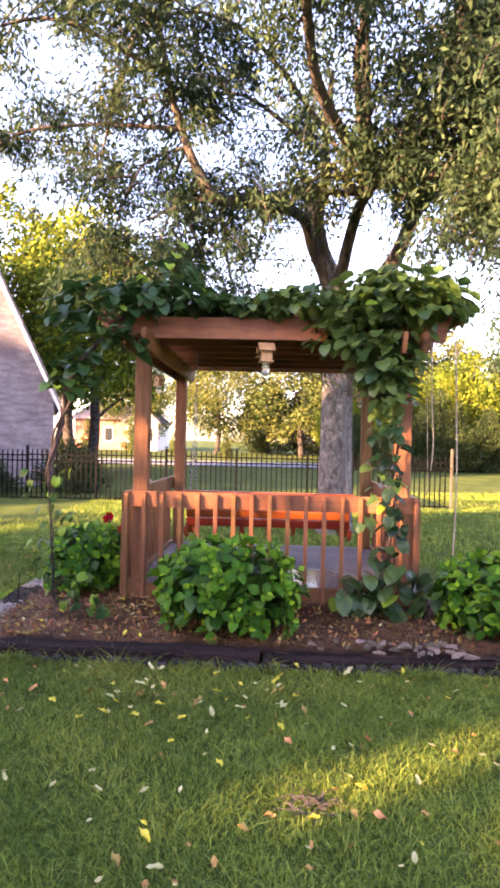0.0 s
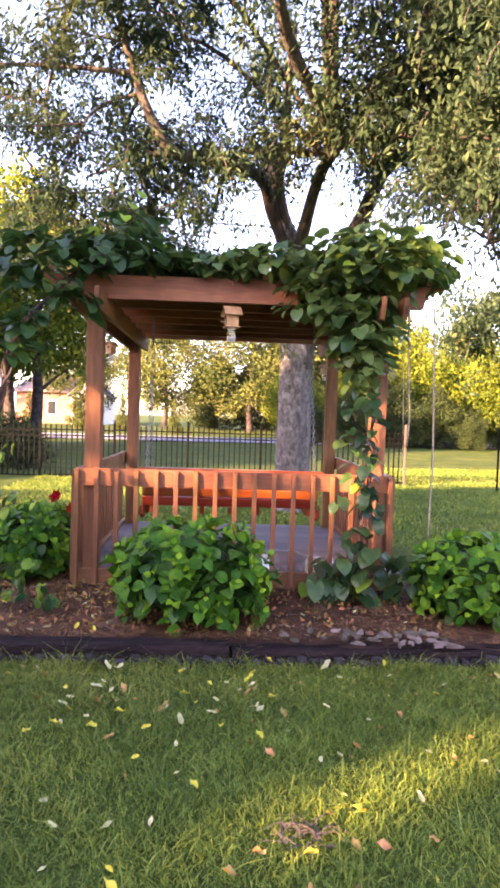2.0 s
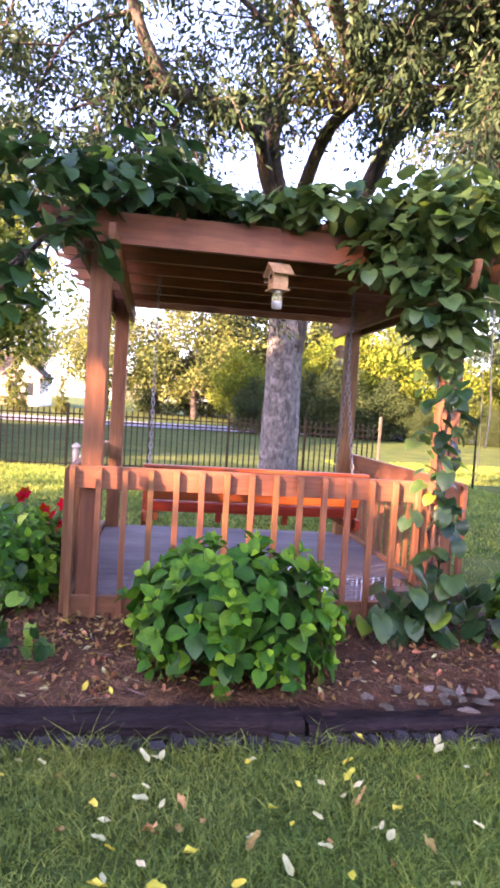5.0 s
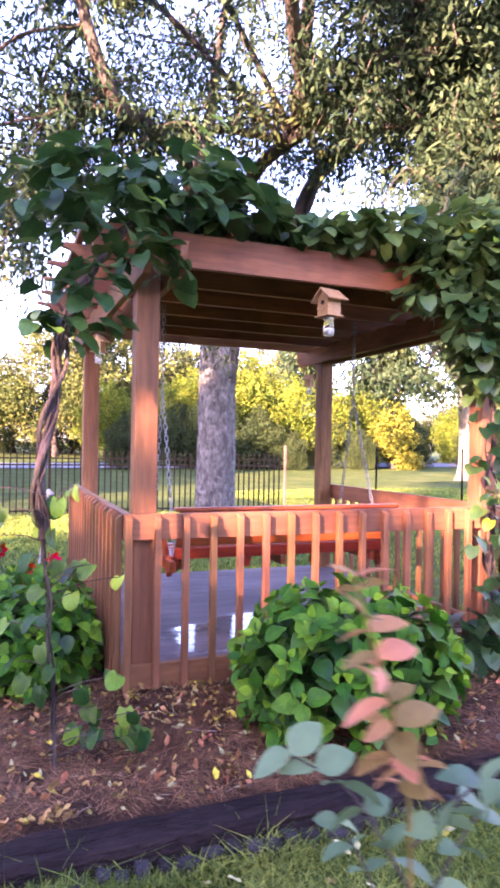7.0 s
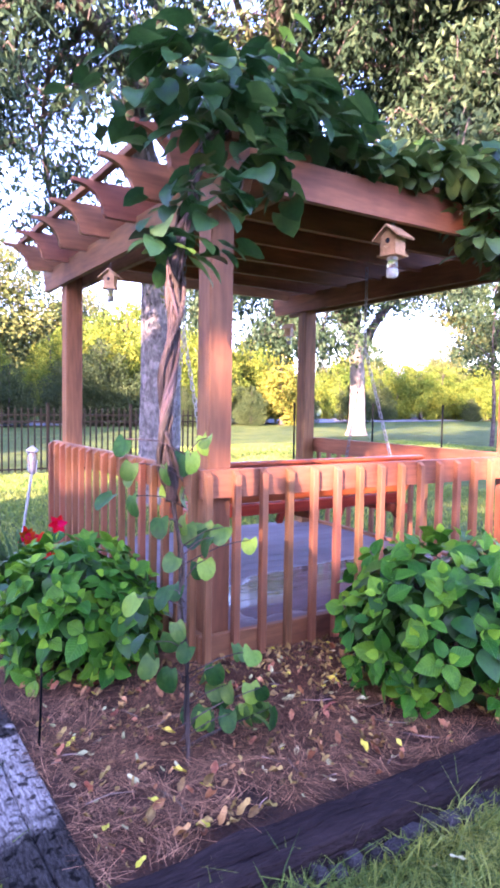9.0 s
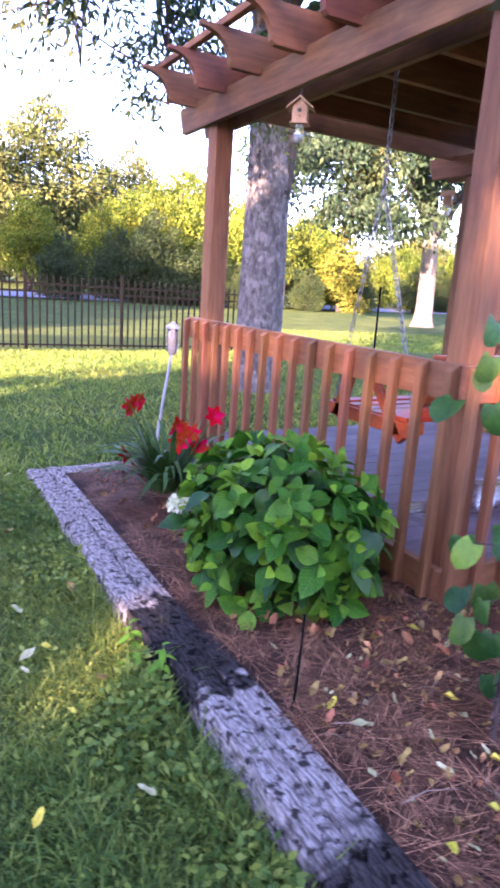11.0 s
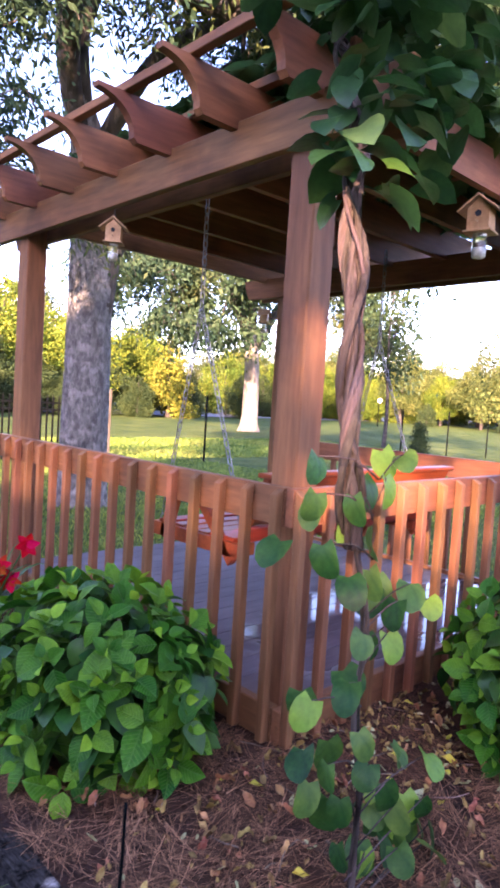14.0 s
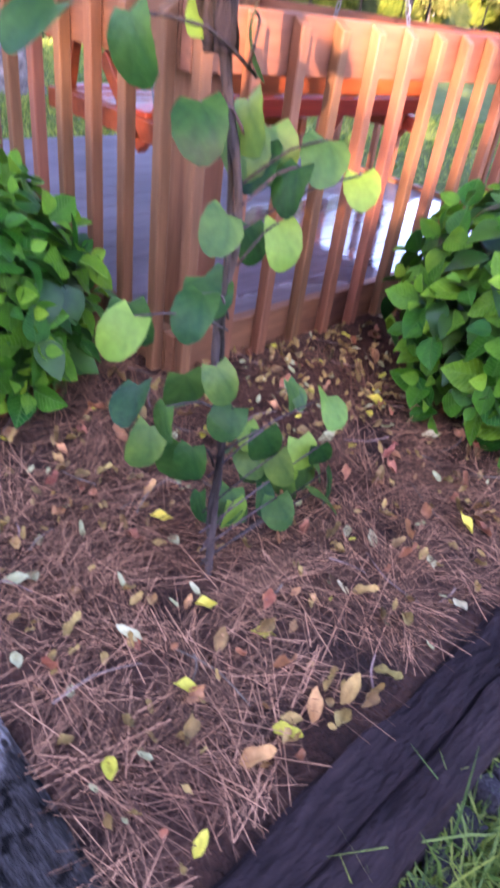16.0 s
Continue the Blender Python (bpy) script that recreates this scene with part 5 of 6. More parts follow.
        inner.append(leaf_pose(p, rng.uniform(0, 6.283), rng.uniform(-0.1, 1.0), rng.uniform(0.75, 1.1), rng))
    joined_leaves("inner_leaves", shapes[0], inner, [HYDSHADE], t)
    return t


hydrangea((0.93, -0.61, 0.0), 0.50, 0.41, 0.65, 1, "leafy green hydrangea bush without flowers before the railing")
hydrangea((-0.42, 0.47, 0.0), 0.33, 0.43, 0.57, 2, "leafy green hydrangea bush with one cream flower head")
hydrangea((2.95, -0.42, -0.03), 0.46, 0.42, 0.58, 3, "leafy green hydrangea bush with budding yellow-green heads")


def flower_head(name, at, r, mat, seed, label, n=46, foot=None):
    rng = random.Random(seed)
    t = thing(name, at, label, "flower", "hydrangea flowers")
    pet = leaf_mesh("floret", mat, 0.024, 0.022, 0.2, 0.2, rows=2)
    ps = []
    for i in range(n):
        u = 1 - (i + 0.5) / n * 1.4
        a = i * 2.4
        q = math.sqrt(max(0, 1 - u * u))
        p = (at[0] + r * q * math.cos(a), at[1] + r * q * math.sin(a), at[2] + r * 0.7 * u)
        for k in range(4):
            ps.append(leaf_pose(p, a + k * 1.57, 0.1 + 0.7 * q * (1 if k == 0 else 0.4), rng.uniform(0.8, 1.1), rng, 0.2))
    ob = joined_leaves("floret", pet, ps, [mat], t)
    part("flower_core", lathe([(0.005, -r * 0.5), (r * 0.55, -r * 0.2), (r * 0.6, r * 0.3), (0.01, r * 0.55)], at, 8), HYDNEW, t, "", True)
    tube("flower_stalk", [foot or (at[0], at[1], at[2] - 0.12), (at[0], at[1], at[2])], 0.005, 0.004, HYDNEW, t, sides=5)
    return t


flower_head("hydrangea_flower", (-0.73, 0.67, 0.30), 0.072, CREAM, 4, "cream hydrangea flower head at the bush's edge", foot=(-0.52, 0.56, 0.0))
flower_head("hydrangea_flower", (2.74, -0.66, 0.36), 0.035, HYDNEW, 5, "yellow-green hydrangea bud head", 20)
flower_head("hydrangea_flower", (2.95, -0.34, 0.56), 0.035, HYDNEW, 6, "yellow-green hydrangea bud head", 20)


# ---------------------------------------------------------------- red lilies
def lily_clump(at, seed):
    rng = random.Random(seed)
    t = thing("lily_clump", at, "clump of strap-leaved lilies with red flowers in the mulch", "lily")
    for i in range(95):
        a = rng.uniform(0, 6.283)
        ln = rng.uniform(0.32, 0.56)
        r = rng.uniform(0.12, 0.46)
        w = rng.uniform(0.013, 0.021)
        o = Vector((at[0] + 0.10 * math.cos(a) * rng.random(), at[1] + 0.10 * math.sin(a) * rng.random(), at[2]))
        side = Vector((-math.sin(a), math.cos(a), 0))
        v, f = [], []
        for k in range(7):
            q = k / 6
            z = ln * (1.15 * q - 0.55 * q ** 2.6 * (r / 0.3))
            p = o + Vector((math.cos(a), math.sin(a), 0)) * (r * q ** 1.5) + Vector((0, 0, z))
            ww = w * (1 - q ** 3) + 0.001
            v += [p - side * ww, p + Vector((0, 0, -0.004)), p + side * ww]
        for k in range(6):
            b = 3 * k
            f += [(b, b + 1, b + 4, b + 3), (b + 1, b + 2, b + 5, b + 4)]
        raw("strap_leaf", v, f, [LILYLEAF], t, smooth=True)
    petal = leaf_mesh("petal", PETAL, 0.062, 0.040, 0.4, 0.35, rows=5)
    for d, hz in ((-0.225, 0.50), (-0.24, 0.47), (0.015, 0.40), (0.06, 0.37), (0.04, 0.30), (0.225, 0.47), (0.176, 0.28), (-0.256, 0.20), (0.12, 0.36), (-0.20, 0.52)):
        hx, hy = d * 0.84, -d * 0.53 + rng.uniform(-0.05, 0.03)
        hp = Vector((at[0] + hx, at[1] + hy, at[2] + hz))
        st = tube("flower_stalk", [(at[0] + hx * 0.2, at[1] + hy * 0.2, at[2]), (at[0] + hx * 0.6, at[1] + hy * 0.6, at[2] + hz * 0.6), tuple(hp)], 0.006, 0.004, LILYLEAF, t, sides=5, n=3)
        face = rng.uniform(-2.9, -0.6)
        axis = Vector((math.cos(face), math.sin(face), rng.uniform(-0.1, 0.6))).normalized().to_track_quat("Z", "Y").to_matrix().to_4x4()
        for k in range(6):
            m = Matrix.Translation(hp) @ axis @ Matrix.Rotation(k * 1.047 + hx * 9, 4, "Z") @ Matrix.Rotation(rng.uniform(0.35, 0.75), 4, "X") @ Matrix.Diagonal((1, 1, 1, 1))
            mesh_object("petal", petal, st, "red petal" if k == 0 else "", m=m)
    return t


lily_clump((-0.41, 1.67, -0.01), 9)


# ---------------------------------------------------------------- climbing vines
HEART = [leaf_mesh("leaf", VINELEAF, 0.125, 0.118, 0.20, 0.35, heart=1.0, rows=5, wave=0.02), leaf_mesh("leaf", VINELEAF, 0.125, 0.122, 0.06, 0.5, heart=1.0, rows=5, wave=-0.025),
         leaf_mesh("leaf", VINELEAF, 0.12, 0.12, 0.34, 0.15, heart=1.0, rows=5, wave=0.03), leaf_mesh("leaf", VINEYOUNG, 0.12, 0.115, 0.25, 0.3, heart=1.0, rows=5, wave=0.02)]


def vine_leaves(t, blobs, rng, limit, tilt=(-0.35, 0.70), size=(0.52, 1.0), young=0.06, fill=1.0, more=1.45):
    """Leaves over the shells of ellipsoids (centre, radii, share); those past the limit go into one joined mesh."""
    blobs = [(c, r, int(share * more)) for c, r, share in blobs]
    tot = sum(b[2] for b in blobs)
    rest, made = [], 0
    for c, r, share in blobs:
        for i in range(share):
            a = rng.uniform(0, 6.283)
            u = rng.uniform(-0.55, 1.0)
            q = math.sqrt(1 - u * u) * rng.uniform(0.55, 1.22)
            p = Vector((c[0] + r[0] * q * math.cos(a), c[1] + r[1] * q * math.sin(a), c[2] + r[2] * u * rng.uniform(0.7, 1.3)))
            out = math.atan2(r[1] * math.sin(a), r[0] * math.cos(a)) + rng.uniform(-0.7, 0.7)
            m = leaf_pose(p, out, rng.uniform(*tilt) + 0.4 * max(0, -u), rng.uniform(*size), rng, 0.55)
            if made < limit and (made + len(rest)) % max(1, int(tot / limit)) == 0:
                mesh_object("leaf", HEART[3] if rng.random() < young else HEART[rng.randrange(3)], t, m=m)
                made += 1
            else:
                rest.append(m)
    # a dim inner filling
    for c, r, share in blobs:
        for i in range(int(share * fill)):
            p = Vector([c[k] + r[k] * rng.uniform(-0.75, 0.75) for k in range(3)])
            rest.append(leaf_pose(p, rng.uniform(0, 6.283), rng.uniform(-0.1, 1.0), rng.uniform(0.6, 0.9), rng))
    if rest:
        joined_leaves("dense_leaves", HEART[0], rest, [VINELEAF], t)


def twisted_stem(t, pts, strands, r, spread, seed):
    rng = random.Random(seed)
    path = smooth_path(pts, 14)
    n = len(path)
    run = np.concatenate([[0], np.cumsum([np.linalg.norm(b - a) for a, b in zip(path, path[1:])])])
    for s in range(strands):
        ph, tw = rng.uniform(0, 6.283), rng.uniform(12, 21) * (-1 if s % 3 == 0 else 1)
        sp = spread * rng.uniform(0.45, 1.1)
        line = []
        for i, p in enumerate(path):
            q = run[i] / run[-1]
            a = ph + tw * run[i] * 0.75
            line.append(np.array(p) + sp * (0.6 + 0.5 * math.sin(q * 7 + ph)) * np.array((math.cos(a), math.sin(a), 0)))
        rr = r * rng.uniform(0.55, 1.2)
        v, f = tube_data(line, np.linspace(rr, rr * 0.7, n), 7, 0.38, rng)
        raw("stem", v, f, [VINEBARK], t, smooth=True)


rv = random.Random(77)
vine = thing("climbing_vine", (-0.38, -0.58, 0.0), "twining vine with a braided woody stem and broad green leaves", "vine", "vines on the pergola")
STEMPTS = [(-0.36, -0.60, -0.05), (-0.38, -0.60, 0.35), (-0.41, -0.60, 0.75), (-0.43, -0.55, 1.15), (-0.37, -0.46, 1.62), (-0.31, -0.42, 1.88), (-0.16, -0.24, 2.15), (0.0, -0.05, 2.38)]
twisted_stem(vine, STEMPTS[:4], 3, 0.0070, 0.013, 5)
twisted_stem(vine, [(-0.42, -0.58, 0.90)] + STEMPTS[3:], 16, 0.0092, 0.030, 8)
twisted_stem(vine, [(0.0, -0.05, 2.38), (0.3, 0.1, 2.48), (0.8, 0.3, 2.48), (1.5, 0.3, 2.46)], 3, 0.012, 0.02, 6)
vine_leaves(vine, [((0.26, -0.10, 2.50), (0.42, 0.28, 0.15), 88), ((-0.14, -0.28, 2.42), (0.38, 0.18, 0.18), 42), ((-0.18, -0.42, 2.14), (0.26, 0.14, 0.24), 26), ((-0.26, -0.46, 1.90), (0.20, 0.10, 0.16), 16), ((-0.38, -0.48, 1.76), (0.12, 0.09, 0.12), 8),
                   ((0.36, -0.02, 2.68), (0.22, 0.18, 0.17), 26), ((0.72, 0.12, 2.50), (0.40, 0.22, 0.10), 62), ((0.10, -0.34, 2.10), (0.10, 0.08, 0.14), 8), ((-0.44, -0.30, 2.34), (0.24, 0.2, 0.14), 13),
                   ((0.75, 0.9, 2.47), (0.60, 0.7, 0.05), 130), ((1.5, 1.2, 2.47), (0.8, 0.9, 0.05), 170)], rv, 270, fill=0.35)


def stray_leaf(t, p, out, tilt, size, k=0):
    mesh_object("leaf", HEART[k], t, m=leaf_pose(Vector(p), out, tilt, size, rv, 0.3))


# rounder leaves low on the stem, hanging flat to the light
LOWLEAF = [leaf_mesh("leaf", VINELOW, 0.100, 0.100, 0.22, 0.35, heart=1.0, rows=10, wave=0.012, disc=True), leaf_mesh("leaf", VINELOW, 0.098, 0.106, 0.10, 0.60, heart=1.0, rows=10, wave=-0.016, disc=True),
           leaf_mesh("leaf", VINEYOUNG, 0.095, 0.098, 0.28, 0.4, heart=1.0, rows=10, wave=0.014, disc=True)]
LOW_AT = ((-0.55, 0.56), (-0.45, 0.58), (-0.43, 0.47), (-0.38, 0.38), (-0.50, 0.41), (-0.18, 0.32), (-0.48, 0.30), (-0.32, 0.28), (-0.26, 0.20), (-0.11, 0.15), (-0.35, 0.11), (-0.26, 0.10),
          (-0.16, 0.07), (-0.06, 0.06), (-0.43, 0.69), (-0.31, 0.66), (-0.30, 0.74), (-0.48, 0.82), (-0.39, 0.82), (-0.24, 0.77), (-0.12, 0.71), (-0.58, 0.90), (-0.39, 0.91), (-0.46, 0.99), (-0.57, 1.00), (-0.37, 1.03), (-0.60, 1.08), (-0.31, 1.08))
for i, (x, z) in enumerate(LOW_AT * 2 + LOW_AT[5:14]):
    twin = i >= len(LOW_AT)
    if twin and i % 3 == 0 and z > 0.42:
        continue
    x += 0.05 if z < 0.36 else 0.0
    p = Vector((x + (rv.uniform(-0.05, 0.05) if twin else 0), -0.60 + rv.uniform(-0.03, 0.02) + (0.07 if twin else 0), z + 0.035 + (rv.uniform(-0.04, 0.03) if twin else 0)))
    out = -2.2 + (x + 0.40) * 1.2 + rv.uniform(-0.5, 0.5)
    young = i % 5 == 0
    mesh_object("leaf", LOWLEAF[2] if young else LOWLEAF[rv.randrange(2)], vine, m=leaf_pose(p, out + rv.uniform(-0.8, 0.8), rv.uniform(0.1, 1.30), rv.uniform(0.50, 0.76), rv, 0.9))
    foot = Vector((-0.39 + rv.uniform(-0.01, 0.01), -0.60, max(0.03, z - 0.02)))
    if not twin:
        tube("petiole", [tuple(foot), tuple((foot + p) / 2 + Vector((0, -0.01, 0.02))), tuple(p)], 0.0025, 0.0018, VINEBARK, vine, sides=4, n=2)
tube("shoot", [(0.32, -0.02, 2.7), (0.36, -0.04, 2.85), (0.42, -0.06, 2.98)], 0.006, 0.003, VINEBARK, vine, sides=5)
for q in ((0.33, -0.05, 2.80), (0.37, -0.02, 2.90), (0.41, -0.06, 2.97)):
    stray_leaf(vine, q, rv.uniform(-2.5, 0), 0.4, 0.85, 3)

rv2 = random.Random(78)
vine2 = thing("climbing_vine", (2.2, -0.3, 0.0), "vine with broad green leaves climbing the corner post and roof", "vine", "vines on the pergola")
twisted_stem(vine2, [(2.12, -0.22, -0.03), (2.16, -0.14, 0.5), (2.20, -0.08, 1.1), (2.22, -0.06, 1.7), (2.2, -0.05, 2.3)], 5, 0.011, 0.04, 15)
vine_leaves(vine2, [((2.20, -0.08, 2.52), (0.50, 0.34, 0.22), 170), ((1.92, -0.10, 2.28), (0.42, 0.22, 0.26), 130), ((2.10, -0.16, 2.00), (0.26, 0.18, 0.24), 70), ((2.12, -0.16, 1.74), (0.18, 0.14, 0.18), 34),
                    ((1.50, 0.0, 2.50), (0.45, 0.30, 0.12), 80), ((2.48, 0.2, 2.62), (0.28, 0.4, 0.16), 60), ((1.1, 0.1, 2.47), (0.35, 0.25, 0.08), 40), ((2.15, 1.2, 2.52), (0.6, 0.9, 0.10), 130), ((2.62, 0.10, 2.46), (0.2, 0.24, 0.10), 30)], rv2, 285)
for i in range(150):
    z = rv2.uniform(0.04, 1.6) if i % 3 else rv2.uniform(0.05, 0.42)
    w = 0.36 if z < 0.4 else (0.12 if z > 0.75 else 0.17)
    p = (2.10 + rv2.uniform(-w, w), -0.24 + rv2.uniform(-0.12, 0.08), z)
    mesh_object("leaf", HEART[3 if rv2.random() < 0.06 else rv2.randrange(3)], vine2, m=leaf_pose(Vector(p), rv2.uniform(-3.3, 0.2), rv2.uniform(0.0, 1.0), rv2.uniform(0.75, 1.25) if z < 0.45 else rv2.uniform(0.5, 0.95), rv2, 0.45))
# the blanket of leaves over the rafters that keeps the deck dark
rb = random.Random(79)
cover = [leaf_pose(Vector((rb.uniform(0.12, 2.22), rb.uniform(0.12, 2.22), 2.415 + 0.08 * rb.random())), rb.uniform(0, 6.283), rb.uniform(-0.15, 0.35), rb.uniform(0.9, 1.25), rb, 0.25) for i in range(2300)]
joined_leaves("roof_leaves", HEART[0], cover, [VINEDARK], vine2)

# ---------------------------------------------------------------- small garden things
lamp = thing("solar_torch", (-0.33, 2.14, -0.03), "white garden torch light with a clear plastic head on a pole", "garden light")
tube("pole", [(-0.335, 2.14, -0.06), (-0.275, 2.14, 0.40), (-0.225, 2.14, 0.72)], 0.009, 0.009, WHITEPL, lamp, sides=8)
hd = part("lamp_head", lathe([(0.016, 0.0), (0.032, 0.02), (0.038, 0.10), (0.034, 0.16)], (-0.222, 2.14, 0.715), 12), CLEARPL, lamp, "clear ribbed plastic head", True)
hd.visible_shadow = False
part("lamp_core", lathe([(0.012, 0.005), (0.019, 0.03), (0.019, 0.13), (0.01, 0.15)], (-0.222, 2.14, 0.715), 10), WHITEPL, hd, "pale inner diffuser", True)
part("lamp_cap", lathe([(0.040, 0.158), (0.042, 0.172), (0.018, 0.190), (0.010, 0.200)], (-0.222, 2.14, 0.715), 12), WHITEPL, lamp, "pale grey cap", True)

stake = thing("garden_stake", (-0.775, -0.25, -0.02), "thin dark metal stake in the mulch", "garden stake")
tube("rod", [(-0.785, -0.25, -0.04), (-0.775, -0.25, 0.14), (-0.772, -0.25, 0.285)], 0.005, 0.004, IRON, stake, sides=6)

for x, y, z0, r in ((2.705, 0.02, 0.42, 0.007), (2.50, -0.02, 1.16, 0.006), (2.47, 0.02, 0.95, 0.003)):
    rope = thing("hanging_cord", (x, y, z0), "pale twine cord hanging from the rafter's end", "cord", "cords on the pergola")
    tube("twine", [(x - 0.02, y, 2.24), (x, y + 0.01, 1.7), (x + 0.015, y, 1.1 if z0 < 1.1 else 1.4), (x, y, z0)], r, r, ROPE, rope, sides=6, wobble=0.3)


def sapling(at):
    """A young crape myrtle, its top shoot orange-red, the lower leaves green."""
    rng = random.Random(31)
    t = thing("myrtle_sapling", at, "young crape myrtle with red-orange top leaves on the lawn", "sapling")
    x, y, z = at
    lf = [leaf_mesh("leaf", MYRTLE, 0.028, 0.016, 0.25, 0.25, rows=5), leaf_mesh("leaf", MYRTLERED, 0.029, 0.013, 0.3, 0.2, rows=5)]
    shoots = [[(x, y, z), (x + 0.006, y, z + 0.55), (x - 0.02, y - 0.02, z + 1.08), (x - 0.08, y - 0.09, z + 1.22), (x - 0.14, y - 0.14, z + 1.33)]]
    for k in range(24):
        a = k * 2.4
        zz = z + 0.36 + 0.0325 * k
        ln = 0.19 - 0.0042 * k
        shoots.append([(x - 0.02 * (k / 24), y - 0.02 * (k / 24), zz), (x + 0.5 * ln * math.cos(a), y + 0.5 * ln * math.sin(a), zz + 0.05), (x + ln * math.cos(a), y + ln * math.sin(a), zz + 0.075)])
    for i, s in enumerate(shoots):
        tube("shoot", s, 0.0024 if i == 0 else 0.0013, 0.0008, MYRTLERED if i == 0 else VINEBARK, t, sides=6, n=4)
        path = smooth_path(s, 14 if i == 0 else 5)
        for k, p in enumerate(path):
            q = k / (len(path) - 1)
            if (i == 0 and (q < 0.60 or k % 3 == 0)) or (i and (q < 0.2 or k % 2)):
                continue
            for side in (0, math.pi):
                a = k * 1.57 + side + rng.uniform(-0.5, 0.5)
                red = i == 0 and p[2] > z + 1.12
                sz = rng.uniform(0.7, 1.3) * (1 - 0.45 * q ** 6 * (i == 0))
                mesh_object("leaf", lf[1] if red else lf[0], t, m=leaf_pose(Vector(p), a, rng.uniform(-0.9, 0.5), sz, rng, 0.9))
    return t


sapling((-0.288, -2.848, -0.10))


# ---------------------------------------------------------------- fallen leaves
FL = {"yellow": leaf_mesh("fallen_leaf", YELLOWLEAF, 0.060, 0.028, 0.75, -0.35, rows=6, wave=0.09), "pale": leaf_mesh("fallen_leaf", PALELEAF, 0.058, 0.024, 0.55, -0.35, rows=6, wave=-0.06),
      "brown": leaf_mesh("fallen_leaf", BROWNLEAF, 0.056, 0.026, 0.9, -0.5, rows=6, wave=0.12)}
LAB = {"yellow": "fallen yellow leaf on the ground", "pale": "fallen pale dry leaf on the ground", "brown": "fallen curled brown leaf on the ground"}
rf = random.Random(91)


def fallen(kind, x, y, z, size=1.0):
    ob = new("fallen_leaf", FL[kind])
    ob.matrix_world = leaf_pose(Vector((x, y, z + 0.012)), rf.uniform(0, 6.283), rf.uniform(-0.2, 0.2), size * rf.uniform(0.8, 1.2), rf, 0.25)
    tagged(ob, LAB[kind], "leaf", "fallen leaves")


LAWN_YELLOW = [(1.25, -1.52), (0.32, -1.61), (0.97, -1.67), (1.13, -1.99), (0.41, -2.01), (0.28, -2.05), (1.31, -2.13), (2.06, -1.28), (1.42, -1.24), (1.41, -1.68), (0.68, -1.87), (0.52, -2.01), (1.04, -2.51), (1.40, -2.87), (0.83, -3.07)]
LAWN_PALE = [(0.90, -1.36), (0.52, -1.37), (0.52, -1.60), (1.15, -1.51), (1.72, -1.28), (1.69, -1.34), (0.39, -1.81), (0.86, -1.82), (1.30, -1.86), (1.11, -1.88), (1.43, -2.05), (0.95, -2.00), (2.03, -2.24), (1.88, -2.60), (0.72, -2.75), (0.90, -3.19), (0.47, -2.58), (-1.43, 0.34), (-1.37, 0.65)]
LAWN_BROWN = [(0.50, -1.77), (0.56, -1.79), (0.60, -1.76), (0.64, -1.67), (0.41, -1.46), (0.23, -1.76), (0.83, -1.88), (1.43, -1.93), (1.26, -2.17), (0.62, -2.14), (1.19, -2.98), (1.70, -2.86), (1.58, -2.87), (1.23, -2.86), (1.35, -2.28), (0.75, -3.21), (1.41, -3.17), (-1.20, 0.16), (-1.17, 0.75)]
for kind, spots in (("yellow", LAWN_YELLOW), ("pale", LAWN_PALE), ("brown", LAWN_BROWN)):
    for x, y in spots:
        fallen(kind, x, y, lawn_height(x, y) + 0.035, 0.95)
for i in range(66):
    x, y = rf.uniform(-1.2, 3.6), -1.28 - 3.0 * rf.random() ** 1.3
    fallen(rf.choices(("yellow", "pale", "brown"), (0.22, 0.5, 0.28))[0], x, y, lawn_height(x, y) + 0.03, rf.uniform(0.55, 1.0))
for i in range(60):
    x, y = rf.uniform(-2.5, -1.10), rf.uniform(-1.3, 3.5)
    fallen(rf.choices(("yellow", "pale", "brown"), (0.2, 0.4, 0.4))[0], x, y, lawn_height(x, y) + 0.03, rf.uniform(0.6, 1.0))
for kind, spots in (("yellow", [(-0.55, -0.80), (-0.50, -0.92), (-0.73, -0.80), (-0.41, -0.68), (-0.34, -0.45), (0.46, -0.42), (0.37, -0.42), (0.21, -0.87)]), ("pale", [(-0.57, -0.66), (-0.70, -0.40), (-0.02, -0.96), (-0.75, -0.55), (0.41, -0.58), (0.06, -0.85), (0.63, -0.13)]),
                    ("brown", [(-0.38, -0.08), (-0.39, -0.23), (-0.05, -0.25), (-0.35, -0.36), (-0.63, -0.30), (-0.18, -0.82), (-0.29, -0.96), (-0.39, -0.97), (-0.47, -0.95), (-0.58, -0.93), (-0.14, -0.92), (-0.67, -0.57)])):
    for x, y in spots:
        fallen(kind, x, y, mulch_z(x, y) + 0.018, 0.85)
for i in range(50):
    x, y = rf.uniform(-0.78, 1.0), rf.uniform(-1.0, 0.0)
    fallen(rf.choices(("yellow", "pale", "brown"), (0.1, 0.35, 0.55))[0], x, y, mulch_z(x, y) + 0.008, rf.uniform(0.5, 0.9))
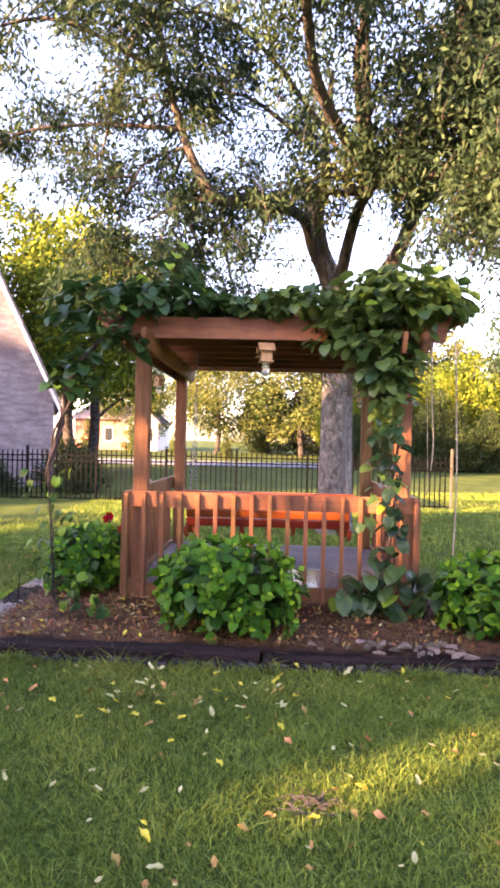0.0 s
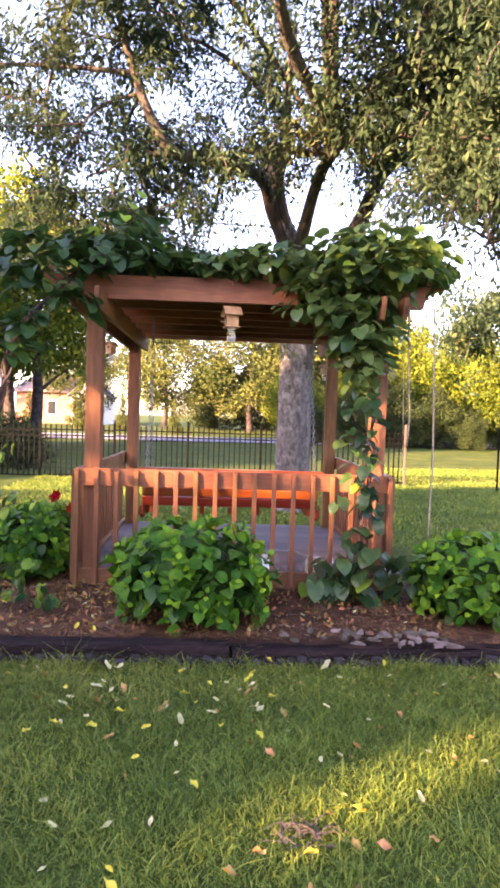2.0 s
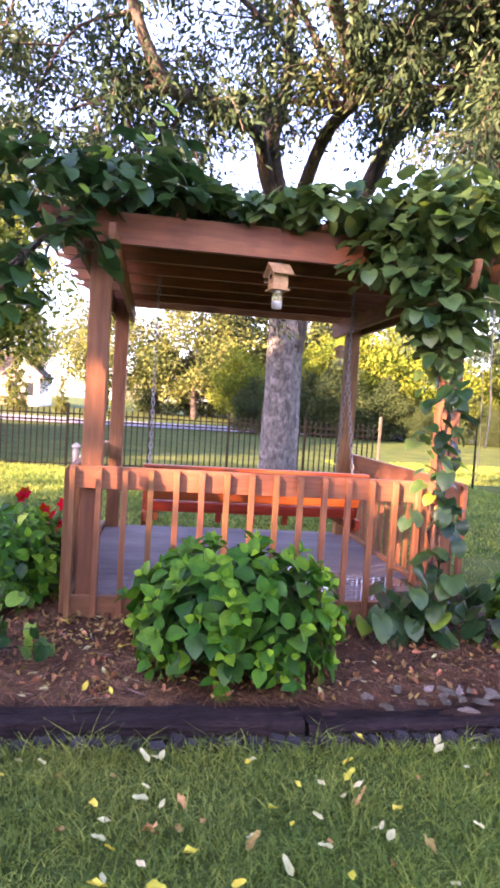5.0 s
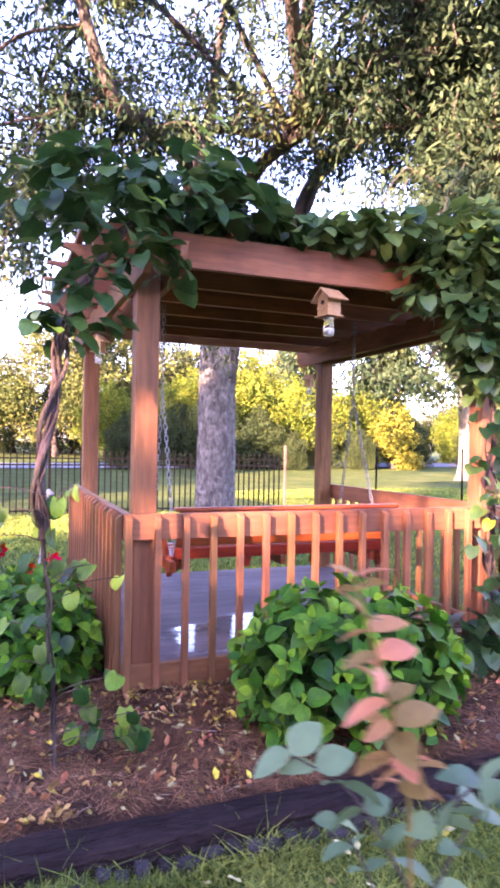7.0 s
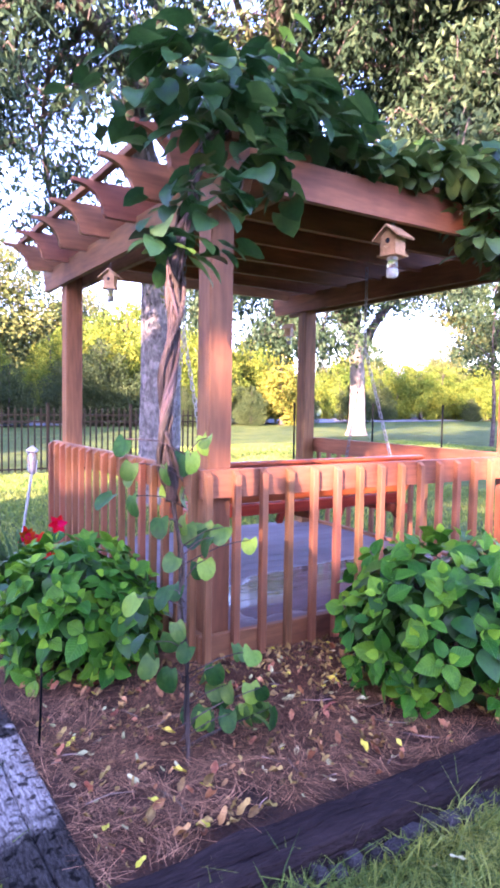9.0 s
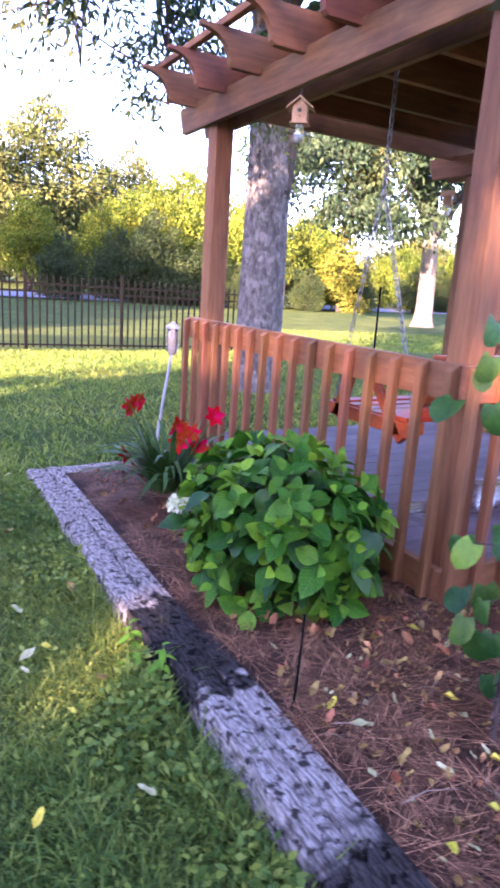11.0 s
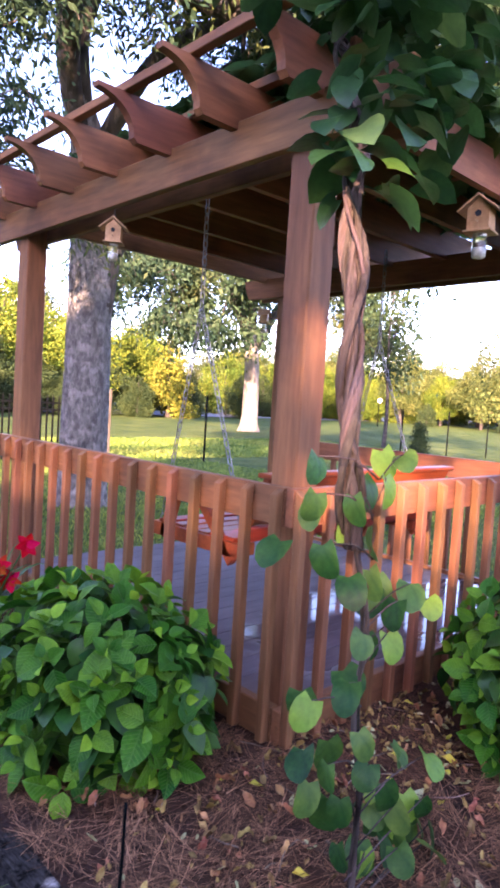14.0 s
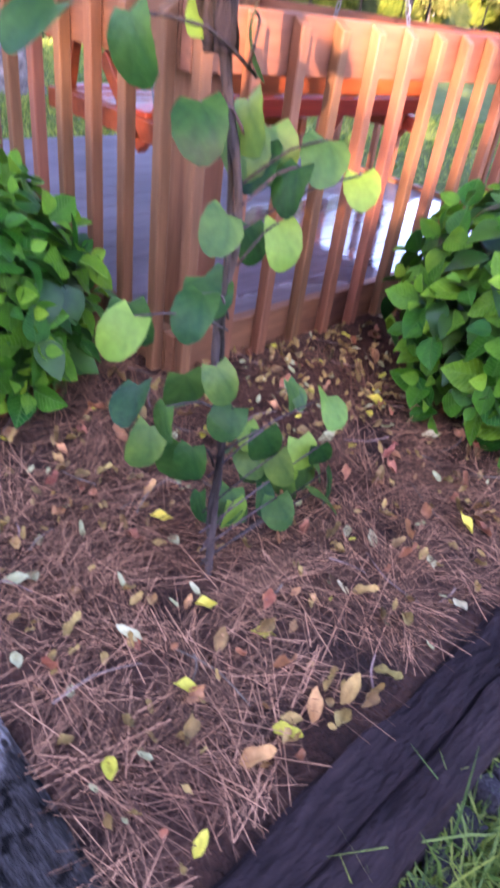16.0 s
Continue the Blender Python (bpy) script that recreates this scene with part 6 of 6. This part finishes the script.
for kind, share in (("brown", 560), ("pale", 130), ("yellow", 36)):
    ps = []
    for i in range(share):
        x, y = (rf.uniform(-0.78, 2.7), rf.uniform(-1.0, 0.0)) if i % 3 else (rf.uniform(-0.1, 0.8), rf.uniform(-0.45, -0.03))
        ps.append(leaf_pose(Vector((x, y, mulch_z(x, y) + 0.030)), rf.uniform(0, 6.283), rf.uniform(-0.5, 0.5), rf.uniform(0.22, 0.62), rf, 0.8))
    ob = joined_leaves("leaf_litter", FL[kind], ps, [FL[kind].materials[0]], None)
    tagged(ob, "dry " + kind + " leaf litter scattered over the mulch", "leaf litter")


def mulch_scraps():
    """Curled orange scraps of leaf and thin dry twigs lying in the straw."""
    rng = random.Random(17)
    scrap = leaf_mesh("scrap", ORANGELEAF, 0.050, 0.030, 1.2, -0.8, rows=5, wave=0.18)
    spot = lambda: (rng.uniform(-0.78, 2.6), rng.uniform(-1.0, -0.02)) if rng.random() < 0.7 else (rng.uniform(-0.78, -0.06), rng.uniform(-0.3, 2.1))
    ps = []
    for i in range(620):
        x, y = spot()
        ps.append(leaf_pose(Vector((x, y, mulch_z(x, y) + 0.028)), rng.uniform(0, 6.283), rng.uniform(-0.5, 0.5), rng.uniform(0.3, 0.85), rng, 1.0))
    tagged(joined_leaves("leaf_scraps", scrap, ps, [ORANGELEAF], None), "curled orange-brown leaf scraps in the mulch", "leaf litter")
    vs, fs = [], []
    for i in range(130):
        x, y = spot()
        a, ln = rng.uniform(0, 6.283), rng.uniform(0.05, 0.17)
        z = mulch_z(x, y) + 0.030
        p = [np.array((x, y, z)), np.array((x + 0.5 * ln * math.cos(a + 0.2), y + 0.5 * ln * math.sin(a + 0.2), z + rng.uniform(0, 0.012))), np.array((x + ln * math.cos(a), y + ln * math.sin(a), z + rng.uniform(-0.004, 0.014)))]
        v, f = tube_data(smooth_path(p, 2), np.linspace(0.0024, 0.0013, 5), 4)
        fs += [tuple(q + len(vs) for q in ff) for ff in f]
        vs += v
    tagged(raw("dry_twigs", vs, fs, [STICK]), "thin dry twigs lying in the mulch", "twigs", kind="stuff")


mulch_scraps()


for kind, share in (("brown", 60), ("pale", 90), ("yellow", 50)):
    ps = []
    for i in range(share):
        x, y = rf.uniform(-1.2, 3.6), -1.28 - 3.0 * rf.random() ** 1.2
        ps.append(leaf_pose(Vector((x, y, lawn_height(x, y) + 0.034)), rf.uniform(0, 6.283), rf.uniform(-0.4, 0.4), rf.uniform(0.45, 0.85), rf, 0.6))
    tagged(joined_leaves("lawn_litter", FL[kind], ps, [FL[kind].materials[0]], None), "small " + kind + " leaves scattered over the lawn", "leaf litter")


def weed_sprig(at, h, seed):
    """A small broad-leaved weed: a stem with leaves in turn."""
    rng = random.Random(seed)
    t = thing("weed_sprig", at, "small green broad-leaved weed growing beside the tie", "weed", "weeds at the tie joint")
    top = (at[0] + rng.uniform(-0.03, 0.03), at[1] + rng.uniform(-0.03, 0.03), at[2] + h)
    tube("stem", [at, ((at[0] + top[0]) / 2 + 0.01, (at[1] + top[1]) / 2, at[2] + h * 0.5), top], 0.0025, 0.0015, LILYLEAF, t, sides=5, n=3)
    blade = leaf_mesh("leaf", HYDNEW, 0.060, 0.019, 0.35, 0.5, rows=5)
    for k in range(9):
        q = 0.25 + 0.75 * k / 8
        p = Vector(at).lerp(Vector(top), q)
        mesh_object("leaf", blade, t, m=leaf_pose(p, k * 2.4 + rng.uniform(-0.3, 0.3), rng.uniform(-0.6, 0.3), rng.uniform(0.7, 1.25) * (1.1 - 0.3 * q), rng, 0.4))
    return t


weed_sprig((-1.065, 0.31, -0.09), 0.12, 3)
weed_sprig((-1.03, 0.12, -0.09), 0.15, 4)
weed_sprig((-1.10, 0.20, -0.09), 0.08, 5)


# pale flat stones by the front tie
def flat_stones():
    rng = random.Random(15)
    for i in range(38):
        bm = bmesh.new()
        bmesh.ops.create_icosphere(bm, subdivisions=2, radius=0.5)
        for q in bm.verts:
            q.co *= 1 + 0.9 * noise.noise(q.co * 2.6 + Vector((i * 5.1, 2, 0)))
            q.co.z = max(-0.3, min(0.32, q.co.z * 0.9))
        me = bpy.data.meshes.new("flat_stone")
        bm.to_mesh(me)
        bm.free()
        me.materials.append(PALESTONE)
        x, y = rng.uniform(1.50, 2.55), rng.uniform(-1.14, -0.88)
        ob = new("flat_stone", me)
        ob.matrix_world = pose(x, y, 0.012 + rng.uniform(0, 0.02), rng.uniform(-14, 14), rng.uniform(-14, 14), rng.uniform(0, 360)) @ Matrix.Diagonal((rng.uniform(0.03, 0.10), rng.uniform(0.02, 0.055), 0.035, 1))
        tagged(ob, "pale flat broken stone lying at the bed's edge", "stone", "stones at the bed's edge")


flat_stones()


def dry_tuft(at):
    rng = random.Random(8)
    t = thing("dry_tuft", at, "clump of dry greyish stems lying on the lawn", "dry stems")
    vs, fs = [], []
    for i in range(34):
        a = rng.uniform(0, 6.283)
        L = rng.uniform(0.05, 0.11)
        o = np.array((at[0] + rng.uniform(-0.1, 0.1), at[1] + rng.uniform(-0.06, 0.06), at[2]))
        p = [o, o + np.array((math.cos(a) * L * 0.5, math.sin(a) * L * 0.5, rng.uniform(0.008, 0.03))), o + np.array((math.cos(a) * L, math.sin(a) * L, rng.uniform(0.0, 0.03)))]
        v, f = tube_data(smooth_path(p, 3), np.linspace(0.0035, 0.0015, 7), 4)
        fs += [tuple(q + len(vs) for q in ff) for ff in f]
        vs += v
    tagged(raw("dry_stem", vs, fs, [PALEWOOD], t), kind="stuff")


dry_tuft((1.41, -2.76, lawn_height(1.41, -2.76) + 0.025))

# ---------------------------------------------------------------- houses
E0, DW = Vector((-5.45, 14.0, 0)), Vector((-0.94, -0.34, 0))


def brick_house():
    """Gable end of a whitewashed brick house behind the fence."""
    h = thing("brick_house", (-8, 16, 0), "pale whitewashed brick house with a steep gable roof", "house")
    span_w, eave, ridge = 5.0, 2.6, 2.6 + 2.5 * 2.1
    depth = 9.0
    back = Vector((-0.34, 0.94, 0)) * depth
    pts = [E0 + Vector((0, 0, -0.4)), E0 + DW * span_w + Vector((0, 0, -0.4)), E0 + DW * span_w + Vector((0, 0, eave)), E0 + DW * span_w / 2 + Vector((0, 0, ridge)), E0 + Vector((0, 0, eave))]
    vs = pts + [p + back for p in pts]
    raw("wall", vs, [(0, 1, 2, 3, 4), (9, 8, 7, 6, 5), (0, 5, 6, 1), (0, 4, 9, 5), (1, 6, 7, 2)], [BRICK], h, "whitewashed brick wall")
    for s in (0, 1):
        a = E0 + (DW * span_w if s else Vector()) + Vector((0, 0, eave))
        b = E0 + DW * span_w / 2 + Vector((0, 0, ridge))
        d = (b - a).normalized()
        lo, hi = a - d * 0.45 - back.normalized() * 0.35, b - back.normalized() * 0.35
        n = Vector((0, 0, 0.16))
        up = Vector((0, 0, 0.02))
        q = [lo + up, hi + up, hi + up + back * 1.08, lo + up + back * 1.08]
        raw("roof", q + [p + n for p in q], [(3, 2, 1, 0), (4, 5, 6, 7), (0, 1, 5, 4), (1, 2, 6, 5), (2, 3, 7, 6), (3, 0, 4, 7)], [SHINGLE], h, "dark shingle roof slope")
        f = [lo - Vector((0, 0, 0.20)), hi - Vector((0, 0, 0.20)), hi + up, lo + up]
        o = -back.normalized() * 0.03
        raw("barge_board", [p + o for p in f] + [p + o * 2 for p in f], [(3, 2, 1, 0), (4, 5, 6, 7), (0, 1, 5, 4), (2, 3, 7, 6), (1, 2, 6, 5), (3, 0, 4, 7)], [TRIM], h, "pale painted barge board")
    return h


brick_house()


def far_house(x, y):
    """A brick house with a white gabled front wing, across the road."""
    h = thing("far_house", (x, y, 0.3), "small red brick house with a white gabled front across the road", "house")
    part("wall", box((x - 3.6, y, 1.7), (6.4, 7, 3.2), bevel=0.02), REDBRICK, h, "red brick wall")
    wing = [(x - 1.55, 0.2), (x + 1.55, 0.2), (x + 1.55, 3.1), (x, 4.5), (x - 1.55, 3.1)]
    y0, y1 = y - 4.0, y + 3.0
    vs = [(a, y0, b) for a, b in wing] + [(a, y1, b) for a, b in wing]
    raw("front_wing", vs, [(0, 1, 2, 3, 4), (9, 8, 7, 6, 5), (0, 5, 6, 1), (1, 6, 7, 2), (0, 4, 9, 5)], [TRIM], h, "white painted front gable")
    for sx in (-1, 1):
        a, b = (x + sx * 1.85, 2.84), (x, 4.5)
        q = [(a[0], y0 - 0.3, a[1]), (b[0], y0 - 0.3, b[1]), (b[0], y1, b[1]), (a[0], y1, a[1])]
        up = [(u, v, w + 0.16) for u, v, w in q]
        raw("wing_roof", q + up, [(3, 2, 1, 0), (4, 5, 6, 7), (0, 1, 5, 4), (1, 2, 6, 5), (2, 3, 7, 6), (3, 0, 4, 7)], [SHINGLE], h, "grey-brown roof slope")
    vs = [(x - 7.4, y - 4.0, 3.2), (x - 0.2, y - 4.0, 3.2), (x - 0.2, y + 4.2, 3.2), (x - 7.4, y + 4.2, 3.2), (x - 5.8, y, 5.2), (x - 0.2, y, 5.2)]
    raw("roof", vs, [(0, 1, 5, 4), (1, 2, 5), (2, 3, 4, 5), (3, 0, 4), (3, 2, 1, 0)], [SHINGLE], h, "grey-brown hip roof")
    for wx in (x - 0.75, x + 0.70, x - 3.4):
        yy = y0 if wx > x - 2 else y - 3.5
        w = part("window", box((wx, yy - 0.03, 1.75), (0.95, 0.08, 1.45), bevel=0.01), TRIM, h, "white framed window")
        part("pane", box((wx, yy - 0.09, 1.75), (0.75, 0.03, 1.25), bevel=0), DARKGLASS, w, "dark pane")


far_house(-11.9, 62)

# overhead line on poles along the road, and a round road sign
pole = thing("utility_pole", (0, 0, 0), "grey wooden utility pole by the road", "utility pole", "poles along the road")
part("shaft", box((0, 0, 4.0), (0.24, 0.24, 8.6), bevel=0.06), PALEWOOD, pole)
part("cross_arm", box((0, 0, 7.6), (0.14, 1.8, 0.14), bevel=0.02), PALEWOOD, pole)
pole.matrix_world = pose(-26, 36, 0.2, 0, 0, 90)
copy_thing(pole, pose(64, 37.5, 0.3, 0, 0, 90))
for dz in (7.7, 6.6):
    line = thing("overhead_line", (19, 36.8, dz), "dark overhead power line above the road", "power line", "lines along the road")
    tube("wire", [(-26, 36, dz), (19, 36.8, dz - 1.1), (64, 37.5, dz)], 0.018, 0.018, IRON, line, sides=4, n=10)
sg = thing("road_sign", (36, 25.5, 0), "small round pale road sign on a post", "road sign")
part("post", box((36, 25.5, 0.9), (0.06, 0.06, 2.2), bevel=0.01), IRON, sg)
disc = bmesh.new()
bmesh.ops.create_cone(disc, cap_ends=True, segments=8, radius1=0.17, radius2=0.17, depth=0.03, matrix=pose(36, 25.45, 1.9, 90, 0, -54))
part("plate", disc, SIGN, sg)


# ---------------------------------------------------------------- pine needles and grass
def needles():
    rng = np.random.default_rng(3)
    n = 185000
    x, y = rng.uniform(-0.82, 3.4, n), rng.uniform(-0.985, 2.2, n)
    near = (y < 0.02) | (x < -0.04)
    x, y = x[near], y[near]
    clump = np.array([noise.noise((a * 8, b * 8, 2)) + 0.6 * noise.noise((a * 21, b * 21, 6)) for a, b in zip(x, y)])
    keep = rng.random(len(x)) < np.where((x < 1.3), 1.0, 0.6) * np.clip(0.62 + 1.9 * clump, 0.10, 1.0)
    x, y = x[keep], y[keep]
    z = np.array([mulch_z(a, b) for a, b in zip(x, y)]) + rng.uniform(0.004, 0.034, len(x))
    # needles lie in loose sheaves that turn slowly over the bed
    field = np.array([noise.noise((a * 2.3, b * 2.3, 5)) for a, b in zip(x, y)]) * 5
    a = field + rng.normal(size=len(x)) * 0.75
    L = rng.uniform(0.07, 0.19, len(x))
    w = rng.uniform(0.0004, 0.0009, len(x))
    d = np.stack([np.cos(a), np.sin(a), rng.normal(size=len(x)) * 0.10], 1)
    s = np.stack([-np.sin(a), np.cos(a), np.zeros(len(x))], 1) * w[:, None]
    c = np.stack([x, y, z], 1)
    e0, e1 = c - d * L[:, None] / 2, c + d * L[:, None] / 2
    ob = quads("pine_straw", np.stack([e0 - s, e0 + s, e1 + s, e1 - s], 1), [STRAW])
    tagged(ob, "loose reddish-brown pine needles over the bed", "pine straw", kind="stuff")


def grass():
    rng = np.random.default_rng(4)
    P = []
    for x0, x1, y0, y1, n in ((-0.8, 3.1, -3.5, -1.19, 84000), (-1.2, 4.0, -4.4, -1.19, 34000), (-2.5, -1.03, -1.4, 2.6, 80000), (-3.2, -1.03, 2.2, 5.5, 26000), (-3.0, 7.5, 2.5, 10.0, 74000), (5.5, 17.0, 10.3, 15.5, 36000), (-5.0, 7.0, -8.5, -4.2, 16000), (-5.0, -1.0, -4.5, -1.3, 9000), (2.9, 7.5, -4.5, 2.6, 12000), (-5.5, -2.4, -1.4, 6.0, 9000), (-1.2, 0.5, -1.5, -1.19, 4000)):
        P.append(np.stack([rng.uniform(x0, x1, n), rng.uniform(y0, y1, n)], 1))
    P = np.concatenate(P)
    x, y = P[:, 0], P[:, 1]
    ok = ~(((x > -1.05) & (x < 4.3) & (y > -1.2) & (y < 2.4) & ((y < 0.3) | (x < 0.3))) | ((x > -0.1) & (x < 2.6) & (y > -0.2) & (y < 2.5)))
    x, y = x[ok], y[ok]
    z = np.array([lawn_height(a, b) for a, b in zip(x, y)])
    n = len(x)
    tuft = np.array([noise.noise((a * 6, b * 6, 1)) for a, b in zip(x, y)])
    h = rng.uniform(0.016, 0.042, n) * (1 + 0.7 * tuft) * np.where(y > 2.4, 1.35, 1)
    edge = ((y < -1.19) & (y > -1.30) & (x > -1.1)) | ((x > -1.17) & (x < -1.03) & (y > -1.3) & (y < 2.4))
    h = np.where(edge, h * 1.7, h)
    h = np.where(rng.random(n) < 0.05, h * 1.9, h)
    w = rng.uniform(0.0016, 0.0034, n) * np.where(y > 10.2, 5.0, np.where(y > 2.4, 2.6, np.where((y < -4.2) | (x < -2.4) | (x > 3.1), 2.2, 1)))
    a = rng.uniform(0, 2 * np.pi, n)
    lean = rng.normal(size=(n, 2)) * 0.85
    s = np.stack([np.cos(a) * w, np.sin(a) * w, np.zeros(n)], 1)
    o = np.stack([x, y, z - 0.004], 1)
    m = o + np.stack([lean[:, 0] * h * 0.4, lean[:, 1] * h * 0.4, h * 0.62], 1)
    t = o + np.stack([lean[:, 0] * h, lean[:, 1] * h, h], 1)
    V = np.empty((n, 6, 3))
    V[:, 0], V[:, 1], V[:, 2], V[:, 3], V[:, 4], V[:, 5] = o - s, o + s, m - s * 0.8, m + s * 0.8, t - s * 0.1, t + s * 0.1
    me = bpy.data.meshes.new("grass")
    me.vertices.add(6 * n)
    me.vertices.foreach_set("co", V.astype(np.float32).ravel())
    idx = (np.arange(n)[:, None] * 6 + np.array((0, 1, 3, 2, 2, 3, 5, 4))[None]).astype(np.int32).ravel()
    me.loops.add(8 * n)
    me.loops.foreach_set("vertex_index", idx)
    me.polygons.add(2 * n)
    me.polygons.foreach_set("loop_start", np.arange(0, 8 * n, 4, dtype=np.int32))
    me.materials.append(GRASS)
    me.update(calc_edges=True)
    ob = mesh_object("grass", me)
    tagged(ob, "short green lawn grass with uneven blades", "grass", kind="stuff")


def weeds():
    """Broad-leaved weeds and clover along the grey ties."""
    rng = np.random.default_rng(12)
    n = 8200
    x = -1.045 - np.abs(rng.normal(size=n)) * 0.13
    y = rng.uniform(-1.2, 2.2, n)
    k = np.array([noise.noise((a * 3, b * 3, 9)) for a, b in zip(x, y)]) + rng.uniform(-0.2, 0.2, n)
    x, y = x[k > 0.0], y[k > 0.0]
    z = np.array([lawn_height(a, b) for a, b in zip(x, y)]) + rng.uniform(0.01, 0.07, len(x))
    d = rng.normal(size=(len(x), 3)) * np.array((1, 1, 0.45)) + np.array((0, 0, 0.25))
    v = leaf_quads(np.stack([x, y, z], 1), d, 0.030, 0.017, rng)
    n = 26000
    cx, cy = rng.uniform(-2.7, -1.05, n), rng.uniform(-1.5, 3.2, n)
    k = np.array([noise.noise((a * 1.6, b * 1.6, 4)) for a, b in zip(cx, cy)]) + rng.uniform(-0.35, 0.35, n)
    cx, cy = cx[k > 0.0], cy[k > 0.0]
    cz = np.array([lawn_height(a, b) for a, b in zip(cx, cy)]) + rng.uniform(0.008, 0.030, len(cx))
    d = rng.normal(size=(len(cx), 3)) * np.array((1, 1, 0.4)) + np.array((0, 0, 0.2))
    v = np.concatenate([v, leaf_quads(np.stack([cx, cy, cz], 1), d, 0.018, 0.011, rng)])
    tagged(quads("weeds", v, [GRASS]), "low broad-leaved weeds along the grey ties", "weeds", kind="stuff")


needles()
grass()
weeds()
